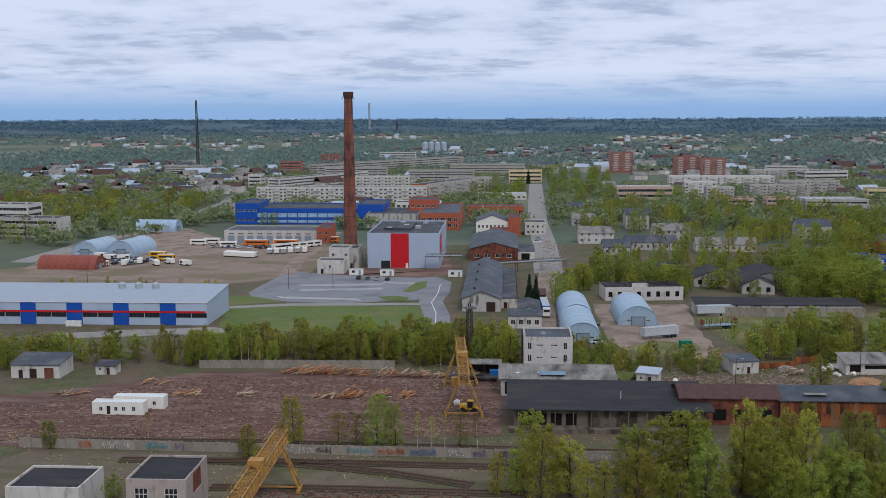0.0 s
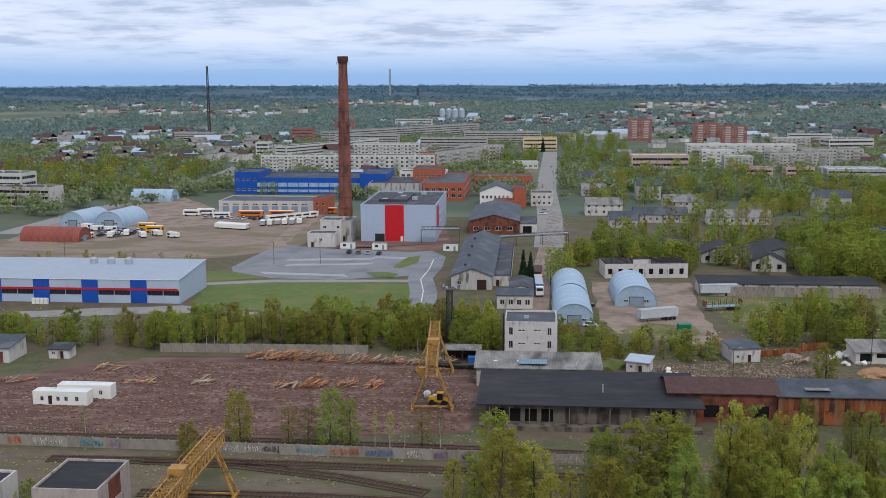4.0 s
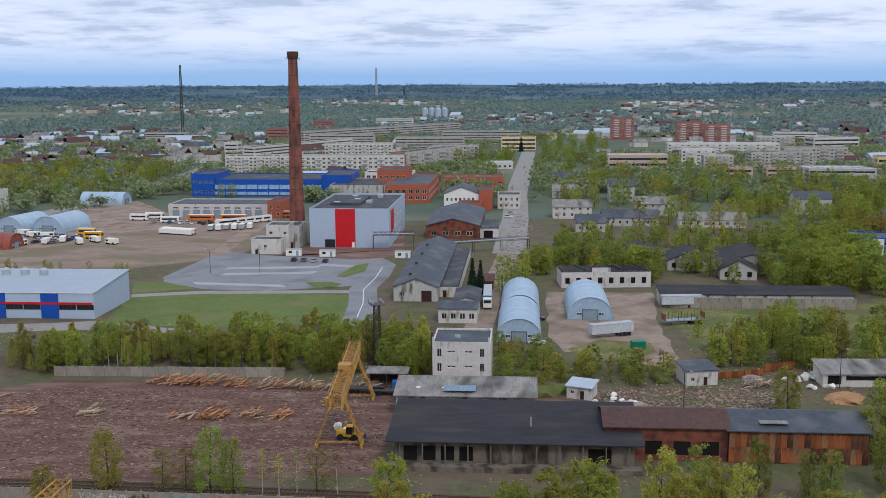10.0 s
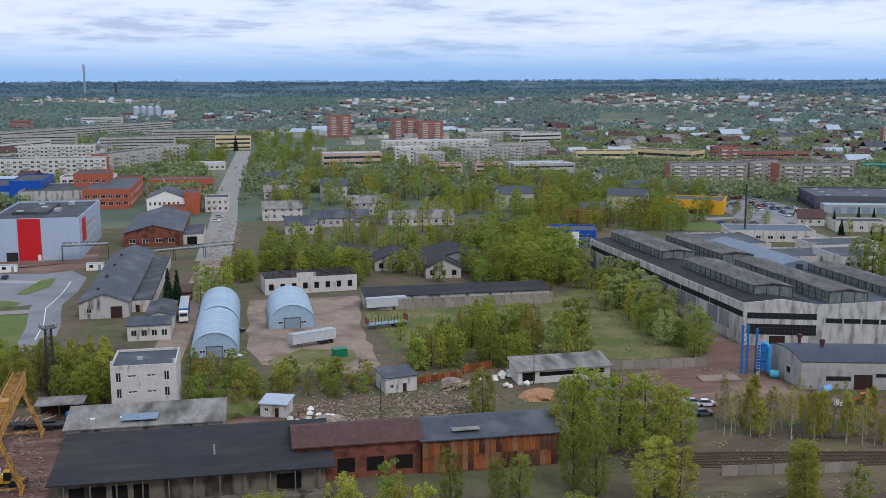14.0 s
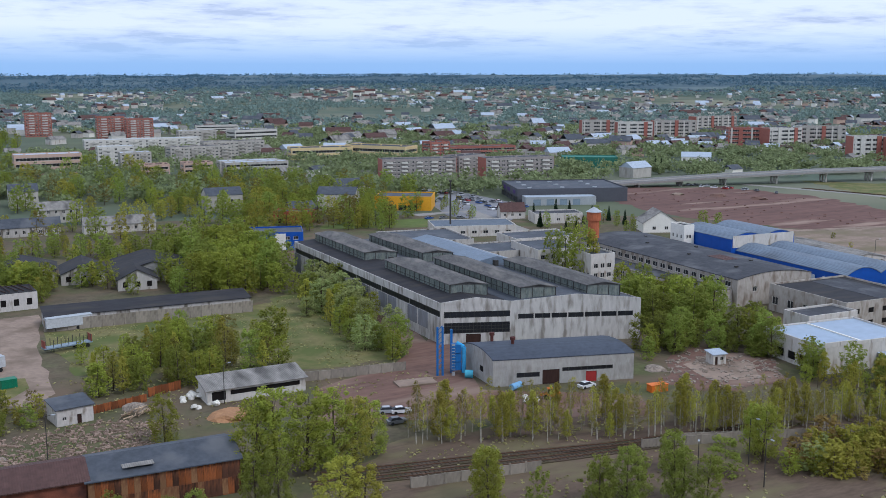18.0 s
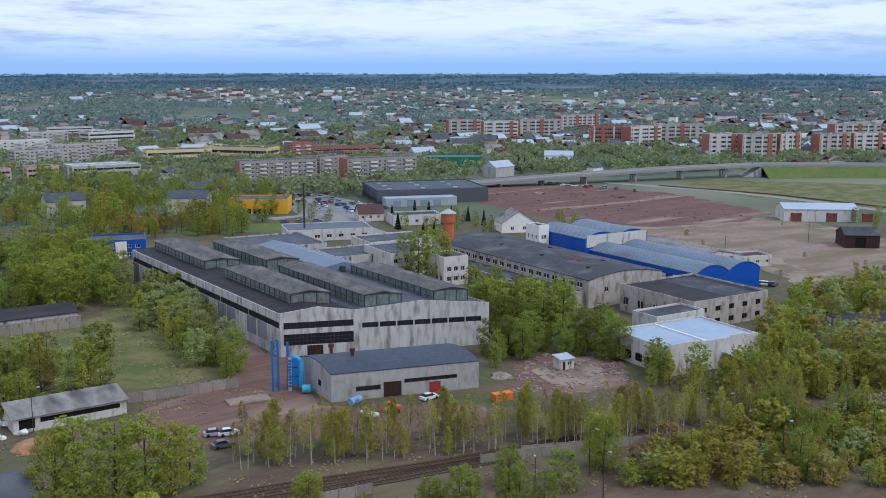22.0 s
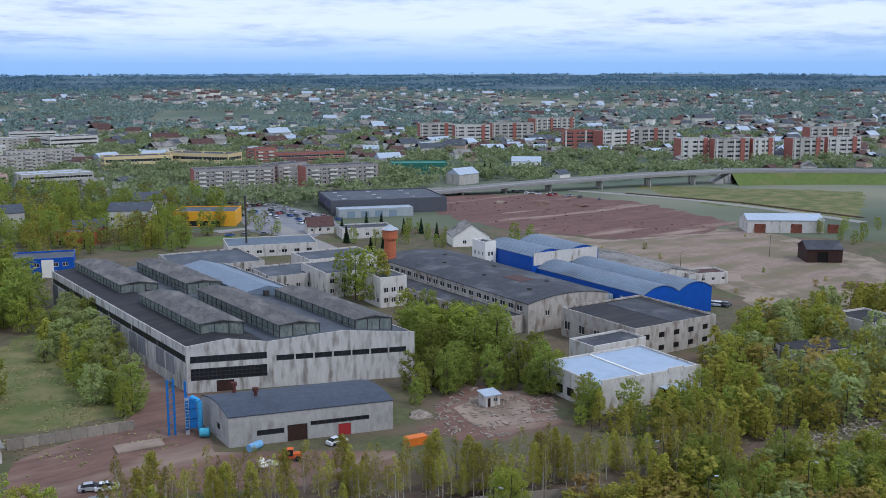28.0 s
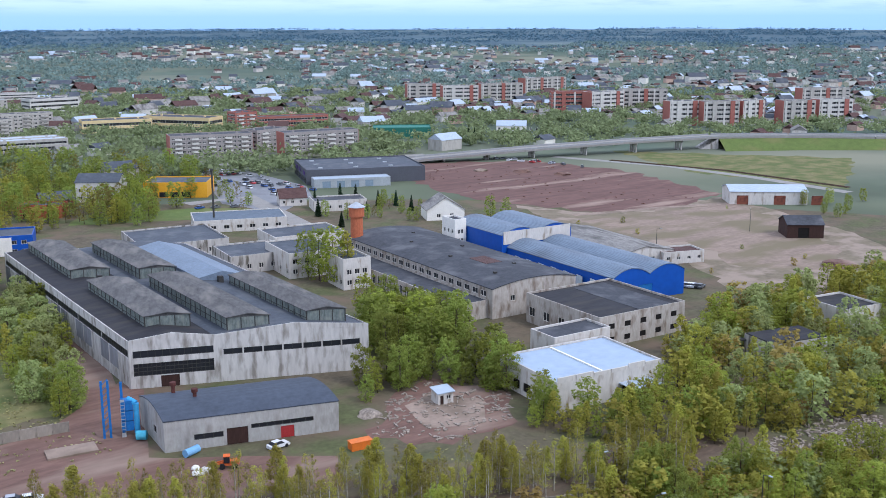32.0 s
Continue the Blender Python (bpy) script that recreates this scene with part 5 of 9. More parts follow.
    for i in range(12):
        put("metal_sheet", box_mesh(0.96, 0.05, 5.8, RUST), e, 24.08 + rnd.random() * 0.04, 0.5 + i, 0.1, 90)
    put("roof_patch", box_mesh(5, 3.4, 0.05, SLATE), e, 8, 2.6, 7.0, label="pale patch of newer roofing")


signal_tower()

def hut(A, w, D, H, wall, roof, label, rise=0.5, ang=GRID, holes=None):
    e, L = block("hut", A, near(A, (w, 0), ang), D, H, wall, roof, label, "shed", holes or {"S": [(w * 0.55, w * 0.55 + 0.9, 0, 1.9, "door"), (w * 0.15, w * 0.15 + 0.8, 1.1, 1.8, "win")]}, shape="shed", rise=rise, ang=ang, over=0.35)
    return e


hut((41.0, 259.3), 5.4, 4.6, 2.7, PLASTER, LIGHTROOF, "small whitish brick hut with a pale slanted roof", ang=-24)
hut((68.4, 267.7), 7.2, 6.5, 3.4, SILICATE, GREYROOF, "grey-white brick hut with a dark roof", ang=8)
hut((-124.0, 267.0), 13.2, 9, 3.6, PLASTER, GREYROOF, "whitewashed shed with a grey roof at the yard edge", rise=1.2, holes={"S": [(2, 3.2, 0, 2.2, "door"), (5, 7, 0, 2.6, "gate"), (9, 11.6, 0, 2.8, BRICK)]})
hut((-102.6, 270.3), 5.4, 4, 2.4, PLASTER, TAR, "little white hut by the yard wall")
block("small_workshop", (12.2, 329.0), (23.1, 329.3), 9, 4.2, PLASTER, GREYROOF, "small pale workshop with a grey felt roof", "workshop", {"S": grid_holes(11, 4, (1.2,), 1.5, 1.7, 0.9)}, shape="gable", rise=1.2, over=0.4)
block("small_workshop", near((12.2, 329.0), (3.5, 12)), near((23.1, 329.3), (0, 12)), 18, 3.8, PLASTER, TAR, "low workshop wing with a patched dark roof", "workshop", {"E": grid_holes(18, 4, (1.2,), 1.4, 1.2)}, shape="gable", rise=1.0, ridge="y", over=0.3)
hut(near((25.2, 376.7), (-3, 0)), 7, 8, 2.6, BRICK, RUSTROOF, "brown brick shed with a rusty roof", rise=0.9)
block("store_shed", (98.2, 266.8), (120.0, 266.6), 7, 3.0, PLASTER, SLATE, "long low white store shed with peeling pale roof", "shed", {"S": [(1, 4, 0.6, 2.6, "void"), (5, 20.5, 1.5, 2.5, "void")]}, shape="shed", rise=1.2, ang=-1, over=0.5)
# yard brick buildings close under the eye
PINKPLASTER = mat("stained_beige_plaster", (0.39, 0.325, 0.28), var=0.12, scale=0.2, fine=2.5, spot=(0.22, 0.18, 0.15), spot_at=0.62, spot_soft=0.07, spot_scale=0.7, stretch=(1, 1, 0.35), bump=0.15)
e, L = block("switch_house", (-62.2, 164.4), (-52.0, 164.4), 12.5, 8.6, PINKPLASTER, DARKTAR, "beige plastered switch house with a black felt roof", "building",
      {"S": grid_holes(10.2, 2, (1.2, 5.2), 2.3, 2.2, 1.4), "E": [(4, 9, 5.0, 9.0, BRICK), (2, 3.2, 0, 2.2, "door")]}, parapet=0.35, cols=3, rows=2)
e, L = block("switch_house", near((-84.0, 168.0), (0, 0)), near((-68.1, 168.0), (-3, 0)), 11, 6.0, PLASTER, DARKTAR, "low beige switch house with a worn roof edge", "building",
      {"S": grid_holes(14, 4, (1.4,), 1.7, 1.8, 1.4), "E": [(4, 5.2, 0, 2.2, "door")]}, parapet=0.4)

# ---------------------------------------------------------------- walls and fences
WALLGREY = mat("mossy_wall_concrete", (0.278, 0.241, 0.194), var=0.15, scale=0.3, fine=2, spot=(0.091, 0.076, 0.057), spot_at=0.57, spot_soft=0.07, spot_scale=0.6, stretch=(1, 1, 0.4), rand=0.15)


def panel_wall(a, b, h, label, material=WALLGREY, w=3.0, name="concrete_wall", group="concrete walls", lean=0.0):
    d = math.hypot(b[0] - a[0], b[1] - a[1])
    e = thing(name, a[0], a[1], 0, math.degrees(math.atan2(b[1] - a[1], b[0] - a[0])), label, "wall", group)
    n = max(1, int(d / w))
    rnd = random.Random(int(d * 10))
    for i in range(n):
        put("panel", box_mesh(w - 0.12, 0.16, h, material), e, (i + 0.5) * w, rnd.uniform(-0.04, 0.04), rnd.uniform(-0.12, 0.0))
        put("post", box_mesh(0.2, 0.26, h + 0.1, material), e, i * w, 0, 0)
    return e, d


panel_wall((78, 348.2), (137, 344.2), 3.3, "long weathered concrete panel wall behind the meadow")
panel_wall((122.5, 272.6), (147.3, 269.2), 2.2, "low grey concrete panel wall by the factory lane")
panel_wall((-76.1, 276.9), (-20.7, 275.2), 2.4, "grey concrete yard wall under the tree row")
panel_wall((169.8, 201.8), (204.5, 186.8), 1.8, "low crumbling concrete wall in the brush")
panel_wall((210.2, 191.7), (256.8, 164.5), 1.8, "low mossy concrete wall along the railway cutting")
panel_wall((115.2, 207.1), (141.7, 202.5), 1.9, "low concrete platform wall beside the tracks")
panel_wall((161.0, 202.6), (187.9, 194.4), 1.9, "low concrete retaining wall beside the tracks")
GW0, GW1 = (-98.2, 208.8), (44.9, 196.3)
e, d = panel_wall(GW0, GW1, 2.1, "long grey concrete wall with colourful graffiti along the tracks", WALLGREY, 2.5)
rnd = random.Random(8)
PAINT = [mat("paint_orange", (0.567, 0.138, 0.027), var=0.4, scale=1.5), mat("paint_turquoise", (0.100, 0.360, 0.400), var=0.4, scale=1.5), mat("paint_blue", (0.100, 0.200, 0.420), var=0.4, scale=1.5),
         mat("paint_black", (0.030, 0.030, 0.035), var=0.4), mat("paint_white", (0.639, 0.611, 0.558), var=0.3), mat("paint_violet", (0.220, 0.130, 0.320), var=0.4)]


def scrawl(e, x, w, h, paint):
    """A run of fat spray-painted strokes with no readable letters."""
    bm = bmesh.new()
    u = x
    while u < x + w:
        s = rnd.uniform(0.35, 0.7)
        z0, z1 = rnd.uniform(0.25, 0.6), h - rnd.uniform(0, 0.5)
        for _ in range(3):
            bar(bm, (u + rnd.uniform(0, s), -0.14, z0), (u + rnd.uniform(0, s), -0.14, z1), 0.17, 0.02)
        zz = rnd.uniform(z0, z1)
        bar(bm, (u, -0.145, zz), (u + s, -0.145, rnd.uniform(z0, z1)), 0.18, 0.02)
        u += s * 0.95
    part("graffiti", bm, paint, e, "spray-painted graffiti strokes")


for u, w, k in ((0.09, 2.6, 0), (0.125, 6.0, 4), (0.19, 4.5, 1), (0.232, 2.0, 5), (0.38, 4.0, 4), (0.415, 3.4, 4), (0.44, 3.0, 3), (0.485, 4.6, 1), (0.53, 5.0, 0), (0.575, 5.2, 2), (0.63, 3.0, 4), (0.665, 2.4, 5), (0.70, 1.6, 3), (0.82, 5, 4)):
    scrawl(e, u * d, w, 1.8, PAINT[k])

# ruin with empty windows
e, L = block("ruined_building", (51.6, 378.2), (80.8, 380.8), 12, 5.2, SILICATE, DARKTAR, "roofless ruin of white brick with empty windows", "ruin",
             {"S": grid_holes(29, 8, (1.4,), 1.5, 2.0, 1.2, "void")}, parapet=0.0, ang=2)
put("gable", box_mesh(6, 0.4, 1.4, SILICATE), e, 13, 0.2, 5.2)
rnd = random.Random(2)
for i in range(16):
    put("broken_rafter", box_mesh(0.25, 9 + rnd.random() * 2, 0.25, DARKWOOD), e, 1.5 + i * 1.8, 6 + rnd.uniform(-0.5, 0.5), 5.25 + rnd.random() * 0.5, rnd.uniform(-14, 14))
block("burnt_shed", (78.5, 350.5), (135, 346.5), 9, 3.6, CONCRETE, DARKTAR, "long collapsed shed with a charred black roof", "ruin", {}, shape="shed", rise=1.0)
for x, y, L_, D_, lab in ((70.8, 422.9, 22, 16, "black-roofed derelict timber store"), (92.4, 409.6, 14, 18, "derelict dark barn with a pale ridge"), (108.6, 404.3, 24, 26, "broad low derelict shed under black felt"), (106.7, 391.9, 12, 12, "small derelict grey-roofed house")):
    block("derelict_shed", (x, y), (x + L_, y - 1), D_, 3.6, CONCRETE, DARKTAR, lab, "shed", {"S": grid_holes(L_, 3, (1.0,), 1.6, 1.8, 1.5, "void")}, shape="gable", rise=3.0, ridge="y", ang=-8, over=0.5)

# ---------------------------------------------------------------- factory hall
HALLWALL = mat("streaked_hall_concrete", (0.505, 0.478, 0.44), var=0.12, scale=0.12, fine=1.8, spot=(0.235, 0.210, 0.178), spot_at=0.57, spot_soft=0.1, spot_scale=0.7, stretch=(1, 1, 0.25), bump=0.2)


def factory_hall():
    A = (164.5, 285.3)
    L, D, H, SK = 52.5, 110, 10.4, 20.4
    B = near(A, (L, 0), -22)
    bays = 17
    W = []
    for i in range(6):
        W.append((0.9 + i * 18.1, 18.9 + i * 18.1, 7.0, 8.6, "strip"))
    for i in range(4):
        W.append((8 + i * 6.45, 9.8 + i * 6.45, 0.6, 2.2, "win"))
    S = [(0.8, 17.9, 6.9, 8.5, "strip"), (0.8, 17.9, 2.8, 5.6, "bars")] + [(6.4, 10.4, 0, 2.6, "gate")]
    S += [(20.0 + i * 4.4, 24.1 + i * 4.4, 6.2, 7.5, "strip") for i in range(7)]
    e, L = block("factory_hall", A, B, D, H, HALLWALL, TAR, "huge stained concrete factory hall with roof lanterns", "factory", {"S": S, "W": W, "E": []}, ang=-22, skew=SK, parapet=0.35)
    k = radians(SK)
    M = Matrix(((1, -math.sin(k), 0, 0), (0, math.cos(k), 0, 0), (0, 0, 1, 0), (0, 0, 0, 1)))

    def slanted(name, x0, y0, z0, x1, y1, z1, material, label="", peak=0.0, child=e):
        bm = bmesh.new()
        if peak:
            pts = [(x0, z0), (x1, z0), (x1, z1), ((x0 + x1) / 2, z1 + peak), (x0, z1)]
            a = [bm.verts.new((x, y0, z)) for x, z in pts]
            b = [bm.verts.new((x, y1, z)) for x, z in pts]
            bm.faces.new(a)
            bm.faces.new(b[::-1])
            for i in range(5):
                bm.faces.new((a[i], b[i], b[(i + 1) % 5], a[(i + 1) % 5]))
            bmesh.ops.recalc_face_normals(bm, faces=bm.faces)
        else:
            cuboid(bm, x0, y0, z0, x1, y1, z1)
        bmesh.ops.transform(bm, matrix=M, verts=bm.verts)
        return part(name, bm, material, child, label)

    # low gables over the two naves
    for x0, x1, p in ((0, 18.5, 1.3), (18.5, 52.5, 1.5)):
        slanted("gable_roof", x0 + 0.05, 0.06, H - 0.1, x1 - 0.05, D - 0.1, H + 0.12, DARKTAR if x0 == 0 else GREYROOF, "felt roof of one nave", peak=p)
        bm = bmesh.new()
        pts = [(x0, H), (x1, H), (x1, H + 0.5), ((x0 + x1) / 2, H + p + 0.45), (x0, H + 0.5)]
        f = [bm.verts.new((x, -0.04, z)) for x, z in pts]
        g2 = [bm.verts.new((x, 0.3, z)) for x, z in pts]
        bm.faces.new(f)
        bm.faces.new(g2[::-1])
        for i in range(5):
            bm.faces.new((f[i], g2[i], g2[(i + 1) % 5], f[(i + 1) % 5]))
        bmesh.ops.transform(bm, matrix=M, verts=bm.verts)
        part("gable", bm, HALLWALL, e)
    # glazed roof lanterns
    glaz = mat("grimy_lantern_glass", (0.150, 0.172, 0.155), rough=0.5, var=0.35, scale=0.8, fine=3, spot=(0.227, 0.236, 0.198), spot_at=0.6, spot_scale=0.8, stretch=(1, 1, 0.4))
    for x0, x1, y0, y1 in ((6.6, 16.4, 9, 50), (6.2, 16.0, 64, 107), (22.2, 31.4, 3, 52), (22.8, 32.0, 61, 102), (40.4, 49.2, 4, 46)):
        ln = slanted("roof_lantern", x0, y0, H + 0.2, x1, y1, H + 3.3, glaz, "glazed roof lantern with grimy panes")
        bm = bmesh.new()
        xm = (x0 + x1) / 2
        for s0, s1, za, zb in ((x0 - 0.4, xm, H + 3.35, H + 4.1), (xm, x1 + 0.4, H + 4.1, H + 3.35)):
            q = [bm.verts.new(p) for p in ((s0, y0 - 0.4, za), (s1, y0 - 0.4, zb), (s1, y1 + 0.4, zb), (s0, y1 + 0.4, za))]
            r = [bm.verts.new(p) for p in ((s0, y0 - 0.4, za + 0.15), (s1, y0 - 0.4, zb + 0.15), (s1, y1 + 0.4, zb + 0.15), (s0, y1 + 0.4, za + 0.15))]
            bm.faces.new(q[::-1])
            bm.faces.new(r)
            for i in range(4):
                bm.faces.new((q[i], q[(i + 1) % 4], r[(i + 1) % 4], r[i]))
        f = [bm.verts.new(p) for p in ((x0, y0 - 0.02, H + 3.3), (x1, y0 - 0.02, H + 3.3), (xm, y0 - 0.02, H + 4.15))]
        bm.faces.new(f)
        bmesh.ops.transform(bm, matrix=M, verts=bm.verts)
        part("lantern_roof", bm, LANTERN, ln)
        bm = bmesh.new()
        for i in range(int((y1 - y0) / 3) + 1):
            for x in (x0 - 0.05, x1 + 0.05):
                bar(bm, (x, y0 + i * 3, H + 0.2), (x, y0 + i * 3, H + 3.3), 0.16)
        for i in range(4):
            bar(bm, (x0 + (x1 - x0) * i / 3, y0 - 0.05, H + 0.2), (x0 + (x1 - x0) * i / 3, y0 - 0.05, H + 3.3), 0.16)
        for x in (x0 - 0.05, x1 + 0.05):
            bar(bm, (x, y0, H + 1.7), (x, y1, H + 1.7), 0.12)
        bmesh.ops.transform(bm, matrix=M, verts=bm.verts)
        part("mullions", bm, STEEL, ln)
    slanted("blue_grey_roof", 34, 50, H + 0.4, 46.5, 97, H + 2.2, mat("blue_grey_roofing", (0.170, 0.210, 0.260), rough=0.6, var=0.15), "newer blue-grey metal roof section", peak=1.6)
    # concrete piers and stained panels along the long wall
    for i in range(18):
        y = 0.25 + i * 6.42
        bm = bmesh.new()
        cuboid(bm, -0.14, y, 0, 0.02, y + 0.5, 6.9)
        bmesh.ops.transform(bm, matrix=M, verts=bm.verts)
        part("pier", bm, HALLWALL, e)
    for i in range(17):
        bm = bmesh.new()
        y = 0.95 + i * 6.42
        cuboid(bm, -0.1, y, 2.6 if i < 13 else 0.6, 0.0, y + 5.6, 6.9)
        bmesh.ops.transform(bm, matrix=M, verts=bm.verts)
        part("wall_panel", bm, mat("grey_sheet_panel", (0.200, 0.200, 0.215), rough=0.8, var=0.2, scale=0.3, fine=2, rand=0.3, spot=(0.154, 0.148, 0.135), spot_at=0.6, spot_scale=0.5, stretch=(1, 1, 0.3)) if i % 3 else HALLWALL, e)
    for x, y in ((11, 57), (27, 57), (38, 47)):
        slanted("roof_vent", x, y, H + 1, x + 1.2, y + 1.2, H + 3.0, STEEL)


factory_hall()

def boiler_annex():
    A, B = (157.0, 248.2), (188.4, 238.2)
    holes = [(5.4, 10.8, 1.8, 2.9, "strip"), (11.4, 15.4, 0, 3.3, "gate"), (16.0, 28.0, 2.7, 3.6, "strip"), (21.6, 24.2, 0, 2.4, mat("dull_red_gate", (0.33, 0.030, 0.028), rough=0.6, var=0.15, scale=0.5))]
    e, L = block("annex_workshop", A, B, 16, 6.0, mat("grey_block_wall", (0.371, 0.355, 0.324), var=0.14, scale=0.2, fine=2.5, spot=(0.247, 0.227, 0.198), spot_at=0.64, spot_scale=0.4, stretch=(1, 1, 0.4)), mat("blue_grey_felt", (0.052, 0.062, 0.082), rough=0.6, var=0.18, scale=0.15, fine=1.2), "grey block workshop with a shallow curved roof and red gate", "workshop",
                 {"S": holes, "W": [(9, 11, 2, 3.4, "void")]}, shape="barrel", rise=1.3, ridge="x", ang=-17.7, skew=12, over=0.1)
    for x, y in ((8.6, 8), (5.0, 13)):
        bm = bmesh.new()
        tube(bm, (x - 2, y, 6.3), (x - 2, y, 8.4), 0.38, 0.38, 12)
        tube(bm, (x - 2, y, 8.4), (x - 2, y, 9.1), 0.62, 0.62, 12)
        part("roof_flue", bm, mat("rusty_flue", (0.091, 0.030, 0.023), var=0.3), e)
    # blue dust collector beside it
    c = (153.4, 260.4)
    k = thing("dust_collector", c[0], c[1], 0, -18, "tall bright-blue steel dust collector with pipes", "machine")
    FOOT.append((c[0] - 4, c[1] - 4, 0, 10, 8))
    for x in (-3.2, -2.0):
        put("column", box_mesh(0.45, 0.45, 11.5, BLUEP), k, x, 0.5, 0)
    bm = bmesh.new()
    for i in range(9):
        bar(bm, (-3.2, 0.5, 1 + i * 1.2), (-2.0, 0.5, 2.2 + i * 1.2), 0.12)
    part("bracing", bm, BLUEP, k)
    put("column", box_mesh(0.5, 0.5, 10.4, BLUEP), k, 0.4, 2.2, 0)
    for i in range(3):
        put("filter_box", box_mesh(2.2, 2.2, 1.9, BLUEP), k, 1.2, 1.0, 1.2 + i * 2.05)
    bm = bmesh.new()
    tube(bm, (2.9, 0, 0.6), (2.9, 0, 6.6), 0.55, 0.55, 12)
    tube(bm, (2.9, 0, 6.6), (1.4, 1, 7.4), 0.55, 0.5, 12)
    part("duct", bm, mat("light_blue_paint", (0.060, 0.300, 0.550), var=0.15), k)
    bm = bmesh.new()
    tube(bm, (2.6, -2.4, 1.0), (4.4, -2.9, 1.0), 0.9, 0.9, 14)
    part("fan_drum", bm, mat("turquoise_paint", (0.100, 0.420, 0.550), var=0.15), k)
    bm = bmesh.new()
    ladder_holes = [(0.06, 0.74, 0.9 + i * 0.7, 1.5 + i * 0.7) for i in range(9)]
    facade(bm, 0.8, 7.6, ladder_holes, pose(0, -0.2, 0), depth=0.08)
    bmesh.ops.remove_doubles(bm, verts=bm.verts, dist=0.001)
    part("ladder", bm, PALESTEEL, k)


boiler_annex()

# white-roofed hall
e, L = block("white_roofed_hall", (228.2, 219), (256.4, 215.4), 21, 6.2, PLASTER, mat("white_roof_membrane", (0.330, 0.400, 0.490), rough=0.6, var=0.08, scale=0.1, fine=0.6), "pale brick hall with a bright white membrane roof", "industrial building",
             {"W": [(1 + i * 4, 3.6 + i * 4, 1.0, 3.0, "void") for i in range(5)], "S": [(17, 24, 0, 3.2, "void")], "E": grid_holes(21, 4, (1.6,), 2, 1.6)}, parapet=0.4, ang=-7)
put("roof_seam", box_mesh(0.5, 20, 0.25, WHITEP), e, 13, 10.5, 6.2)
for x in (0, 4.6, 9.2, 13.8, 18.4, 23.0):
    put("parapet_block", box_mesh(4.4, 0.35, 1.2 if int(x) % 2 == 0 else 0.8, PLASTER), e, x + 2.4, 0.1, 6.3)
put("canopy", box_mesh(8, 5, 0.15, LIGHTROOF), e, 20, -2.4, 3.6, label="pale sheet canopy over the gate")
for x in (16.4, 23.6):
    put("canopy_post", box_mesh(0.2, 0.2, 3.6, STEEL), e, x, -4.6, 0)

# works behind it: long two-level hall, low dark-roofed hall, blue halls
e, L = block("old_works_hall", (261.5, 279.6), (290.2, 277.6), 84, 8.2, mat("works_dirty_wall", (0.40, 0.36, 0.31), var=0.16, scale=0.2, fine=2.2, spot=(0.215, 0.170, 0.130), spot_at=0.58, spot_soft=0.09, spot_scale=0.6, stretch=(1, 1, 0.35), bump=0.2), TAR, "long old works hall with clerestory windows", "factory",
             {"W": grid_holes(84, 20, (5.6,), 2.6, 1.6, 3), "S": grid_holes(28, 3, (4.2,), 1.6, 1.6, 6)}, shape="barrel", rise=1.6, ridge="y", ang=-4, over=0.2)
for x, y in ((8, 10), (19, 16), (9, 34), (20, 44), (10, 58), (18, 70)):
    put("roof_vent", box_mesh(0.9, 0.9, 1.0, STEEL), e, x, y, 9.2)
put("roof_patch", box_mesh(5.5, 9, 0.06, RUSTROOF), e, 14.5, 24, 9.98, label="rust-stained patch of the roof")
C = near((261.5, 279.6), (-9.0, 2), -4)
block("old_works_aisle", C, near(C, (8.9, 0), -4), 84, 4.8, mat("works_dirty_wall", (0.40, 0.36, 0.31)), TAR, "lower side aisle with rows of tall windows", "factory", {"W": grid_holes(84, 26, (0.9,), 1.8, 2.9, 1.5), "S": [(2, 3.4, 0, 2.2, "door")]}, ang=-4, parapet=0.2)
C = near((261.5, 279.6), (24, -7), -4)
block("works_lobby", C, near(C, (13, 0), -4), 8, 4.2, PLASTER, TAR, "low pale lobby block of the works", "building", {"S": grid_holes(13, 4, (1.4,), 1.4, 1.4)}, ang=-4)
e, L = block("low_works_hall", (265.6, 244), (294.4, 241.8), 29, 7.4, mat("works_dirty_wall", (0.40, 0.36, 0.31)), DARKTAR, "low concrete works hall with a patched black roof", "factory",
             {"S": grid_holes(29, 5, (1.0, 4.4), 2.0, 1.4, 3, "void"), "E": grid_holes(29, 5, (4.2,), 2.0, 1.4), "W": grid_holes(29, 5, (2.0,), 2.4, 2.4)}, ang=-4, parapet=0.5)
put("roof_patch", box_mesh(11, 26, 0.05, TAR), e, 20, 14.5, 7.4, label="greyer replaced half of the roof")
C = (248, 241)
block("loading_wing", C, near(C, (17, 0), -4), 9, 6.4, PLASTER, TAR, "pale loading wing with a brown roof edge", "building", {"S": []}, ang=-4)
e, L = block("blue_hall", (298.2, 270.8), (323.2, 265), 50, 7.4, CLADB, BLUEROOF, "blue clad arched hall with a blue-grey barrel roof", "factory", {"S": [(9, 14, 0, 4.5, BLUEP)]}, shape="twin", rise=2.2, ridge="y", ang=-9, skew=5, over=0.2)
for i in range(8):
    put("wall_strip", box_mesh(5.4, 0.08, 4.0, mat("pale_strip_panel", (0.500, 0.550, 0.580), var=0.1)), e, -0.1 + math.sin(radians(-5)) * (i * 6 + 3), i * 6 + 3.2, 1.6, 85)
C = near((298.2, 270.8), (-3, 50), -5)
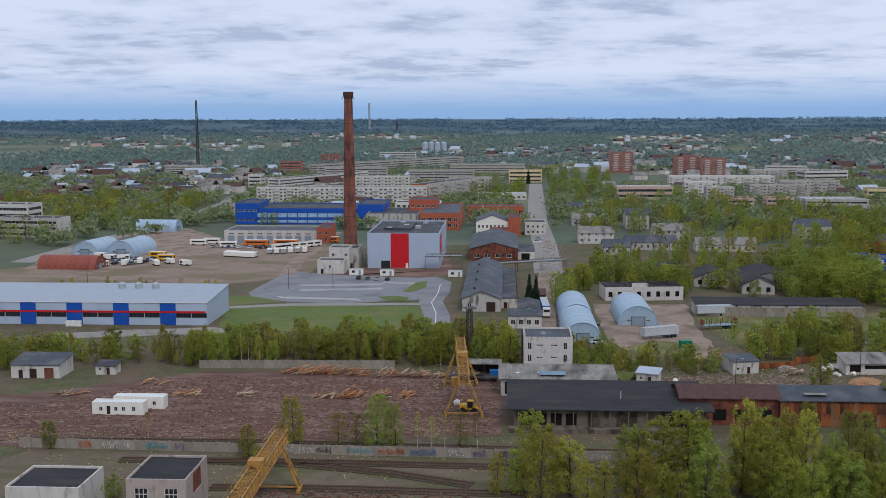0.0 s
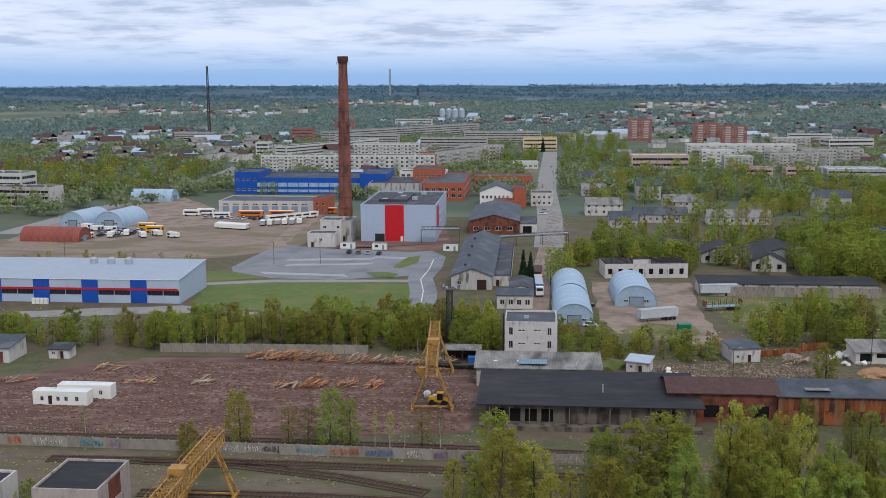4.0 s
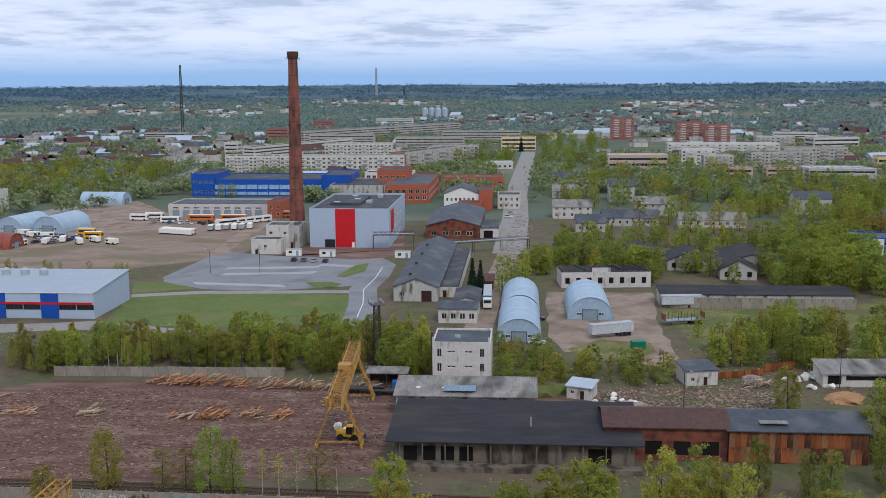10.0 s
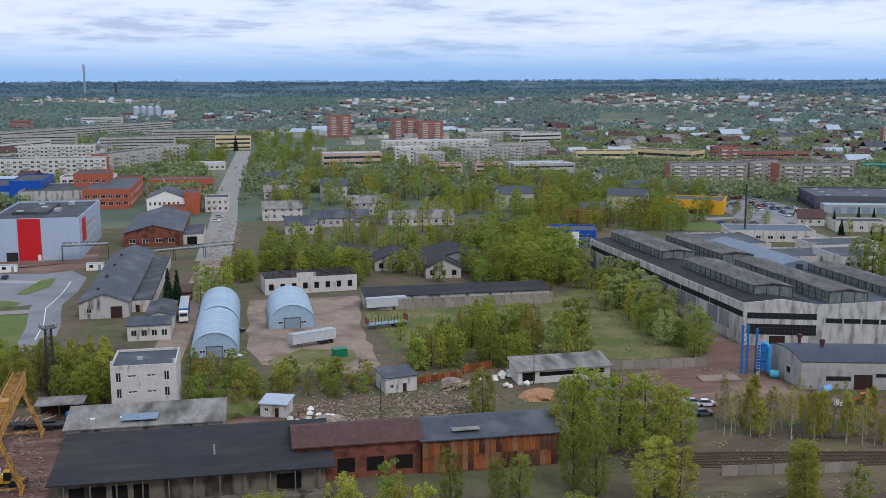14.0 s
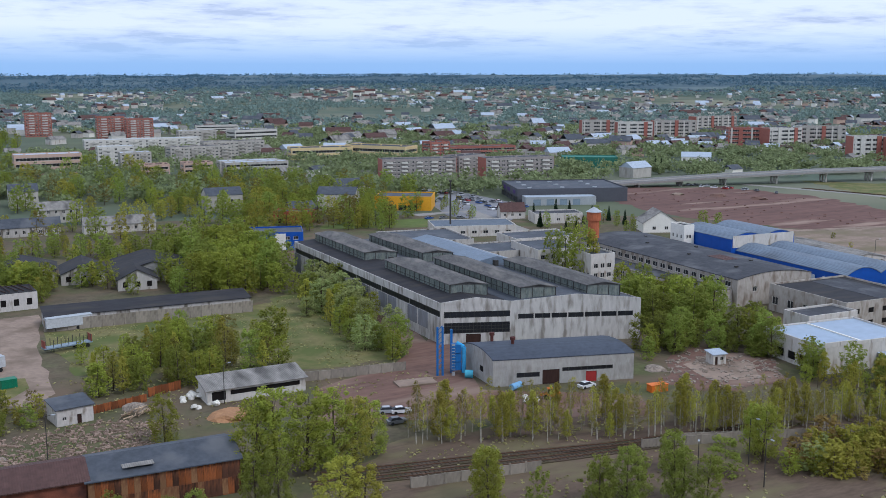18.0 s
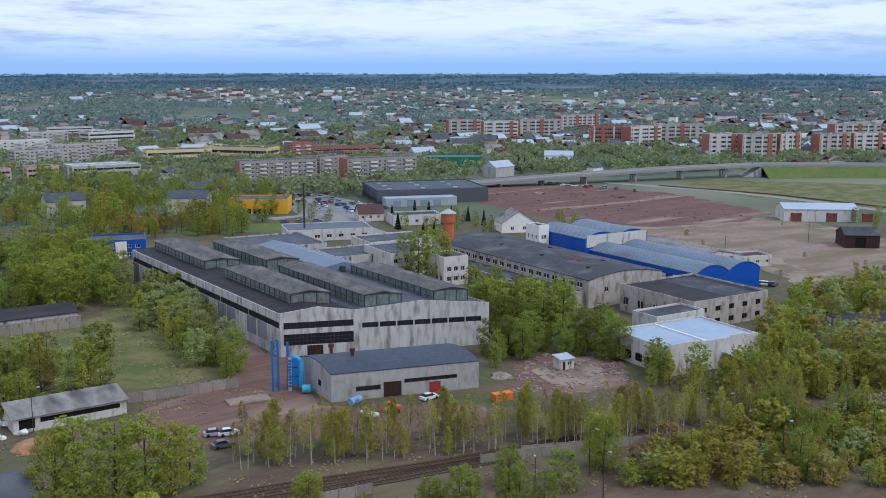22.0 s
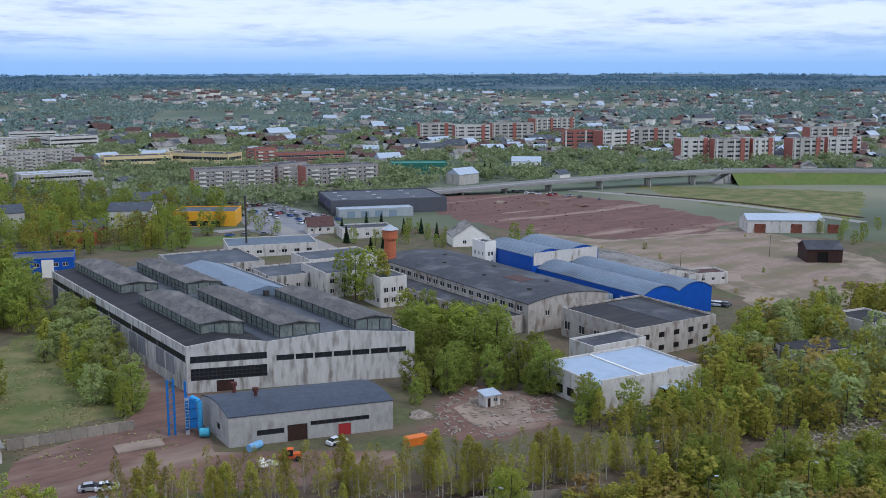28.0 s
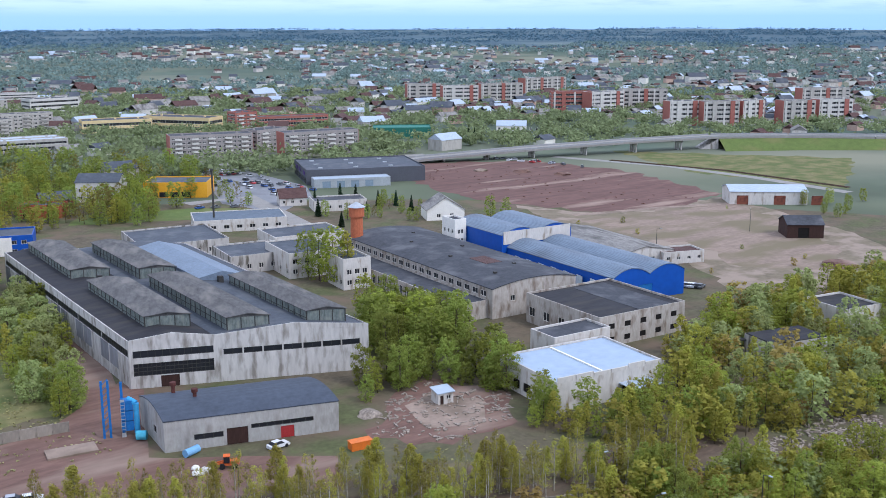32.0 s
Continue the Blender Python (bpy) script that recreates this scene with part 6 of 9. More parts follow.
block("blue_hall", C, near(C, (28, 0), -5), 27, 11.4, CLADB, BLUEROOF, "taller blue clad hall with white gable front", "factory", {}, shape="twin", rise=2.0, ridge="y", ang=-5, over=0.2)
put("white_front", box_mesh(27, 0.2, 4.2, PLASTER), bpy.data.objects["blue_hall.001"] if "blue_hall.001" in bpy.data.objects else e, 14, -0.12, 8.4, label="white upper gable wall")
C = near(C, (-5, 20), -5)
block("stair_block", C, near(C, (4.5, 0), -5), 8, 13.5, WHITEP, TAR, "narrow white stair block beside the blue hall", "building", {"S": grid_holes(4.5, 2, (3, 6, 9), 0.9, 1.4), "W": grid_holes(8, 3, (3, 6, 9), 0.9, 1.4)}, ang=-5)
C = (330, 300)
block("collapsed_shed", C, near(C, (24, 0), -8), 46, 4.0, PLASTER, SLATE, "long shed with a sagging grey-brown roof", "shed", {"S": grid_holes(24, 4, (1.2,), 1.6, 1.4)}, shape="gable", rise=2.2, ridge="y", ang=-8)
block("small_store", (347.0, 295.0), near((347.0, 295.0), (15, 0), -20), 9, 3.6, PLASTER, RUSTROOF, "low whitewashed store with a rust-brown roof", "shed", {"S": grid_holes(15, 4, (1.4,), 1.2, 1.0)}, ang=-20)

# blue office and water tower beyond the hall
e, L = block("blue_office", (167.4, 443), (187, 436), 16, 6.6, CLADB, GREYROOF, "small two-storey blue and white office building", "office", {"S": grid_holes(20, 6, (1.0, 4.0), 1.8, 1.4), "W": grid_holes(16, 5, (1.0, 4.0), 1.8, 1.4)}, ang=-19)
put("white_stair_front", box_mesh(4, 0.2, 6.4, WHITEP), e, 12, -0.12, 0.1, label="white stair front")
c = (269.6, 359.6)
k = thing("water_tower", c[0], c[1], 0, 0, "slim orange brick water tower with a pointed cap", "tower")
bm = bmesh.new()
tube(bm, (0, 0, 0), (0, 0, 15.5), 2.3, 2.0, 16)
part("shaft", bm, mat("tower_brick", (0.412, 0.123, 0.054), var=0.2, scale=0.4, fine=4), k)
bm = bmesh.new()
tube(bm, (0, 0, 15.5), (0, 0, 18.6), 2.6, 2.6, 16)
part("tank_storey", bm, mat("tower_brick", (0.412, 0.123, 0.054)), k)
bm = bmesh.new()
tube(bm, (0, 0, 18.6), (0, 0, 20.2), 3.0, 0.3, 16)
part("cap", bm, PALESTEEL, k)
for C, w, D, h, m, lab in (((240, 352), 16, 22, 7.6, PLASTER, "pale two-storey workshop office with flat roof"), ((228, 368), 20, 20, 5.4, CONCRETE, "low concrete store with a flat dark roof"), ((252, 384), 26, 18, 6.0, PLASTER, "flat-roofed pale plastered workshop"), ((212, 402), 30, 30, 5.0, CONCRETE, "broad low workshop with a grey-blue roof"), ((246, 330), 9, 12, 9.0, PLASTER, "narrow derelict pale brick block")):
    block("workshop_block", C, near(C, (w, 0), -8), D, h, m, GREYROOF, lab, "workshop", {"S": grid_holes(w, max(3, int(w / 4)), (1.4, 4.6) if h > 6.5 else (1.4,), 1.6, 1.6), "W": grid_holes(D, 4, (1.4,), 1.6, 1.6)}, ang=-8)

# ---------------------------------------------------------------- town
def flats(A, B, D, H, wall, label, floors=5, cols=14, end=None, rows=True, ang=None, roof=TAR, group="apartment blocks", name="apartment_block"):
    """An apartment block with its windows floor by floor, balconies and end walls."""
    L = math.hypot(B[0] - A[0], B[1] - A[1])
    if ang is None:
        ang = math.degrees(math.atan2(B[1] - A[1], B[0] - A[0])) + (9 if end else 0)
    fh = (H - 0.8) / floors
    lev = [1.0 + i * fh for i in range(floors)]
    if rows:
        holes = {"S": grid_holes(L, cols, lev, min(2.0, L / cols * 0.62), fh * 0.5, 1.0)}
    else:
        holes = {"S": [(0.8, L - 0.8, z, z + fh * 0.5, "row") for z in lev]}
    nd = max(2, int(D / 4))
    for s in ("E", "W"):
        if not end:
            holes[s] = [(1.2, D - 1.2, z, z + fh * 0.5, "row") for z in lev]
    e, L = block(name, A, B, D, H, wall, roof, label, "apartment building", holes, ang=ang, group=group, cols=2, parapet=0.4)
    if end:
        for x in (-0.08, L + 0.08):
            put("end_wall", box_mesh(0.2, D + 0.1, H + 0.3, end), e, x, D / 2, 0, label="bare brick end wall")
    if rows:
        n = max(2, cols // 3)
        for i in range(n):
            for z in lev[1:]:
                put("balcony", box_mesh(L / n * 0.42, 1.1, 1.05, WHITEPANEL if wall in (REDFLAT, DARKPANEL) else wall), e, (i + 0.5) * L / n, -0.55, z - 0.25)
    if group == "far estate blocks":
        n = max(2, int(L / 13))
        for i in range(n):
            put("stair_bay", box_mesh(3.6, 0.8, H + 0.5, REDFLAT if i % 2 else wall), e, (i + 0.6) * L / n, -0.3, 0, label="projecting stair bay")
            put("pilaster", box_mesh(1.5, 0.5, H, WHITEPANEL), e, (i + 0.15) * L / n, -0.2, 0)
    for i in range(3):
        put("roof_vent", box_mesh(1.4, 1.0, 1.0, wall), e, (i + 0.5) * L / 3, D / 2, H)
    return e


DARKPANEL = mat("weathered_brick_panel", (0.300, 0.270, 0.250), rough=0.9, var=0.14, scale=0.2, fine=2)
WHITEPANEL = mat("white_panel_wall", (0.567, 0.542, 0.486), rough=0.9, var=0.1, scale=0.15, fine=1.5)
REDFLAT = mat("red_brick_flats", (0.33, 0.125, 0.095), rough=0.9, var=0.15, scale=0.2, fine=2)
flats((-108.9, 778.4), (-20.0, 778.2), 13, 15.4, WHITEPANEL, "long white five-storey panel block with balconies", cols=24, end=ORANGE, ang=-2)
flats((-154.0, 805.9), (-113.4, 796.5), 13, 13.4, WHITEPANEL, "white five-storey panel block with orange end wall", cols=14, end=ORANGE, ang=-2)
flats((-95.8, 925.8), (-38.3, 925.3), 13, 15.0, WHITEPANEL, "pale five-storey panel block behind another", cols=18, ang=-2)
flats((-3.0, 883.2), (34.1, 883.0), 14, 15.8, PANEL, "weathered grey five-storey brick block", cols=12, ang=-2)
flats((-21.0, 805.6), (-13.6, 894.8), 13, 15.2, PANEL, "grey five-storey block with a red-brick end", cols=12, end=ORANGE, ang=62)
flats((-42.6, 1038.0), (23.3, 1037.1), 13, 14.0, PANEL, "grey five-storey block far along the street", cols=16, ang=-3, rows=False)
flats((-133.3, 1098.3), (-68.2, 1088.3), 13, 14.0, PANEL, "grey five-storey block behind the white ones", cols=14, ang=-3, rows=False)
flats((-150.7, 901.8), (-157.3, 1039.8), 13, 14.0, WHITEPANEL, "pale five-storey block seen along its length", cols=12, ang=60, rows=False)
flats((-148.3, 1164.6), (-116.3, 1435.8), 13, 14.0, PANEL, "long five-storey block running away along the street", cols=16, ang=52, rows=False)
flats((-195.6, 1196.5), (-183.0, 1217.8), 16, 16.0, REDFLAT, "red-brick five-storey block among trees", cols=6, ang=-4, rows=False)
flats((-176.5, 1438.0), (-155.1, 1452.7), 16, 15.0, REDFLAT, "red-brick block far behind the chimney", cols=6, ang=-4, rows=False)
flats((-102.9, 1569.0), (-48.4, 1566.7), 13, 13.0, WHITEPANEL, "far pale block near the grain silos", cols=10, ang=-3, rows=False)
flats((0.5, 1161.4), (67.4, 1211.8), 13, 14.0, PANEL, "long grey five-storey block by the street end", cols=18, ang=-3, rows=False)
flats((-324.5, 1178.6), (-281.0, 1188.0), 13, 13.0, PANEL, "grey five-storey block beyond the gardens", cols=12, ang=-4, rows=False)
flats((-188.8, 959.4), (-178.8, 966.1), 14, 14.5, WHITEPANEL, "white four-storey block among trees", cols=4, floors=4, ang=-4, rows=False)
flats((-292.2, 627.2), (-259.4, 620.7), 16, 16.0, WHITEPANEL, "white four-storey office block at the avenue", cols=10, floors=4, ang=-10, rows=False)
flats((-267.1, 593.5), (-231.4, 608.8), 14, 11.0, PANEL, "three-storey brick and white building by the avenue", cols=11, floors=3, end=PLASTER, ang=-10, rows=False)
flats((60.0, 1060.7), (93.4, 1060.2), 16, 12.6, CREAM, "orange and cream three-storey public building", cols=11, floors=3, ang=-2, rows=False, name="public_building", group="")
flats((127.0, 800.5), (170.1, 800.4), 16, 13.2, PINK, "pinkish three-storey office with grey-blue roof", cols=13, floors=3, ang=-2, rows=False, roof=LIGHTROOF, name="office_building", group="")
for k, (p, q) in enumerate((((190.2, 1225.0), (215.9, 1218.9)), ((246.3, 1136.9), (272.0, 1130.9)), ((269.5, 1111.9), (294.7, 1106.0)))):
    flats(p, q, 14, 24.5 - 1.5 * k, REDFLAT, "nine-storey red-brick tower block with white balconies", floors=9, cols=8, ang=-4, group="tower blocks", name="tower_block")
flats((196.9, 936.3), (283.1, 973.2), 13, 13.0, WHITEPANEL, "long white-roofed five-storey block", cols=18, ang=-4, roof=LIGHTROOF)
flats((189.0, 842.8), (200.3, 819.5), 12, 14.0, WHITEPANEL, "short pale five-storey block end on", cols=5, ang=-4, roof=LIGHTROOF)
flats((194.0, 791.5), (214.4, 796.7), 12, 13.0, PANEL, "grey five-storey block with balconies", cols=8, ang=-4, roof=LIGHTROOF)
flats((295.4, 1017.1), (329.5, 1009.4), 13, 14.0, PANEL, "grey block with a white roof", cols=8, ang=-4, roof=LIGHTROOF)
flats((272.0, 857.9), (319.9, 865.0), 13, 14.0, PANEL, "weathered grey-pink five-storey block", cols=14, ang=-4)
flats((191.9, 723.3), (209.5, 719.5), 12, 10.0, PINK, "pinkish three-storey house with red-brown roof", cols=7, floors=3, ang=-4, rows=False, roof=RUSTROOF)
flats((219.7, 725.3), (238.2, 721.4), 12, 10.0, PINK, "pinkish three-storey house among trees", cols=7, floors=3, ang=-4, rows=False, roof=RUSTROOF)
flats((246.9, 735.9), (286.7, 744.5), 12, 9.0, PANEL, "grey three-storey block with pale roof", cols=12, floors=3, ang=-6, rows=False, roof=LIGHTROOF)
flats((325.0, 649.3), (369.5, 630.0), 14, 13.4, DARKPANEL, "five-storey panel block with red-brick end and balconies", cols=16, end=REDFLAT)
flats((379.8, 647.3), (405.1, 655.7), 14, 13.4, DARKPANEL, "five-storey grey panel block behind the store", cols=6)
flats((383.8, 620.0), (428.8, 604.8), 14, 14.0, DARKPANEL, "five-storey grey block with a bare orange brick end", cols=14, end=REDFLAT)
flats((423.3, 766.3), (440.8, 766.1), 14, 14.0, REDFLAT, "red-brick five-storey block with white bands", cols=6)
flats((440.8, 766.1), (493.9, 754.2), 13, 10.0, REDFLAT, "long red-brick block with a dark roof", cols=14, floors=3, rows=False)
flats((331.3, 824.1), (379.6, 814.5), 20, 9.0, CREAM, "cream-yellow school wing with flat roofs", cols=12, floors=2, rows=False, name="school_building", group="")
flats((378.3, 827.8), (409.5, 781.8), 20, 10.0, CREAM, "cream-yellow school hall with a blank wall", cols=4, floors=2, rows=False, name="school_building", group="")
flats((244.5, 717.2), (286.3, 712.4), 12, 9.6, PANEL, "grey-white three-storey block with pale roof", cols=12, floors=3, rows=False, roof=LIGHTROOF)
flats((237.3, 824.5), (285.0, 828.0), 13, 13.0, PANEL, "long grey-pink five-storey block", cols=14)
flats((339.5, 1113.7), (381.4, 1105.3), 14, 13.0, WHITEPANEL, "white five-storey block far off", cols=10, rows=False)
flats((353.2, 1029.9), (397.9, 1035.4), 20, 12.0, WHITEPANEL, "white hall building with dark roof", cols=8, floors=3, rows=False)
for (p, q), c, wl_, end_ in ((((683.6, 920.4), (711.6, 901.4)), 8, PANEL, REDFLAT), (((692.1, 873.4), (721.0, 853.6)), 8, WHITEPANEL, REDFLAT), (((743.9, 879.4), (779.6, 855.1)), 10, PANEL, REDFLAT), (((844.9, 927.4), (900.9, 915.4)), 10, PANEL, REDFLAT),
                       (((716.2, 747.1), (745.6, 726.9)), 10, REDFLAT, None), (((735.7, 717.2), (772.2, 708.7)), 8, WHITEPANEL, REDFLAT), (((788.1, 732.3), (822.9, 708.5)), 8, PANEL, None),
                       (((708.3, 606.2), (729.3, 591.7)), 8, WHITEPANEL, REDFLAT), (((725.8, 587.8), (749.9, 571.2)), 8, PANEL, REDFLAT), (((755.1, 573.9), (775.1, 566.5)), 6, WHITEPANEL, REDFLAT), (((780.9, 556.1), (803.0, 540.8)), 8, PANEL, REDFLAT), (((813.5, 546.6), (837.5, 530.1)), 8, WHITEPANEL, REDFLAT), (((925.7, 638.2), (965.2, 611.1)), 8, PANEL, REDFLAT)):
    flats(p, q, 13, 18.5, wl_, "grey and red five-storey block of the far estate", cols=c, end=end_, rows=False, group="far estate blocks")

# store, workshop and low buildings near the roundabout
e, L = block("supermarket", (339.2, 515.5), (395.0, 493.8), 44, 7.0, mat("dark_grey_cladding", (0.085, 0.088, 0.100), var=0.1), GREYROOF, "dark grey flat-roofed store with purple signs", "store", {"W": [(2 + i * 8.4, 8 + i * 8.4, 0.3, 3.0, "strip") for i in range(5)], "S": [(4, 9, 0, 3.4, GATEGREY)]}, ang=-21.3)
for y in (9, 24, 34):
    put("sign_panel", box_mesh(0.15, 6.0, 1.9, mat("purple_sign", (0.075, 0.040, 0.150), var=0.1)), e, -0.1, y, 4.2, label="purple sign panel on the dark front")
for i in range(9):
    put("roof_light", box_mesh(2.2, 1.4, 0.5, PALESTEEL), e, 8 + i % 3 * 18, 8 + i // 3 * 14, 6.95)
block("store_annex", (337.0, 504.5), (372.0, 491.0), 9.5, 4.2, PALESTEEL, LIGHTROOF, "low pale delivery annex against the store", "store", {"S": [(4 + i * 7, 8 + i * 7, 0, 3.2, GATEGREY) for i in range(4)]}, ang=-21.3, parapet=0.2)
block("low_store", (305.0, 449.0), (326.0, 441.0), 13, 4.2, PLASTER, TAR, "low flat-roofed store behind the works", "shed", {"S": grid_holes(22, 5, (1.2,), 1.6, 1.4)}, ang=-20)
block("gable_house", (331.0, 404.5), (345.0, 398.0), 13, 4.2, WHITEP, SLATE, "white gabled house with a grey-green roof", "house", {"S": grid_holes(15, 2, (1.2,), 1.6, 1.5, 4)}, shape="gable", rise=5.0, ridge="y", ang=-25, over=0.4)
block("orange_house", (300.0, 470.0), (311.0, 466.0), 9, 3.6, PLASTER, RUSTROOF, "small house with an orange-brown roof", "house", {"S": grid_holes(11, 3, (1.2,), 1.2, 1.3)}, shape="gable", rise=3.4, ang=-20, over=0.4)
block("flat_shed", (246.0, 437.0), (279.0, 425.0), 20, 4.4, PLASTER, mat("blue_grey_flat_roof", (0.105, 0.130, 0.160), rough=0.7, var=0.18, scale=0.12, fine=1.2), "broad low shed with a blue-grey felt roof", "workshop", {"S": grid_holes(34, 7, (1.2,), 2.2, 1.4)}, ang=-20, parapet=0.3)
block("white_pavilion", (20.0, 840.0), (60.0, 842.0), 11, 5.4, WHITEPANEL, LIGHTROOF, "long low white pavilion beside the park lawn", "building", {"S": grid_holes(40, 10, (1.2,), 2.0, 1.8)}, ang=3, parapet=0.3)
for x, y in ((-46.5, 444.0), (-33.0, 441.5), (-3.5, 437.5)):
    k = thing("office_container", x, y, 0.05, GRID, "white office container before the boiler house", "container", "office containers")
    put("body", box_mesh(6.0, 2.4, 2.5, WHITEP), k, 0, 0, 0.1)
    put("window", box_mesh(1.3, 0.06, 1.0, GLASS), k, -1.2, -1.2, 1.1)
    put("door", box_mesh(0.9, 0.06, 2.0, GATEGREY), k, 1.6, -1.2, 0.2)
    put("roof_edge", box_mesh(6.1, 2.5, 0.12, PALESTEEL), k, 0, 0, 2.6)
block("yellow_pavilion", (261.5, 527.7), (272.7, 501.4), 20, 6.6, YELLOWP, GREYROOF, "bright orange-yellow shop pavilion with a grey roof", "shop", {"S": [(2 + i * 5, 6 + i * 5, 0.2, 2.6, "strip") for i in range(4)]}, ang=-34)
block("town_house", (233.0, 533.8), (251.9, 534.5), 14, 9.0, PLASTER, GREYROOF, "grey-white two-storey house with hipped grey roof", "house", {"S": grid_holes(22, 6, (1.2, 4.6), 1.5, 1.6)}, shape="gable", rise=3.0, ang=-34)
block("brick_shed", (201.6, 509.9), (217.4, 502.6), 10, 5.0, ORANGE, TAR, "low orange-red brick shed", "shed", {"S": [(2, 4.5, 0, 2.6, "gate")]}, ang=-34)
block("white_villa", (553.0, 627.0), (568.0, 613.0), 12, 8.0, WHITEP, LIGHTROOF, "white two-storey villa with a pale roof", "house", {"S": grid_holes(30, 7, (1.2, 5.0), 1.6, 1.8)}, shape="gable", rise=3, ang=-43)
block("green_market_hall", (480.0, 671.5), (519.3, 665.8), 22, 7.0, mat("green_cladding", (0.030, 0.140, 0.100), var=0.12), mat("green_roof", (0.050, 0.180, 0.140), var=0.12), "long green market hall", "store", {"S": []}, ang=-34)
block("far_store", (458.5, 355.2), (470.6, 324.1), 16, 5.6, PLASTER, LIGHTROOF, "long pale store shed with red-brown gates and metal roof", "warehouse", {"S": [(3, 8, 0, 4.0, BRICK), (19, 24, 0, 4.0, BRICK), (35, 40, 0, 4.0, BRICK)]}, shape="gable", rise=2.0, ang=-40)
block("timber_barn", (416.0, 296.4), (417.7, 283.2), 12, 5.0, DARKWOOD, TAR, "dilapidated black timber barn with holed roof", "barn", {"S": [(4, 8, 0, 4, "void")]}, shape="gable", rise=2.4, ang=-40)
block("ruined_building", (288.6, 211.1), (303.9, 205.1), 10, 5.0, CONCRETE, DARKTAR, "roofless concrete ruin overgrown with saplings", "ruin", {"S": grid_holes(24, 6, (1.6,), 1.6, 1.8, 1.5, "void")}, ang=-14, parapet=0)
block("low_depot", (327.2, 217.0), (334.1, 205.7), 14, 5.0, PLASTER, DARKTAR, "low white depot with a black roof", "building", {"S": []}, ang=-10)

# detached houses of the near town
HOUSES = [(64.3, 551.0, 19, 11, 5.6, PLASTER), (70.5, 504.8, 13, 12, 4.0, CONCRETE), (102.0, 621.2, 14, 12, 8.6, PANEL), (106.4, 559.5, 20, 12, 6.0, PANEL), (77.0, 720.9, 18, 10, 4.4, PINK), (84.7, 523.4, 26, 9, 4.0, CONCRETE),
          (119.2, 516.6, 30, 8, 3.6, PLASTER), (186.0, 561.5, 18, 12, 8.0, PANEL), (214.2, 521.1, 14, 9, 4.0, BRICK), (72.2, 641.2, 14, 10, 4.0, CONCRETE), (258.9, 571.0, 17, 12, 8.0, PANEL)]
for i, (x, y, w, D, h, m) in enumerate(HOUSES):
    block("town_house", (x, y), near((x, y), (w, 0)), D, h, m, GREYROOF if i % 3 else SLATE, "old grey-roofed town house among spring trees", "house", {"S": grid_holes(w, max(3, int(w / 3.2)), (1.2, 4.3) if h > 5.4 else (1.2,), 1.2, 1.5)}, shape="gable", rise=3.2, group="town houses")
rnd = random.Random(21)
for i in range(14):
    x, y = -205 - rnd.random() * 170, 760 + rnd.random() * 190
    w = rnd.uniform(9, 15)
    m = rnd.choice((PLASTER, ORANGE, WHITEP, PANEL))
    block("garden_house", (x, y), near((x, y), (w, 0)), 9, rnd.uniform(3.4, 5.5), m, rnd.choice((RUSTROOF, GREYROOF, RUSTROOF, TAR, SLATE)), "detached house with a pitched roof in a garden", "house", {"S": grid_holes(w, 3, (1.2,), 1.3, 1.4)}, shape="gable", rise=3.4, group="garden houses")

# the far town: many small houses, each a thing with walls and roof
FARMESH = []
for w, D, h, m, r in ((12, 9, 5, WHITEP, GREYROOF), (14, 10, 6, PLASTER, RUSTROOF), (18, 12, 7, PANEL, LIGHTROOF), (10, 8, 4.5, PINK, RUSTROOF), (16, 10, 5, PLASTER, SLATE), (12, 9, 6, WHITEPANEL, SLATE)):
    b1, b2 = bmesh.new(), bmesh.new()
    cuboid(b1, -w / 2, -D / 2, 0, w / 2, D / 2, h)
    for s in (-1, 1):
        v = [b2.verts.new(p) for p in ((-w / 2 - 0.4, s * (D / 2 + 0.4), h - 0.2), (w / 2 + 0.4, s * (D / 2 + 0.4), h - 0.2), (w / 2 + 0.4, 0, h + D * 0.3), (-w / 2 - 0.4, 0, h + D * 0.3))]
        b2.faces.new(v)
    for s in (-1, 1):
        b2.faces.new([b2.verts.new(p) for p in ((s * w / 2, -D / 2, h), (s * w / 2, D / 2, h), (s * w / 2, 0, h + D * 0.29))])
    m1, m2 = bpy.data.meshes.new("wall"), bpy.data.meshes.new("roof")
    b1.to_mesh(m1)
    b2.to_mesh(m2)
    b1.free()
    b2.free()
    m1.materials.append(m)
    m2.materials.append(r)
    FARMESH.append((m1, m2, w, D))


def height_at(x, y):
    r = math.hypot(x - 60, y - 60)
    t = max(0.0, (r - 1500) / 3280)
    return 48 * t ** 1.15 + (9 * noise.noise(Vector((x * 0.0011, y * 0.0011, 3))) + 4 * noise.noise(Vector((x * 0.004, y * 0.004, 7)))) * min(1, t * 3)


def far_house(i, x, y, rz):
    m1, m2, w, D = FARMESH[i]
    e = thing("far_house", x, y, height_at(x, y) - 0.3, rz, "distant small town house with a pitched roof", "house", "distant houses")
    part("wall", m1, WHITEP, e)
    part("roof", m2, GREYROOF, e)
    FOOT.append((x - w / 2, y - D / 2, 0, w, D))


for k in range(190):
    a, r = radians(rnd.uniform(-24, 62)), rnd.uniform(640, 1500)
    if a < radians(12) and rnd.random() < 0.62:
        continue
    x, y = 60 + math.sin(a) * r, 60 + math.cos(a) * r
    if free(x, y, 3):
        far_house(rnd.choice((0, 0, 1, 1, 2, 3, 3, 4, 5)), x, y, rnd.uniform(-40, 40))



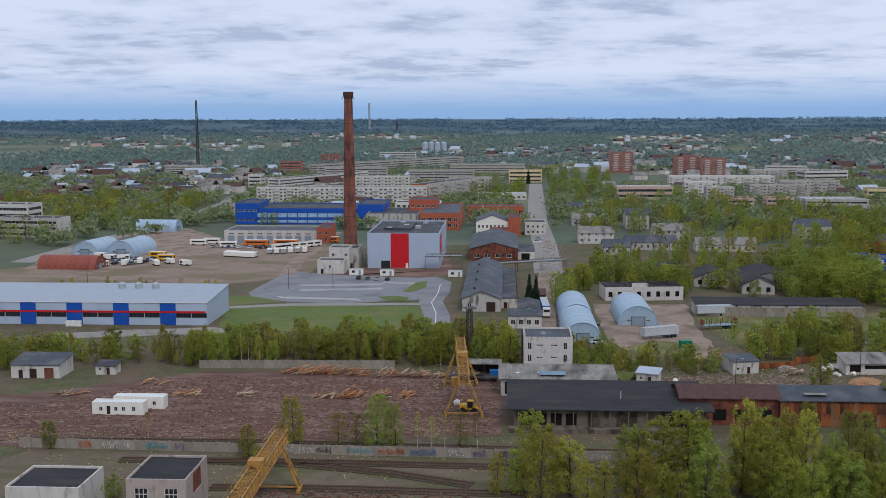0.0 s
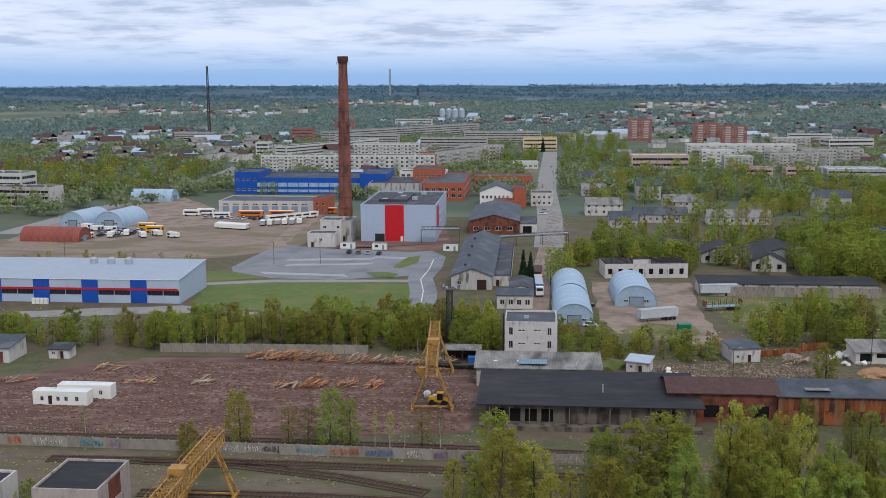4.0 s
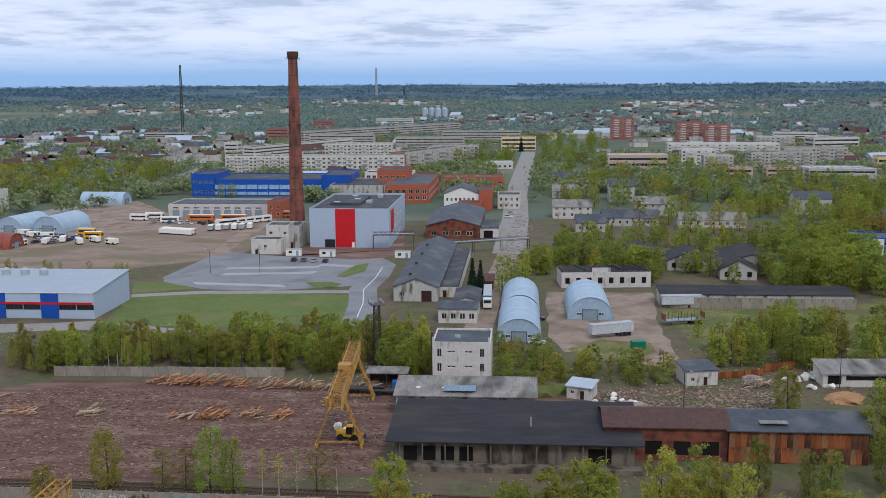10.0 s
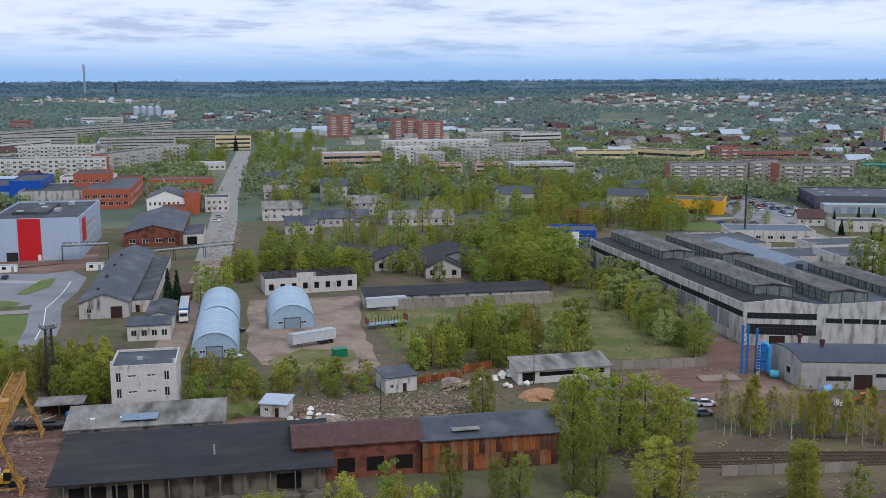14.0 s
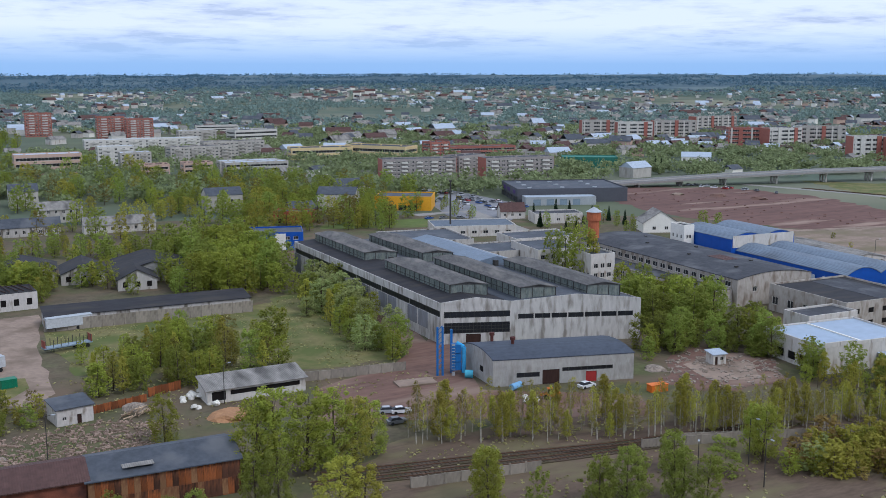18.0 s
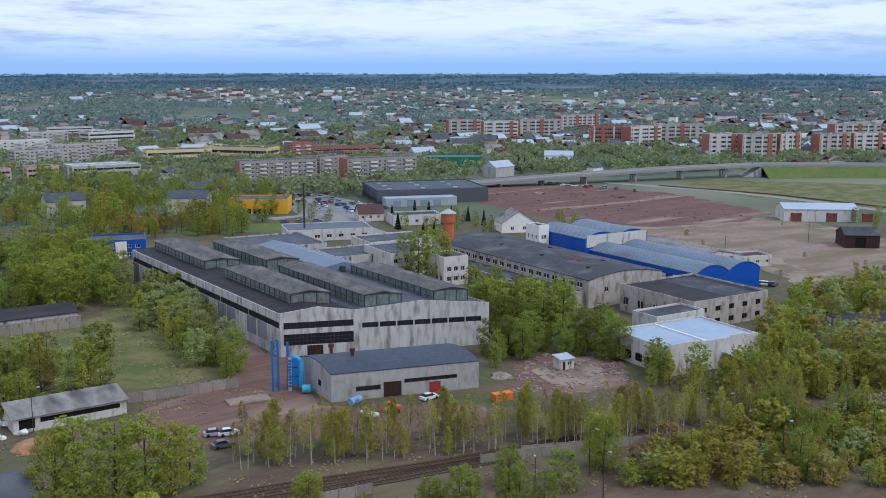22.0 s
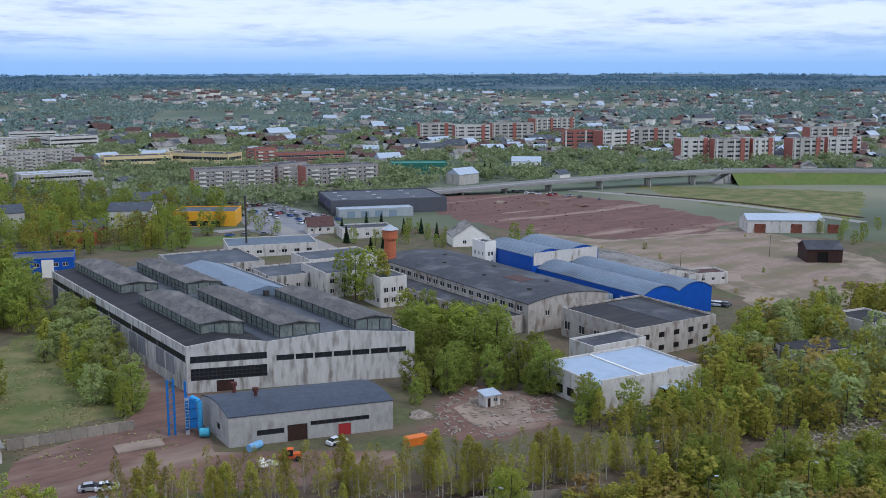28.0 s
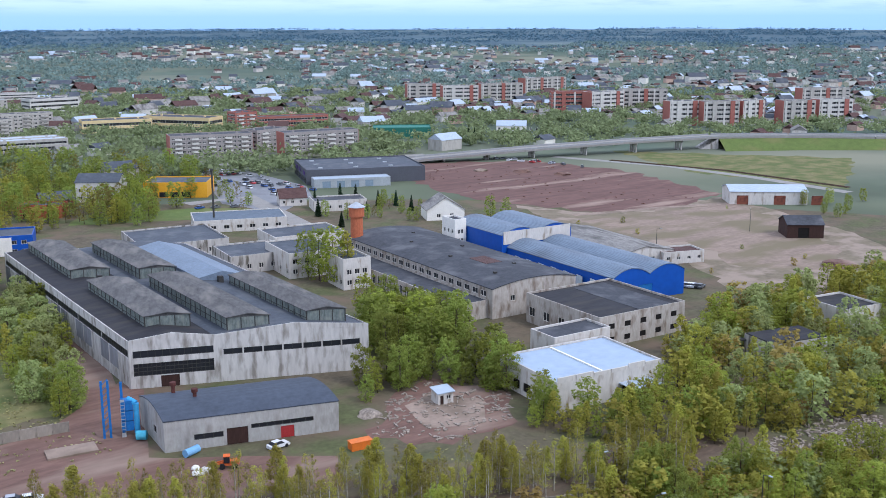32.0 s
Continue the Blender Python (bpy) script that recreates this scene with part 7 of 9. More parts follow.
def far_town(count, r0, r1, seed):
    """The small houses too far off to be told apart, joined by colour."""
    rr = random.Random(seed)
    sets = {}
    done = 0
    while done < count:
        a, r = radians(rr.uniform(-26, 66)), r0 + (r1 - r0) * rr.random() ** 1.2
        x, y = 60 + math.sin(a) * r, 60 + math.cos(a) * r
        thick = noise.noise(Vector((x * 0.0021, y * 0.0021, 21))) + 0.25 * (a > radians(22)) - 0.15 * (a < radians(8))
        if thick < rr.uniform(-0.25, 0.45) or (r < 1900 and not free(x, y, 3)):
            continue
        done += 1
        w, D, h = rr.uniform(8, 15), rr.uniform(7, 10), rr.uniform(3.5, 7)
        if rr.random() < 0.1:
            w, D, h = w * 1.8, D * 1.3, h * 1.4
        M = pose(x, y, height_at(x, y) - 0.3, 0, 0, rr.uniform(-50, 50))
        wk = rr.choice((WHITEP, PLASTER, PLASTER, WHITEPANEL, PANEL, PLASTER, PINK))
        rk = rr.choice((GREYROOF, GREYROOF, SLATE, RUSTROOF, RUSTROOF, LIGHTROOF))
        for m, quads in ((wk, (((-1, -1, 0), (1, -1, 0), (1, -1, 1), (-1, -1, 1)), ((1, -1, 0), (1, 1, 0), (1, 1, 1), (1, -1, 1)), ((-1, 1, 0), (-1, -1, 0), (-1, -1, 1), (-1, 1, 1)), ((1, 1, 0), (-1, 1, 0), (-1, 1, 1), (1, 1, 1)))),
                         (rk, (((-1.05, -1.1, 0.97), (1.05, -1.1, 0.97), (1.05, 0, 1.5), (-1.05, 0, 1.5)), ((1.05, 1.1, 0.97), (-1.05, 1.1, 0.97), (-1.05, 0, 1.5), (1.05, 0, 1.5))))):
            v, f = sets.setdefault(m.name, ([], []))
            for q in quads:
                f.append(tuple(range(len(v), len(v) + 4)))
                v += [tuple(M @ Vector((p[0] * w / 2, p[1] * D / 2, p[2] * h))) for p in q]
    for name, (v, f) in sets.items():
        me = bpy.data.meshes.new("far_town")
        me.from_pydata(v, [], f)
        me.materials.append(bpy.data.materials[name])
        tagged(new("far_town", me), "small houses of the far town among trees", "houses", kind="stuff")


far_town(2300, 900, 2700, 31)

# grain silos and masts
c = (-38.4, 1820.7)
k = thing("grain_silos", c[0], c[1], 0, 0, "cluster of pale metal grain silos far off", "silo")
for i in range(4):
    bm = bmesh.new()
    tube(bm, (i * 11, (i % 2) * 8, 0), (i * 11, (i % 2) * 8, 20), 5, 5, 16)
    tube(bm, (i * 11, (i % 2) * 8, 20), (i * 11, (i % 2) * 8, 23), 5, 0.6, 16)
    part("silo", bm, LIGHTROOF, k)


def lattice_mast(c, H, w0, w1, material, label, name="lattice_mast", bays=14, bar_w=0.14, platform=False):
    e = thing(name, c[0], c[1], 0, 20, label, "mast")
    cor = ((-1, -1), (1, -1), (1, 1), (-1, 1))
    for sx, sy in cor:
        bm = bmesh.new()
        bar(bm, (sx * w0 / 2, sy * w0 / 2, 0), (sx * w1 / 2, sy * w1 / 2, H), bar_w)
        part("leg", bm, material, e)
    bm = bmesh.new()
    for i in range(bays):
        a, b = i / bays, (i + 1) / bays
        wa, wb = (w0 + (w1 - w0) * a) / 2, (w0 + (w1 - w0) * b) / 2
        for (x0, y0), (x1, y1) in zip(cor, cor[1:] + cor[:1]):
            bar(bm, (x0 * wa, y0 * wa, H * a), (x1 * wb, y1 * wb, H * b), bar_w * 0.6)
            bar(bm, (x1 * wa, y1 * wa, H * a), (x0 * wb, y0 * wb, H * b), bar_w * 0.6)
            bar(bm, (x0 * wb, y0 * wb, H * b), (x1 * wb, y1 * wb, H * b), bar_w * 0.6)
    part("bracing", bm, material, e)
    if platform:
        put("platform", box_mesh(w1 + 2.0, w1 + 2.0, 0.12, material), e, 0, 0, H)
        for sx, sy in cor:
            put("floodlight", box_mesh(0.5, 0.4, 0.5, PALESTEEL), e, sx * (w1 / 2 + 0.7), sy * (w1 / 2 + 0.7), H + 0.5)
            put("railing_post", box_mesh(0.06, 0.06, 1.0, material), e, sx * (w1 / 2 + 0.95), sy * (w1 / 2 + 0.95), H + 0.1)
    return e


lattice_mast((-1.5, 285.1), 15.0, 1.7, 1.2, STEEL, "dark steel lattice floodlight mast with a platform", platform=True, bays=11)
c = (-309.7, 1278.6)
lattice_mast(c, 87.6, 3.2, 1.6, STEEL, "tall thin radio mast beyond the trees", name="radio_mast", bays=30, bar_w=0.5)
c = (-245.4, 3417.6)
lattice_mast(c, 108.3, 5, 4, PALESTEEL, "faint radio mast on the horizon", name="radio_mast", bays=16, bar_w=0.9)
c = (-154.9, 3405.2)
lattice_mast(c, 48.6, 5, 4, STEEL, "short far-off radio mast", name="radio_mast", bays=8, bar_w=0.9)
c = (256.4, 441.9)
k = thing("flue_mast", c[0], c[1], 0, 0, "slim black steel flue behind the hall", "chimney")
bm = bmesh.new()
tube(bm, (0, 0, 0), (0, 0, 22.5), 0.42, 0.35, 10)
part("tube", bm, STEEL, k)
bm = bmesh.new()
tube(bm, (0, 0, 22.4), (0, 0, 23.2), 0.6, 0.6, 10)
part("cap", bm, STEEL, k)


def lamp_post(x, y, h, lab="slim grey street lamp on a steel post"):
    e = thing("street_lamp", x, y, 0, RND.uniform(0, 360), lab, "lamp", "street lamps")
    bm = bmesh.new()
    tube(bm, (0, 0, 0), (0, 0, h), 0.11, 0.07, 6)
    bar(bm, (0, 0, h - 0.05), (1.3, 0, h + 0.25), 0.08)
    part("post", bm, STEEL, e)
    put("lamp_head", box_mesh(0.7, 0.3, 0.16, PALESTEEL), e, 1.4, 0, h + 0.18)


for x, y in ((157.3, 183.9), (167.2, 178.5), (172.6, 187.3), (201.9, 169.7), (221.0, 164.5), (63.9, 249.6), (101.6, 266.0), (-70.6, 406.9), (-150.5, 405.5), (-52.9, 407.2), (358.4, 308.3), (415.6, 312.5), (208.9, 185.0)):
    lamp_post(x, y, 8.5)

# ---------------------------------------------------------------- road bridge
def bridge():
    pts = [(398.1, 562.3, 0.4), (440.0, 548.0, 2.9), (491.5, 531.0, 5.4), (559.0, 512.5, 7.0), (621.1, 494.4, 7.6), (664.6, 468.0, 7.4), (703.7, 436.0, 7.0), (775.6, 388.0, 6.5)]
    e = thing("road_bridge", pts[0][0], pts[0][1], 0, 0, "long pale concrete road bridge on piers over the railway", "bridge")
    o = Vector((pts[0][0], pts[0][1], 0))
    for i in range(len(pts) - 1):
        a, b = Vector(pts[i]) - o, Vector(pts[i + 1]) - o
        n = Vector((-(b - a).y, (b - a).x, 0)).normalized()
        bm = bmesh.new()
        q = [a - n * 6, b - n * 6, b + n * 6, a + n * 6]
        lo = [bm.verts.new(v - Vector((0, 0, 1.1))) for v in q]
        hi = [bm.verts.new(v) for v in q]
        bm.faces.new(lo[::-1])
        bm.faces.new(hi)
        for j in range(4):
            bm.faces.new((lo[j], lo[(j + 1) % 4], hi[(j + 1) % 4], hi[j]))
        part("deck", bm, ROADM, e)
        for s in (-5.8, 5.8):
            bm = bmesh.new()
            bar(bm, a + n * s + Vector((0, 0, 0.45)), b + n * s + Vector((0, 0, 0.45)), 0.25, 0.9)
            part("parapet", bm, mat("pale_parapet", (0.30, 0.30, 0.295), var=0.1), e)
        if 0 < i < 4:
            for u in (0.1, 0.6):
                c = a.lerp(b, u)
                bm = bmesh.new()
                bar(bm, c - n * 4 - Vector((0, 0, 1.9)), c + n * 4 - Vector((0, 0, 1.9)), 1.2, 1.4)
                part("pier_cap", bm, CONCRETE, e)
                for s in (-3, 0, 3):
                    p = c + n * s
                    bm = bmesh.new()
                    bar(bm, (p.x, p.y, 0), (p.x, p.y, p.z - 1.4), 0.9)
                    part("pier", bm, CONCRETE, e)
    # beyond the last pier the road runs on a grassed bank with a paved end slope
    axis = [Vector(p) for p in pts[4:]]
    first = (axis[1] - axis[0]).normalized()
    rows = [axis[0] + first * 1.0] + axis[1:]
    v, f = [], []
    for i, c in enumerate(rows):
        d = (rows[min(i + 1, len(rows) - 1)] - rows[max(i - 1, 0)]).normalized()
        n = Vector((-d.y, d.x, 0)).normalized()
        h = c.z - 1.15
        for off, z in ((-6.6 - 2.0 * h, 0.03), (-6.6, h), (6.6, h), (6.6 + 2.0 * h, 0.03)):
            q = c + n * off
            v.append((q.x, q.y, z))
        if i:
            k = (i - 1) * 4
            f += [(k + j, k + 4 + j, k + 5 + j, k + 1 + j) for j in range(3)]
    me = bpy.data.meshes.new("road_embankment")
    me.from_pydata(v, [], f)
    me.materials.append(LAWN)
    tagged(new("road_embankment", me), "grassed embankment carrying the road beyond the bridge", "embankment", kind="structure")
    c, n = rows[0], Vector((-first.y, first.x, 0))
    h = c.z - 1.1
    top, low = [c + n * 6.5, c - n * 6.5], [c - first * 1.7 * h - n * 6.5, c - first * 1.7 * h + n * 6.5]
    me = bpy.data.meshes.new("abutment_slope")
    me.from_pydata([(p.x, p.y, h) for p in top] + [(p.x, p.y, 0.04) for p in low] + [(p.x, p.y, 0.0) for p in top], [], [(0, 1, 2, 3), (0, 3, 4), (1, 5, 2)])
    me.materials.append(CONCRETE)
    tagged(new("abutment_slope", me), "sloping concrete paving under the bridge end", "abutment", kind="structure")


bridge()

# ---------------------------------------------------------------- gantry cranes
def gantry(p0, p1, z, label, feet=4.2):
    """A lattice girder from p0 to p1 at height z on two splayed legs."""
    d = math.hypot(p1[0] - p0[0], p1[1] - p0[1])
    e = thing("gantry_crane", p0[0], p0[1], 0, math.degrees(math.atan2(p1[1] - p0[1], p1[0] - p0[0])), label, "crane", "gantry cranes")
    w, h, n = 2.2, 2.4, int(d / 1.6)
    for y in (-w / 2, w / 2):
        for zz in (z, z + h):
            bm = bmesh.new()
            bar(bm, (0, y, zz), (d, y, zz), 0.26)
            part("chord", bm, YELLOW, e)
    bm = bmesh.new()
    for i in range(n):
        a, b = i * d / n, (i + 1) * d / n
        for y in (-w / 2, w / 2):
            bar(bm, (a, y, z), (b, y, z + h), 0.13)
            bar(bm, (b, y, z + h), (b, y, z), 0.12)
        for zz in (z, z + h):
            bar(bm, (a, -w / 2, zz), (b, w / 2, zz), 0.11)
            bar(bm, (b, -w / 2, zz), (b, w / 2, zz), 0.11)
    part("lattice", bm, YELLOW, e)
    for x in (d * 0.14, d * 0.86):
        for s in (-1, 1):
            bm = bmesh.new()
            bar(bm, (x, s * w / 2, z), (x - 1.0, s * feet, 0.8), 0.34)
            bar(bm, (x + 1.4, s * w / 2, z), (x + 1.0, s * feet, 0.8), 0.34)
            for j in range(6):
                u, v = j / 6, (j + 1) / 6
                bar(bm, Vector((x, s * w / 2, z)).lerp(Vector((x - 1.0, s * feet, 0.8)), u), Vector((x + 1.4, s * w / 2, z)).lerp(Vector((x + 1.0, s * feet, 0.8)), v), 0.1)
            part("leg", bm, YELLOW, e)
            put("bogie", box_mesh(3.4, 0.6, 0.7, YELLOW), e, x, s * feet, 0.15)
        bm = bmesh.new()
        bar(bm, (x, -feet, 0.9), (x, feet, 0.9), 0.25)
        part("tie_beam", bm, YELLOW, e)
    put("trolley", box_mesh(2.2, 2.6, 1.1, YELLOW), e, d * 0.45, 0, z + h + 0.15)
    put("cab", box_mesh(1.6, 1.5, 2.0, YELLOW), e, d * 0.2, w / 2 + 0.9, z - 2.1)
    for y in (-w / 2 - 0.1, w / 2 + 0.1):
        bm = bmesh.new()
        for i in range(n + 1):
            bar(bm, (i * d / n, y, z + h), (i * d / n, y, z + h + 1.0), 0.05)
        bar(bm, (0, y, z + h + 1.0), (d, y, z + h + 1.0), 0.05)
        part("handrail", bm, YELLOW, e)


gantry((-4.3, 224.0), (-4.6, 264.1), 8.8, "weathered yellow lattice gantry crane over the timber yard")
gantry((-41.6, 150.0), (-39.6, 187.6), 7.8, "pale yellow lattice gantry crane beside the tracks")

# ---------------------------------------------------------------- vehicles
def wheel(e, x, y, r=0.34, w=0.24):
    key = ("wheel", round(r, 2), round(w, 2))
    if key not in BOXES:
        bm = bmesh.new()
        tube(bm, (0, -w / 2, r), (0, w / 2, r), r, r, 12)
        me = bpy.data.meshes.new("wheel")
        bm.to_mesh(me)
        bm.free()
        me.materials.append(RUBBER)
        BOXES[key] = me
    put("wheel", BOXES[key], e, x, y, 0)


PAINTS = {n: mat("car_paint_" + n, c, rough=0.3, var=0.05, spec=0.5) for n, c in (("white", (0.68, 0.68, 0.68)), ("silver", (0.36, 0.37, 0.39)), ("black", (0.025, 0.025, 0.03)), ("red", (0.38, 0.03, 0.03)), ("blue", (0.03, 0.08, 0.25)), ("grey", (0.12, 0.125, 0.13)))}


def car(x, y, rz, paint, z=0.06):
    e = thing("car", x, y, z, rz, paint + " parked passenger car", "car", "parked cars")
    e["label"] = paint + " passenger car parked on the ground"
    key = ("car", paint)
    if key not in BOXES:
        bm = bmesh.new()
        prof = [(-2.1, 0.28), (2.1, 0.28), (2.15, 0.62), (1.95, 0.82), (0.95, 0.92), (-1.55, 0.95), (-2.1, 0.85)]
        f = [[bm.verts.new((a, s * 0.86, b)) for a, b in prof] for s in (-1, 1)]
        bm.faces.new(f[0])
        bm.faces.new(f[1][::-1])
        for i in range(7):
            bm.faces.new((f[0][i], f[1][i], f[1][(i + 1) % 7], f[0][(i + 1) % 7]))
        bmesh.ops.recalc_face_normals(bm, faces=bm.faces)
        me = bpy.data.meshes.new("body")
        bm.to_mesh(me)
        bm.free()
        me.materials.append(PAINTS[paint])
        bm = bmesh.new()
        lo = [bm.verts.new(p) for p in ((-1.75, -0.78, 0.93), (0.95, -0.78, 0.92), (0.95, 0.78, 0.92), (-1.75, 0.78, 0.93))]
        hi = [bm.verts.new(p) for p in ((-1.25, -0.62, 1.42), (0.25, -0.62, 1.44), (0.25, 0.62, 1.44), (-1.25, 0.62, 1.42))]
        top = bm.faces.new(hi)
        for i in range(4):
            bm.faces.new((lo[i], lo[(i + 1) % 4], hi[(i + 1) % 4], hi[i]))
        top.material_index = 1
        m2 = bpy.data.meshes.new("cabin")
        bm.to_mesh(m2)
        bm.free()
        m2.materials.append(GLASS)
        m2.materials.append(PAINTS[paint])
        BOXES[key] = (me, m2)
    put("body", BOXES[key][0], e, 0, 0, 0)
    put("cabin", BOXES[key][1], e, 0, 0, 0)
    if y < 420:
        for wx in (-1.3, 1.3):
            for wy in (-0.8, 0.8):
                wheel(e, wx, wy)


def trailer(A, B, h, skin, label, cab=None, low=False):
    L = math.hypot(B[0] - A[0], B[1] - A[1])
    e = thing("truck_trailer" if not cab else "truck", A[0], A[1], 0.06, math.degrees(math.atan2(B[1] - A[1], B[0] - A[0])), label, "truck", "")
    FOOT.append((A[0], A[1], math.degrees(math.atan2(B[1] - A[1], B[0] - A[0])), L, 2.5))
    if not low:
        put("box_body", box_mesh(L, 2.5, h - 1.1, skin), e, L / 2, 1.25, 1.1)
        put("top_rail", box_mesh(L, 2.56, 0.14, PALESTEEL), e, L / 2, 1.25, h - 0.1)
    else:
        put("deck", box_mesh(L, 2.5, 0.3, skin), e, L / 2, 1.25, 1.1)
        for i in range(7):
            for y in (0.05, 2.45):
                put("stake", box_mesh(0.12, 0.12, 1.9, STEEL), e, 0.4 + i * (L - 0.8) / 6, y, 1.4)
        put("headboard", box_mesh(0.15, 2.4, 1.8, RED), e, 0.2, 1.25, 1.4)
        put("headboard", box_mesh(0.15, 2.4, 1.8, RED), e, L - 0.2, 1.25, 1.4)
    put("chassis", box_mesh(L * 0.95, 0.9, 0.3, STEEL), e, L / 2, 1.25, 0.75)
    for x in (L * 0.68, L * 0.79, L * 0.9):
        for y in (0.25, 2.25):
            wheel(e, x, y, 0.5, 0.35)
    if cab:
        put("cab", box_mesh(2.2, 2.45, 2.7, cab), e, -1.3, 1.25, 0.6)
        put("windscreen", box_mesh(0.06, 2.1, 0.9, GLASS), e, -2.42, 1.25, 2.0)
        for y in (0.25, 2.25):
            wheel(e, -1.4, y, 0.5, 0.35)
    else:
        for y in (0.5, 2.0):
            put("landing_leg", box_mesh(0.14, 0.14, 0.9, STEEL), e, L * 0.2, y, 0)


trailer((53.0, 310.0), (64.5, 314.2), 3.6, mat("grey_curtain", (0.460, 0.470, 0.480), var=0.12, scale=0.8), "grey curtain-sided semi-trailer standing on the gravel")
trailer((78.4, 346.7), (90.5, 347.7), 3.7, mat("grey_curtain", (0.460, 0.470, 0.480)), "grey semi-trailer parked beside the concrete wall")
trailer((74.6, 324.6), (86.5, 327.0), 3.0, GATEGREY, "flatbed timber trailer with stakes and red headboards", low=True)
trailer((27.8, 348.1), (28.4, 365.4), 3.8, BLUEP, "blue and white delivery truck beside a hangar", cab=WHITEP)
c = (61.8, 299.1)
k = thing("skip_container", c[0], c[1], 0.07, 8, "dark green steel waste container on dry grass", "container")
put("tub", box_mesh(3.4, 2.2, 1.9, GREENP), k, 1.7, 1.1, 0)
for i in range(5):
    put("rib", box_mesh(0.12, 2.3, 1.9, GREENP), k, 0.2 + i * 0.75, 1.1, 0.02)
put("lip", box_mesh(3.5, 2.3, 0.12, GREENP), k, 1.7, 1.1, 1.9)

rnd = random.Random(31)
COL = ["white", "silver", "black", "red", "blue", "grey", "white", "silver"]
for x, y, p in ((-44.6, 432.0, "black"), (-40.7, 430.8, "grey"), (-36.7, 429.6, "silver"), (-32.2, 428.4, "black")):
    car(x, y, 86, p, 0.1)
for x, y, p in ((129.0, 243.7, "silver"), (131.3, 242.4, "white"), (127.7, 237.1, "grey"), (174.9, 237.8, "white"), (38.1, 305.2, "white"), (44.8, 568.7, "silver"), (42.5, 555.2, "white"), (40.3, 331.9, "black")):
    car(x, y, rnd.uniform(-20, 20), p)
for i in range(58):
    u, v = rnd.randint(0, 7), rnd.randint(0, 7)
    car(333.5 - u * 2.9 + rnd.uniform(-0.3, 0.3) - v * 0.6, 500 + v * 12.0 + rnd.uniform(-0.6, 0.6), 94 + 180 * (i % 2), rnd.choice(COL))
for x, y, a in ((296, 492, 75), (302, 540, 80), (290.5, 462, 84), (309, 568, 72), (283.5, 480, 10), (276, 483, 12), (270, 486, 8)):
    car(x, y, a, rnd.choice(COL))
for i in range(26):
    a, b = (-176.8, 481.8), (-149.3, 499.5)
    car(a[0] + (b[0] - a[0]) * rnd.random(), a[1] + (b[1] - a[1]) * rnd.random() + rnd.uniform(-6, 8), rnd.uniform(60, 120), rnd.choice(COL))
for i in range(16):
    a, b = (-130.3, 542.6), (-84.0, 532.8)
    car(a[0] + (b[0] - a[0]) * i / 16, a[1] + (b[1] - a[1]) * i / 16 + rnd.uniform(-2, 2), rnd.uniform(80, 100), rnd.choice(COL))
for i in range(14):
    a, b = (475.3, 540.6), (492.4, 482.0)
    car(a[0] + (b[0] - a[0]) * i / 14, a[1] + (b[1] - a[1]) * i / 14 + rnd.uniform(-8, 8), rnd.uniform(0, 180), rnd.choice(COL))
for i in range(8):
    a, b = (328.6, 274.2), (333.1, 266.9)
    car(a[0] + (b[0] - a[0]) * i / 8, a[1] + (b[1] - a[1]) * i / 8, 20, rnd.choice(COL))


def bus(x, y, rz, skin, label, L=11.5, van=False):
    h = 2.4 if van else 3.1
    e = thing("van" if van else "bus", x, y, 0.06, rz, label, "van" if van else "bus", "depot vehicles")
    put("body", box_mesh(L, 2.4, h - 0.5, skin), e, 0, 0, 0.5)
    put("roof", box_mesh(L * 0.98, 2.3, 0.12, WHITEP), e, 0, 0, h)
    for s in (-1, 1):
        put("window_band", box_mesh(L * 0.8 if not van else L * 0.25, 0.05, 0.8, GLASS), e, 0 if not van else L * 0.3, s * 1.2, h * 0.52)
    put("windscreen", box_mesh(0.05, 2.1, 1.1, GLASS), e, L / 2, 0, h * 0.45)
    for wx in (-L * 0.33, L * 0.33):
        wheel(e, wx, 0, 0.48, 2.5)


for i in range(5):
    a, b = (-92.0, 530.6), (-74.8, 545.3)
    bus(a[0] + (b[0] - a[0]) * i / 5, a[1] + (b[1] - a[1]) * i / 5, 40, WHITEP, "white coach parked in the depot")
for x, y in ((-108.3, 547.1), (-92.4, 547.3), (-71.9, 560.7)):
    bus(x, y, -4, ORANGEP, "orange coach parked before the garage", 13)
for i in range(7):
    a, b = (-115.5, 507.2), (-99.2, 500.2)
    bus(a[0] + (b[0] - a[0]) * i / 7, a[1] + (b[1] - a[1]) * i / 7, 84, WHITEP, "white delivery van in a row", 6, True)
for x, y in ((-177.1, 502.8), (-170.2, 495.7), (-163.2, 494.0), (-182.8, 490.3)):
    bus(x, y, rnd.uniform(-20, 20), WHITEP, "white delivery van beside the hangars", 6, True)
for x, y in ((-148.5, 501.3), (-141.7, 490.8)):
    bus(x, y, -5, YELLOWP, "yellow truck standing on the depot yard", 8)
for x, y, a in ((-122, 541, 2), (-140, 551, -6), (-134, 556, -4)):
    bus(x, y, a, WHITEP, "white box truck parked on the depot yard", 9)
for i in range(6):
    bus(-166 + i * 7.1 + i % 2 * 2, 472 + (i * 5) % 11, 70 + i * 17, WHITEP, "white delivery van parked beside the red hangar", 5.5, True)
for i in range(6):
    bus(-96 + i * 3.4, 515 + i * 1.1, 96, WHITEP if i % 2 else PALESTEEL, "pale delivery van in the depot row", 5.5, True)
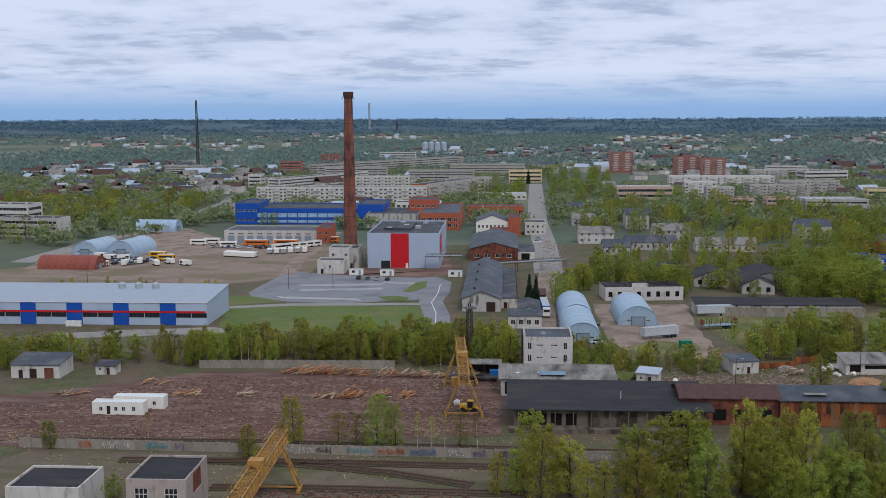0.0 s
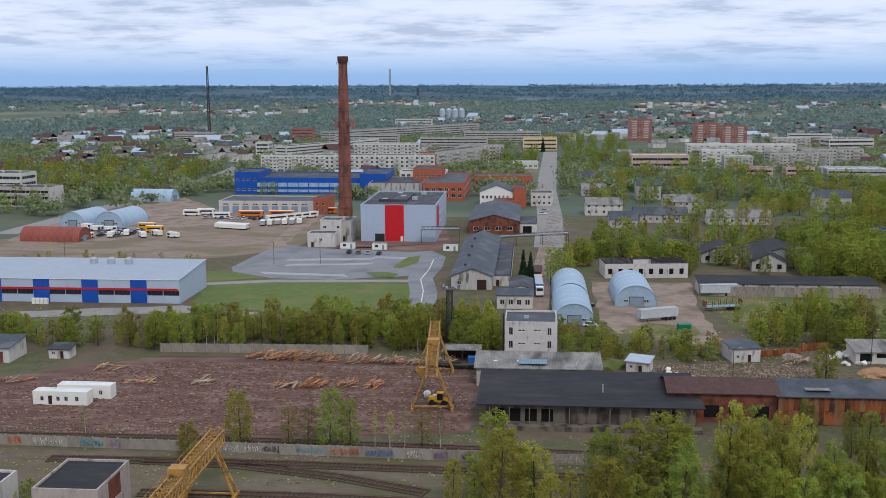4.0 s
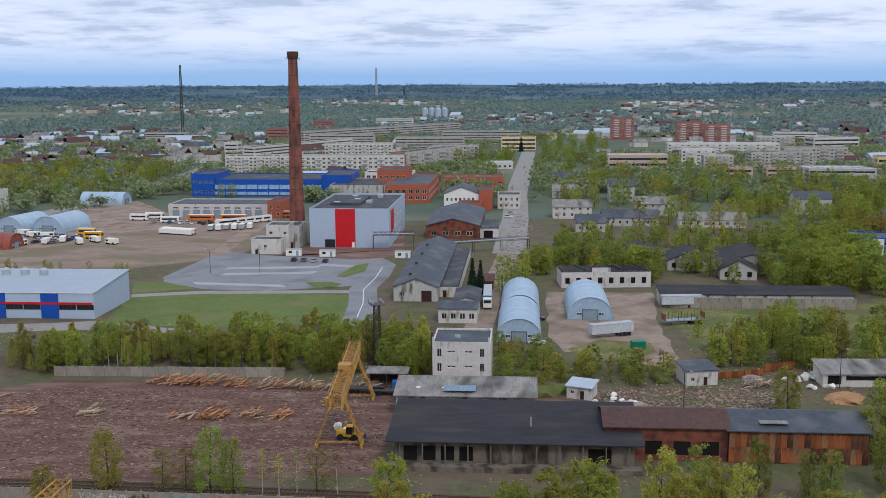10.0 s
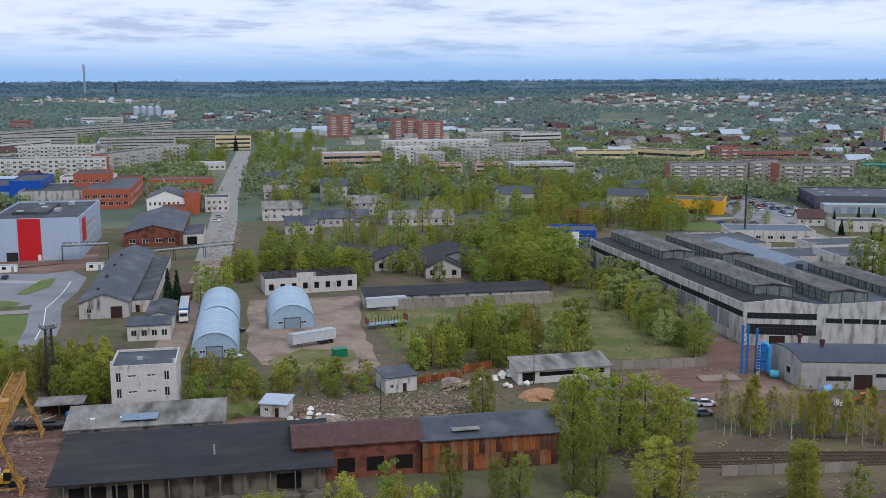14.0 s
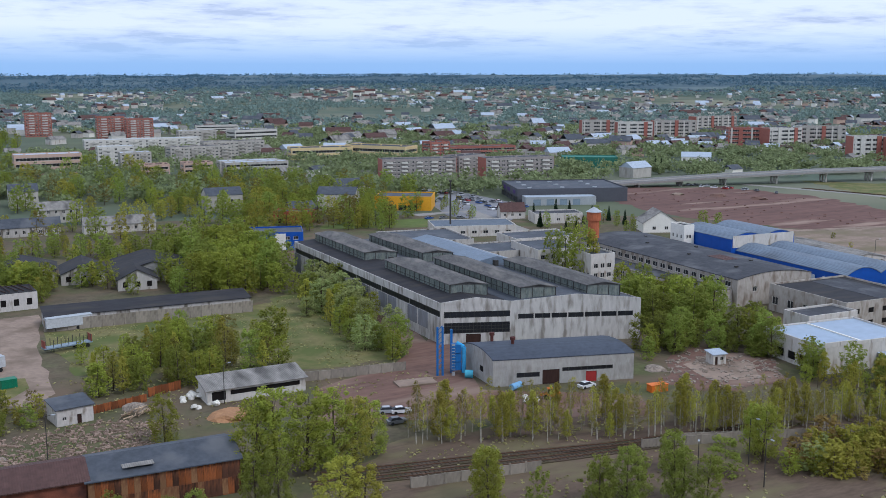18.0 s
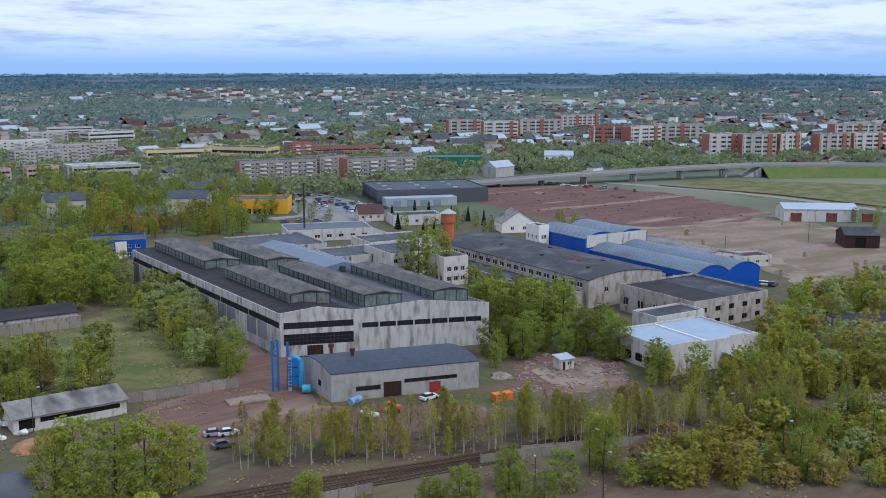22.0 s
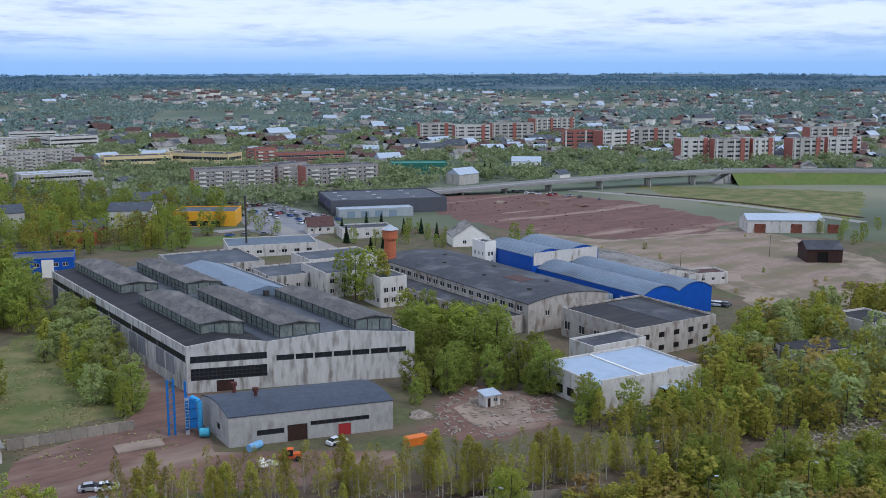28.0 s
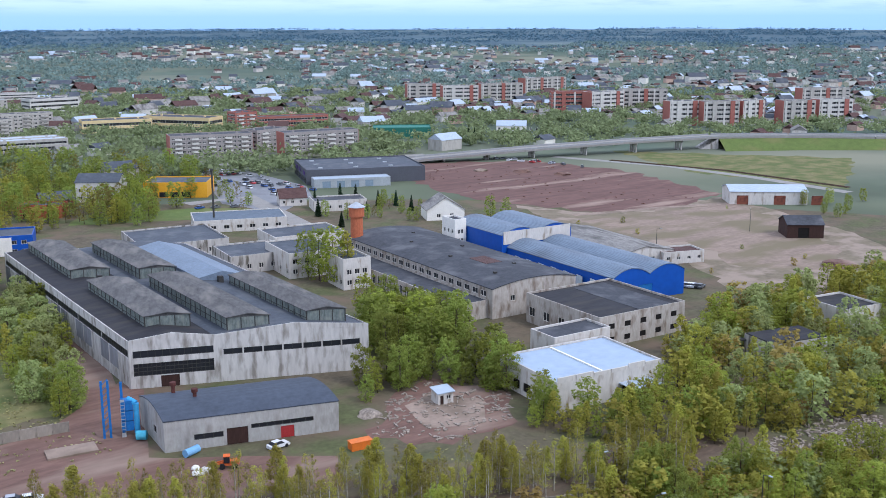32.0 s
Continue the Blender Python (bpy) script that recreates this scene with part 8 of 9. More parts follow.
bus(-171.2, 531.8, 40, mat("dark_red_truck", (0.309, 0.030, 0.027), var=0.1), "dark red truck at the hangar gate", 8)

# ---------------------------------------------------------------- timber yard
def log_mesh(r, l, m):
    bm = bmesh.new()
    tube(bm, (-l / 2, 0, 0), (l / 2, 0, 0), r, r * 0.9, 7)
    me = bpy.data.meshes.new("log")
    bm.to_mesh(me)
    bm.free()
    me.materials.append(m)
    return me


LOGS = [log_mesh(0.13, 3.0, LOG), log_mesh(0.15, 3.2, LOGRED), log_mesh(0.1, 2.4, LOG), log_mesh(0.13, 2.8, LOGRED)]


def log_pile(A, B, count, high, label, fresh=0.5, seed=1):
    rr = random.Random(seed)
    e = thing("log_pile", A[0], A[1], 0.04, 0, label, "log pile", "log piles")
    dx, dy = B[0] - A[0], B[1] - A[1]
    for i in range(count):
        u = rr.random()
        z = 0.15 + abs(rr.gauss(0, 1)) * high * 0.45 * (0.4 + 0.6 * math.sin(math.pi * u))
        o = put("log", LOGS[1 + 2 * rr.randint(0, 1)] if rr.random() < fresh else LOGS[2 * rr.randint(0, 1)], e, dx * u, dy * u + rr.uniform(-1.8, 1.8), min(z, high))
        o.matrix_local = pose(dx * u, dy * u + rr.uniform(-1.8, 1.8), min(z, high), 0, rr.uniform(-12, 12), 60 + rr.uniform(-28, 28))
    FOOT.append((A[0], A[1] - 2, 0, dx, 4))


log_pile((-46.8, 270.4), (-28.8, 268.7), 120, 2.6, "long heap of cut logs on the timber yard", 0.75, 1)
log_pile((-27.2, 267.5), (-8.2, 266.3), 90, 2.2, "long heap of weathered logs and offcuts", 0.25, 2)
log_pile((-34.8, 247.4), (-29.6, 246.9), 50, 2.2, "stack of fresh orange logs", 1.0, 3)
log_pile((-41.9, 247.4), (-36.1, 246.9), 26, 1.2, "low scatter of pale logs", 0.2, 4)
log_pile((-26.4, 247.3), (-22.3, 247.3), 26, 1.6, "small heap of logs", 0.4, 5)
log_pile((-19.6, 247.3), (-16.8, 246.8), 30, 1.4, "small stack of yellow logs", 0.8, 6)
log_pile((-60.0, 249.4), (-55.4, 248.4), 24, 1.2, "small heap of grey boards and logs", 0.0, 7)
log_pile((-76.2, 249.5), (-69.6, 249.5), 20, 0.9, "loose logs lying on the yard", 0.4, 8)
log_pile((-105.7, 251.1), (-98.4, 250.1), 18, 0.8, "loose logs by the yard track", 0.4, 9)
log_pile((-52.0, 271.5), (-40.0, 271.0), 60, 1.8, "heap of reddish cut logs along the yard wall", 0.8, 11)
log_pile((-7.0, 268.6), (0.5, 267.6), 34, 1.6, "heap of grey wooden offcuts beside the canopy", 0.1, 12)
log_pile((-88.0, 262.0), (-80.0, 261.0), 16, 0.7, "few logs lying loose on the yard", 0.5, 13)
log_pile((79.9, 266.7), (87.4, 268.3), 36, 1.6, "heap of old poles and planks by the huts", 0.0, 10)

for off, lab in (((0, 0), "white site cabin with small windows"), ((3.2, 5.0), "white site cabin behind another")):
    A = near((-90.9, 232.6), off)
    e, L = block("site_cabin", A, near(A, (12.2, 0)), 2.9, 2.9, WHITEP, mat("cabin_roof", (0.660, 0.680, 0.680), var=0.06), lab, "cabin", {"S": [(1.6, 2.4, 0.9, 1.9, "win"), (3.4, 4.3, 0.1, 2.1, "door"), (5.2, 6.0, 0.9, 1.9, "win"), (7.0, 7.8, 0.9, 1.9, "win"), (9.4, 10.2, 0.9, 1.9, "win")]}, parapet=0.15, group="site cabins")
    for x in (1, 6, 11):
        put("skid", box_mesh(0.4, 2.8, 0.12, STEEL), e, x, 1.45, -0.02)


def scatter_stuff(name, pts, count, size, material, label, seed, flat=0.25, along=None, z=0.03):
    """Loose bits that nobody could count, joined into one."""
    rr = np.random.default_rng(seed)
    xs, ys = [p[0] for p in pts], [p[1] for p in pts]
    v, f = [], []
    while len(f) < count * 5:
        x, y = rr.uniform(min(xs), max(xs)), rr.uniform(min(ys), max(ys))
        if not inside(pts, x, y):
            continue
        a = rr.uniform(0, math.pi) if along is None else along + rr.normal() * 0.5
        l, w, h = size * rr.uniform(0.5, 2.0), size * rr.uniform(0.15, 0.5), size * flat * rr.uniform(0.4, 1.2)
        ca, sa = math.cos(a), math.sin(a)
        b = len(v)
        for zz in (z, z + h):
            for sx, sy in ((-1, -1), (1, -1), (1, 1), (-1, 1)):
                v.append((x + ca * sx * l / 2 - sa * sy * w / 2, y + sa * sx * l / 2 + ca * sy * w / 2, zz))
        f += [(b + 4, b + 5, b + 6, b + 7), (b, b + 1, b + 5, b + 4), (b + 1, b + 2, b + 6, b + 5), (b + 2, b + 3, b + 7, b + 6), (b + 3, b, b + 4, b + 7)]
    me = bpy.data.meshes.new(name)
    me.from_pydata(v, [], f)
    me.materials.append(material)
    tagged(new(name, me), label, "debris", kind="stuff")


BARKBITS = mat("bark_bits", (0.170, 0.091, 0.066), rough=1.0, var=0.3, scale=0.3, island=True)
PALEBITS = mat("pale_wood_bits", (0.278, 0.202, 0.153), rough=1.0, var=0.3, scale=0.3, island=True)
YP = [(-109.1, 239.6), (-72.5, 267.9), (-3.5, 263.1), (4.3, 239.0), (2.3, 217.1), (-96.2, 209.5), (-150, 232), (-150, 262)]
scatter_stuff("bark_litter", YP, 7000, 0.55, BARKBITS, "reddish bark and wood scraps strewn over the yard", 1, along=radians(-3))
scatter_stuff("wood_litter", YP, 3000, 0.5, PALEBITS, "pale broken wood strewn in rows over the yard", 2, along=radians(-3))
scatter_stuff("rubble_litter", [(43.5, 263.3), (76.2, 267.4), (87.3, 261.2), (81.9, 247.0), (49.2, 251.2)], 900, 0.6, PALEBITS, "rubble, planks and rubbish between the huts", 3, flat=0.5)
scatter_stuff("rubble_litter", [(205.0, 245.9), (218.6, 250.4), (227.4, 232.7), (219.5, 222.6), (202.9, 220.4), (191.9, 232.8)], 260, 0.9, DEBRIS, "broken concrete and rubble on the cleared lot", 4, flat=0.3)
scatter_stuff("rubble_litter", [(246.5, 184.1), (272.7, 184.8), (279.4, 178.0), (263.4, 168.4), (246.0, 176.4)], 420, 0.8, DEBRIS, "grey stone rubble among brush", 5, flat=0.4)
scatter_stuff("scrap_litter", [(-46.1, 182.2), (-3.8, 180.1), (-3.8, 172.3), (-43.9, 172.4)], 350, 0.7, BARKBITS, "scrap wood and rubble beside the tracks", 6, flat=0.5)
scatter_stuff("street_litter", [(29.2, 408.7), (41.7, 408.9), (55.0, 551.0), (48.0, 573.3)], 500, 0.9, DEBRIS, "pale rubble along the broken lane", 7, flat=0.2)
scatter_stuff("field_clods", [(407.7, 551.5), (479.7, 515.3), (488.3, 452.5), (470.9, 375.7), (404.6, 378.6), (384.6, 427.1)], 140, 0.9, BARKBITS, "clods and low ridges on the brown field", 8, flat=0.3)

# ---------------------------------------------------------------- clutter by the huts and the hall
def lump_mesh(name, r, flat, material, seed, rough=0.25):
    bm = bmesh.new()
    bmesh.ops.create_icosphere(bm, subdivisions=2, radius=r)
    for v in bm.verts:
        k = 1 + rough * noise.noise(v.co * (1.6 / r) + Vector((seed * 3.1, 0, 0)))
        v.co = Vector((v.co.x * k, v.co.y * k, max(-0.02, v.co.z * k * flat)))
    me = bpy.data.meshes.new(name)
    bm.to_mesh(me)
    bm.free()
    me.materials.append(material)
    return me


BAG = mat("white_bulk_bag", (0.639, 0.611, 0.540), rough=0.8, var=0.15, scale=1.0, rand=0.25)
BAGS = [lump_mesh("bag", 0.75, 0.9, BAG, s) for s in range(4)]


def bag_pile(x, y, count, spread, label, seed):
    rr = random.Random(seed)
    e = thing("bag_pile", x, y, 0.04, 0, label, "bags", "bag piles")
    for i in range(count):
        o = put("bag", BAGS[i % 4], e, 0, 0, 0)
        o.matrix_local = pose(rr.gauss(0, spread), rr.gauss(0, spread * 0.6), 0.0 if i % 3 else 0.5, 0, 0, rr.uniform(0, 360))


bag_pile(96.6, 273.3, 15, 2.2, "heap of white bulk bags beside the store shed", 1)
bag_pile(96.5, 266.2, 6, 1.4, "loose white bags on dark ground", 2)
bag_pile(50.4, 254.9, 9, 2.4, "white rubbish bags dumped near the small hut", 3)
bag_pile(-6.0, 239.2, 7, 1.2, "white bags beside the yellow loader", 4)
bag_pile(158.6, 235.9, 8, 1.0, "white bags under the young birches", 5)
for x, y, r, fl, mt, lab in ((99.5, 257.7, 4.2, 0.28, mat("orange_sand", (0.350, 0.187, 0.090), var=0.2, scale=0.6), "low heap of orange sand"), (34.9, 264.5, 6.0, 0.36, DRYGRASS, "grassy earth mound behind the loading shed"),
                             (38.9, 265.3, 4.0, 0.35, DRYGRASS, "smaller grassy earth mound"), (197.6, 241.5, 2.6, 0.35, DEBRIS, "grey rubble heap on the cleared lot"), (390.7, 258.9, 6.0, 0.35, SOIL, "dark soil heap beside the timber barn"),
                             (84.5, 271.9, 2.6, 0.45, DEBRIS, "heap of pale planks and rubble"), (54.2, 253.8, 3.0, 0.22, DEBRIS, "heap of pale rubbish and boards"), (453.2, 486.5, 5.0, 0.3, SOIL, "soil heap on the brown field"), (463.8, 466.6, 4.5, 0.3, SOIL, "soil heap on the brown field"), (438.8, 503.0, 4.0, 0.3, SAND, "pale sand heap on the brown field")):
    tagged(new("mound", lump_mesh("mound", r, fl, mt, int(x), 0.5)), lab, "heap", "mounds").matrix_world = pose(x, y, 0.02, 0, 0, x)
panel_wall((73.8, 272.1), (88.1, 275.8), 1.7, "rusty sheet-metal fence among scrap", RUST, 1.6, "rusty_fence", "rusty fences")
panel_wall((88.8, 278.5), (96.5, 280.9), 2.0, "rusty sheet-metal fence beside the bags", RUST, 1.6, "rusty_fence", "rusty fences")
k = thing("concrete_slab", 140.7, 258.1, 0.04, -8, "pale concrete slab lying before the dust collector", "slab")
put("slab", box_mesh(9.0, 4.6, 0.35, GRAVEL), k, 2.5, 1.5, 0)
block("kiosk_hut", (211.8, 237.2), near((211.8, 237.2), (3.6, 0), -8), 3.0, 2.5, PLASTER, LIGHTROOF, "small white hut on the cleared lot", "shed", {"S": [(0.5, 1.3, 0, 2.0, "door"), (2.0, 3.0, 1.0, 1.9, "win")]}, shape="shed", rise=0.4, ang=-8)
# open canopy, flatbeds and bin beside the railway building
k = thing("open_canopy", -2.5, 266.8, 0.03, -3, "low open canopy with a grey sheet roof on posts", "canopy")
put("roof", box_mesh(9.5, 6.0, 0.18, SLATE), k, 4.4, 3.0, 3.2)
for x, y in ((0, 0.3), (4.4, 0.3), (8.8, 0.3), (0, 5.7), (4.4, 5.7), (8.8, 5.7)):
    put("post", box_mesh(0.2, 0.2, 3.2, STEEL), k, x, y, 0)
put("back_wall", box_mesh(9.2, 0.15, 2.6, DARKWOOD), k, 4.4, 5.9, 0)
bm = bmesh.new()
tube(bm, (0, -0.15, 0.45), (0, 0.15, 0.45), 0.45, 0.45, 12)
TYRE = bpy.data.meshes.new("wheel")
bm.to_mesh(TYRE)
bm.free()
TYRE.materials.append(RUBBER)
for x, y, n in ((-7.3, 263.7, 9.0), (-1.0, 262.1, 6.5)):
    k = thing("flatbed_trailer", x, y, 0.04, -3, "empty flatbed trailer parked at the yard edge", "trailer", "flatbed trailers")
    put("bed", box_mesh(n, 2.3, 0.25, STEEL), k, n / 2, 0, 0.9)
    put("headboard", box_mesh(0.12, 2.3, 1.1, GATEGREY), k, 0.1, 0, 1.15)
    for i in (0.2, 0.32, 0.72, 0.84):
        for s in (-0.95, 0.95):
            put("wheel", TYRE, k, n * i, s, 0)
k = thing("waste_bin", 4.6, 264.4, 0.04, -3, "blue waste container beside the railway building", "container")
put("tub", box_mesh(2.6, 1.9, 1.9, BLUEP), k, 0, 0.9, 0)
put("rim", box_mesh(2.7, 2.0, 0.12, BLUEP), k, 0, 0.9, 1.9)
k = thing("skip", 186.9, 227.5, 0.04, -8, "orange waste skip among saplings", "container")
put("tub", box_mesh(4.2, 2.0, 1.5, ORANGEP), k, 0, 0.9, 0)
put("rim", box_mesh(4.4, 2.1, 0.12, ORANGEP), k, 0, 0.9, 1.5)
# wheel loader and tractor
def loader(x, y, rz, paint, label, name, s=1.0):
    e = thing(name, x, y, 0.05, rz, label, "machine")
    e.scale = (s, s, s)
    bm = bmesh.new()
    cuboid(bm, -2.6, -0.8, 0.8, -0.6, 0.8, 1.9)
    part("engine_hood", bm, paint, e)
    bm = bmesh.new()
    cuboid(bm, -0.5, -0.6, 0.7, 1.5, 0.6, 1.3)
    part("chassis", bm, paint, e)
    put("cab", box_mesh(1.3, 1.4, 1.5, GLASS), e, 0.1, 0, 1.3)
    put("cab_roof", box_mesh(1.5, 1.6, 0.15, paint), e, 0.1, 0, 2.8)
    for w in (-0.55, 0.55):
        bm = bmesh.new()
        bar(bm, (0.7, w, 1.5), (3.0, w, 0.9), 0.22, 0.3)
        part("boom", bm, paint, e)
    bm = bmesh.new()
    prof = [(2.9, 0.1), (3.9, 0.1), (3.95, 0.2), (3.1, 0.35), (2.95, 1.2), (2.8, 1.2)]
    f = [[bm.verts.new((a, q, b)) for a, b in prof] for q in (-1.25, 1.25)]
    bm.faces.new(f[0])
    bm.faces.new(f[1][::-1])
    for i in range(6):
        bm.faces.new((f[0][i], f[1][i], f[1][(i + 1) % 6], f[0][(i + 1) % 6]))
    part("bucket", bm, STEEL, e)
    for a in (-1.7, 1.1):
        for w in (-1.0, 1.0):
            o = put("wheel", TYRE, e, a, w, 0)
            o.scale = (1.5, 1.3, 1.5)


loader(-2.8, 233.2, -10, mat("loader_yellow", (0.567, 0.325, 0.027), var=0.15), "yellow wheel loader with a raised boom under the crane", "wheel_loader", 0.95)
loader(163.4, 235.3, 150, mat("tractor_orange", (0.618, 0.128, 0.027), var=0.15), "small orange loader parked by the annex", "tractor", 0.8)
bm = bmesh.new()
tube(bm, (0, 0, 0.75), (3.2, 0, 0.75), 0.75, 0.75, 14)
tagged(part("fuel_tank", bm, PALEBLUE, None), "pale blue cylindrical tank lying by the annex", "tank").matrix_world = pose(159.1, 243.9, 0.04, 0, 0, 20)
# heating pipe on posts between the works and the waste land
pa, pb = (279.0, 233.8), (293.4, 218.3)
n = math.hypot(pb[0] - pa[0], pb[1] - pa[1])
k = thing("heating_pipe", pa[0], pa[1], 0, math.degrees(math.atan2(pb[1] - pa[1], pb[0] - pa[0])), "dark lagged heating pipes on concrete posts", "pipe")
for s in (-0.45, 0.45):
    bm = bmesh.new()
    tube(bm, (0, s, 3.4), (n, s, 3.4), 0.32, 0.32, 8)
    part("pipe", bm, STEEL, k)
for i in range(int(n / 6) + 1):
    put("post", box_mesh(0.3, 1.6, 3.1, WALLGREY), k, i * 6, 0, 0)

# painted bays of the car park
def bay_lines(a, b, n, l, lean):
    e = thing("parking_bays", a[0], a[1], 0.075, 0, "row of white painted parking bay lines", "road marking", "parking bay rows")
    dx, dy = (b[0] - a[0]) / n, (b[1] - a[1]) / n
    me = box_mesh(0.3, l, 0.012, LINEW)
    for i in range(n + 1):
        put("bay_line", me, e, dx * i, dy * i, 0, lean)


bay_lines((-65.1, 404.7), (-33.9, 407.5), 24, 5.0, -16)
bay_lines((-66.3, 416.5), (-34.0, 418.3), 24, 5.0, -16)
bay_lines((-71.0, 388.1), (-41.1, 383.4), 22, 5.5, 30)
bay_lines((-33.0, 423.3), (-21.1, 419.7), 9, 5.0, -16)
bm = bmesh.new()
ribbon(bm, [(-11.4, 336.8), (-11.4, 355.7), (-13.2, 376.0), (-10.8, 396.7), (-9.9, 417.5)], 0.25, 0.09)
me = bpy.data.meshes.new("lane_line")
bm.to_mesh(me)
bm.free()
me.materials.append(LINEW)
tagged(new("lane_line", me), "white lane line on the access road", "road marking", kind="structure")

# ---------------------------------------------------------------- trees, nearest first
G1, G2 = "trees by the tracks", "tree row behind the yard"
for x, y, h, key, w in ((-48.9, 202.1, 6.5, T_ROUNDY, 1.1), (-45.6, 194.5, 5, T_ROUND, 0.9), (-40.5, 208.6, 11, T_BIRCHY, 1.1), (-31.0, 206.9, 7.9, T_BUD, 1.0), (-27.4, 207.6, 7.6, T_BUD, 1.0), (-23.0, 205.9, 12, T_ROUND, 1.0), (-19.0, 205.9, 10, T_ROUND, 0.9), (-5.6, 207.3, 7.8, T_BUD, 0.9), (-2.0, 206.0, 7.4, T_THINB, 1.2), (-91.5, 208.1, 6, T_ROUND, 0.9),
                        (-14.5, 206.8, 8, T_THIN, 1), (-11.6, 205.9, 7.5, T_THIN, 1), (-8.8, 206.8, 8, T_THINB, 1), (-72.6, 213.9, 6, T_THINB, 1), (-72.0, 177.3, 5, T_BUSHY, 1), (-69.4, 179.7, 4.5, T_BUSH, 1),
                        (7.3, 190.1, 13, T_BIRCH, 1.2), (8.4, 177.1, 14, T_BIRCHY, 1.2), (4.2, 180.0, 9, T_BIRCH, 1.1), (12.3, 182.0, 10, T_BIRCH, 1.2), (14.0, 179.0, 11, T_BIRCHY, 1.3), (0.7, 180.0, 8, T_BUD, 1),
                        (25.5, 177.0, 14, T_ROUND, 0.9), (31.4, 182.0, 14, T_BIRCH, 1.4), (35.8, 181.5, 15, T_BIRCH, 1.5), (37.7, 177.0, 12, T_ROUND, 0.8), (45.3, 179.9, 18, T_ROUNDY, 0.85), (47.6, 175.8, 16, T_ROUNDY, 0.85), (54.1, 179.4, 16, T_BUD, 0.8), (55.3, 175.7, 17, T_ROUNDY, 0.75),
                        (60.7, 174.5, 13, T_ROUND, 0.85), (66.2, 176.4, 13, T_ROUND, 0.85), (69.3, 174.5, 14, T_ROUND, 0.8), (62.3, 171.1, 11, T_BIRCH, 1.2), (19.0, 172.3, 9, T_BUD, 0.9), (16.1, 171.2, 9, T_BIRCHY, 1.1),
                        (57.2, 206.5, 9, T_BUSH, 1), (66.8, 205.9, 10, T_ROUND, 0.9), (73.7, 202.4, 9, T_ROUND, 0.9)):
    tree(BIGGER.get(key, key) if h >= 8 else key, x, y, h * 1.0, w * (0.88 if h >= 8 else 1.2), G1)
for x, y, h, key, w in ((84.3, 247.2, 10, T_BIRCH, 1.3), (93.3, 222.0, 15, T_BIRCH, 1.3), (97.4, 222.8, 16, T_BIRCH, 1.3), (102.9, 222.8, 15, T_BIRCH, 1.4), (107.8, 222.5, 14, T_BIRCH, 1.4), (111.9, 222.5, 12, T_BIRCHY, 1.3), (116.1, 224.1, 11, T_BIRCH, 1.2),
                        (88.4, 207.9, 11, T_ROUND, 1), (91.0, 204.5, 12, T_ROUND, 1), (78.1, 205.8, 8, T_ROUND, 1.2), (98.6, 199.3, 11, T_BIRCHY, 1.5), (101.9, 196.9, 10, T_BIRCHY, 1.4), (120.5, 191.0, 11, T_BIRCH, 1.3), (127.4, 187.3, 8, T_BUSH, 1), (136.6, 183.8, 10, T_ROUND, 1.1), (141.5, 183.1, 11, T_ROUND, 1.1), (149.9, 181.2, 12, T_ROUND, 1),
                        (123.1, 195.6, 10, T_BIRCH, 1.2), (144.2, 183.5, 9, T_ROUND, 1.3), (151.9, 181.3, 9, T_ROUND, 1.2), (152.7, 176.8, 9, T_ROUND, 1.2), (175.5, 186.8, 11, T_BIRCH, 1.3), (138.1, 186.1, 7, T_BUSH, 1.3), (176.9, 190.0, 10, T_BIRCH, 1.3), (158.1, 190.9, 8, T_ROUND, 1.3), (165.4, 185.7, 7, T_BUSH, 1.3), (209.4, 169.7, 10, T_ROUND, 1.1), (201.9, 166.3, 9, T_ROUND, 1.2), (229.8, 175.1, 9, T_ROUND, 1.1), (215.6, 180.0, 10, T_ROUND, 1.2), (213.9, 176.1, 8, T_ROUND, 1.3)):
    tree(BIGGER.get(key, key) if h >= 8 else key, x, y, h * 1.0, w * (0.88 if h >= 8 else 1.2), G1)
strew([T_BIGB, T_BIG, T_BIGY, T_BIRCH, T_BIGB], [(22, 184), (78, 188), (84, 172), (60, 164), (24, 168)], 26, 8, 13, 0.95, G1, 43, gap=0.6, least=2.6)
# the belt of saplings below the factory
strew([T_THIN, T_THINB, T_THIN, T_THINB, T_BIRCHY], [(128.3, 235.8), (155.1, 223.9), (197.8, 203.8), (234.8, 189.1), (220.8, 179.3), (187.9, 194.4), (148.4, 214.0), (124.5, 225.6)], 210, 5.0, 10.0, 1.15, "birch belt along the tracks", 9, least=1.2)
# the dense row behind the timber yard
strew([T_BIRCH, T_BIRCH, T_BIRCHY, T_ROUND, T_THIN, T_BUD], [(-79.8, 279.4), (-44.1, 280.3), (-4.1, 277.1), (9.8, 272.4), (11.4, 299.7), (-8.6, 305.4), (-53.4, 303.1), (-82.9, 297.5)], 150, 5.5, 10.5, 1.2, G2, 3, least=1.8)
strew([T_BIRCHY, T_BUSH, T_BUD, T_BIRCH], [(-139.1, 273.8), (-78.7, 280.5), (-81.7, 298.7), (-151.9, 295.9)], 48, 4, 9, 1.3, G2, 4)
strew([T_BUSH, T_BUSHY, T_ROUND], [(26.6, 300.1), (40.2, 300.4), (43.3, 268.4), (39.9, 262.8), (25.7, 264.3)], 34, 2.5, 6.5, 1.1, "bushes by the tower", 5)
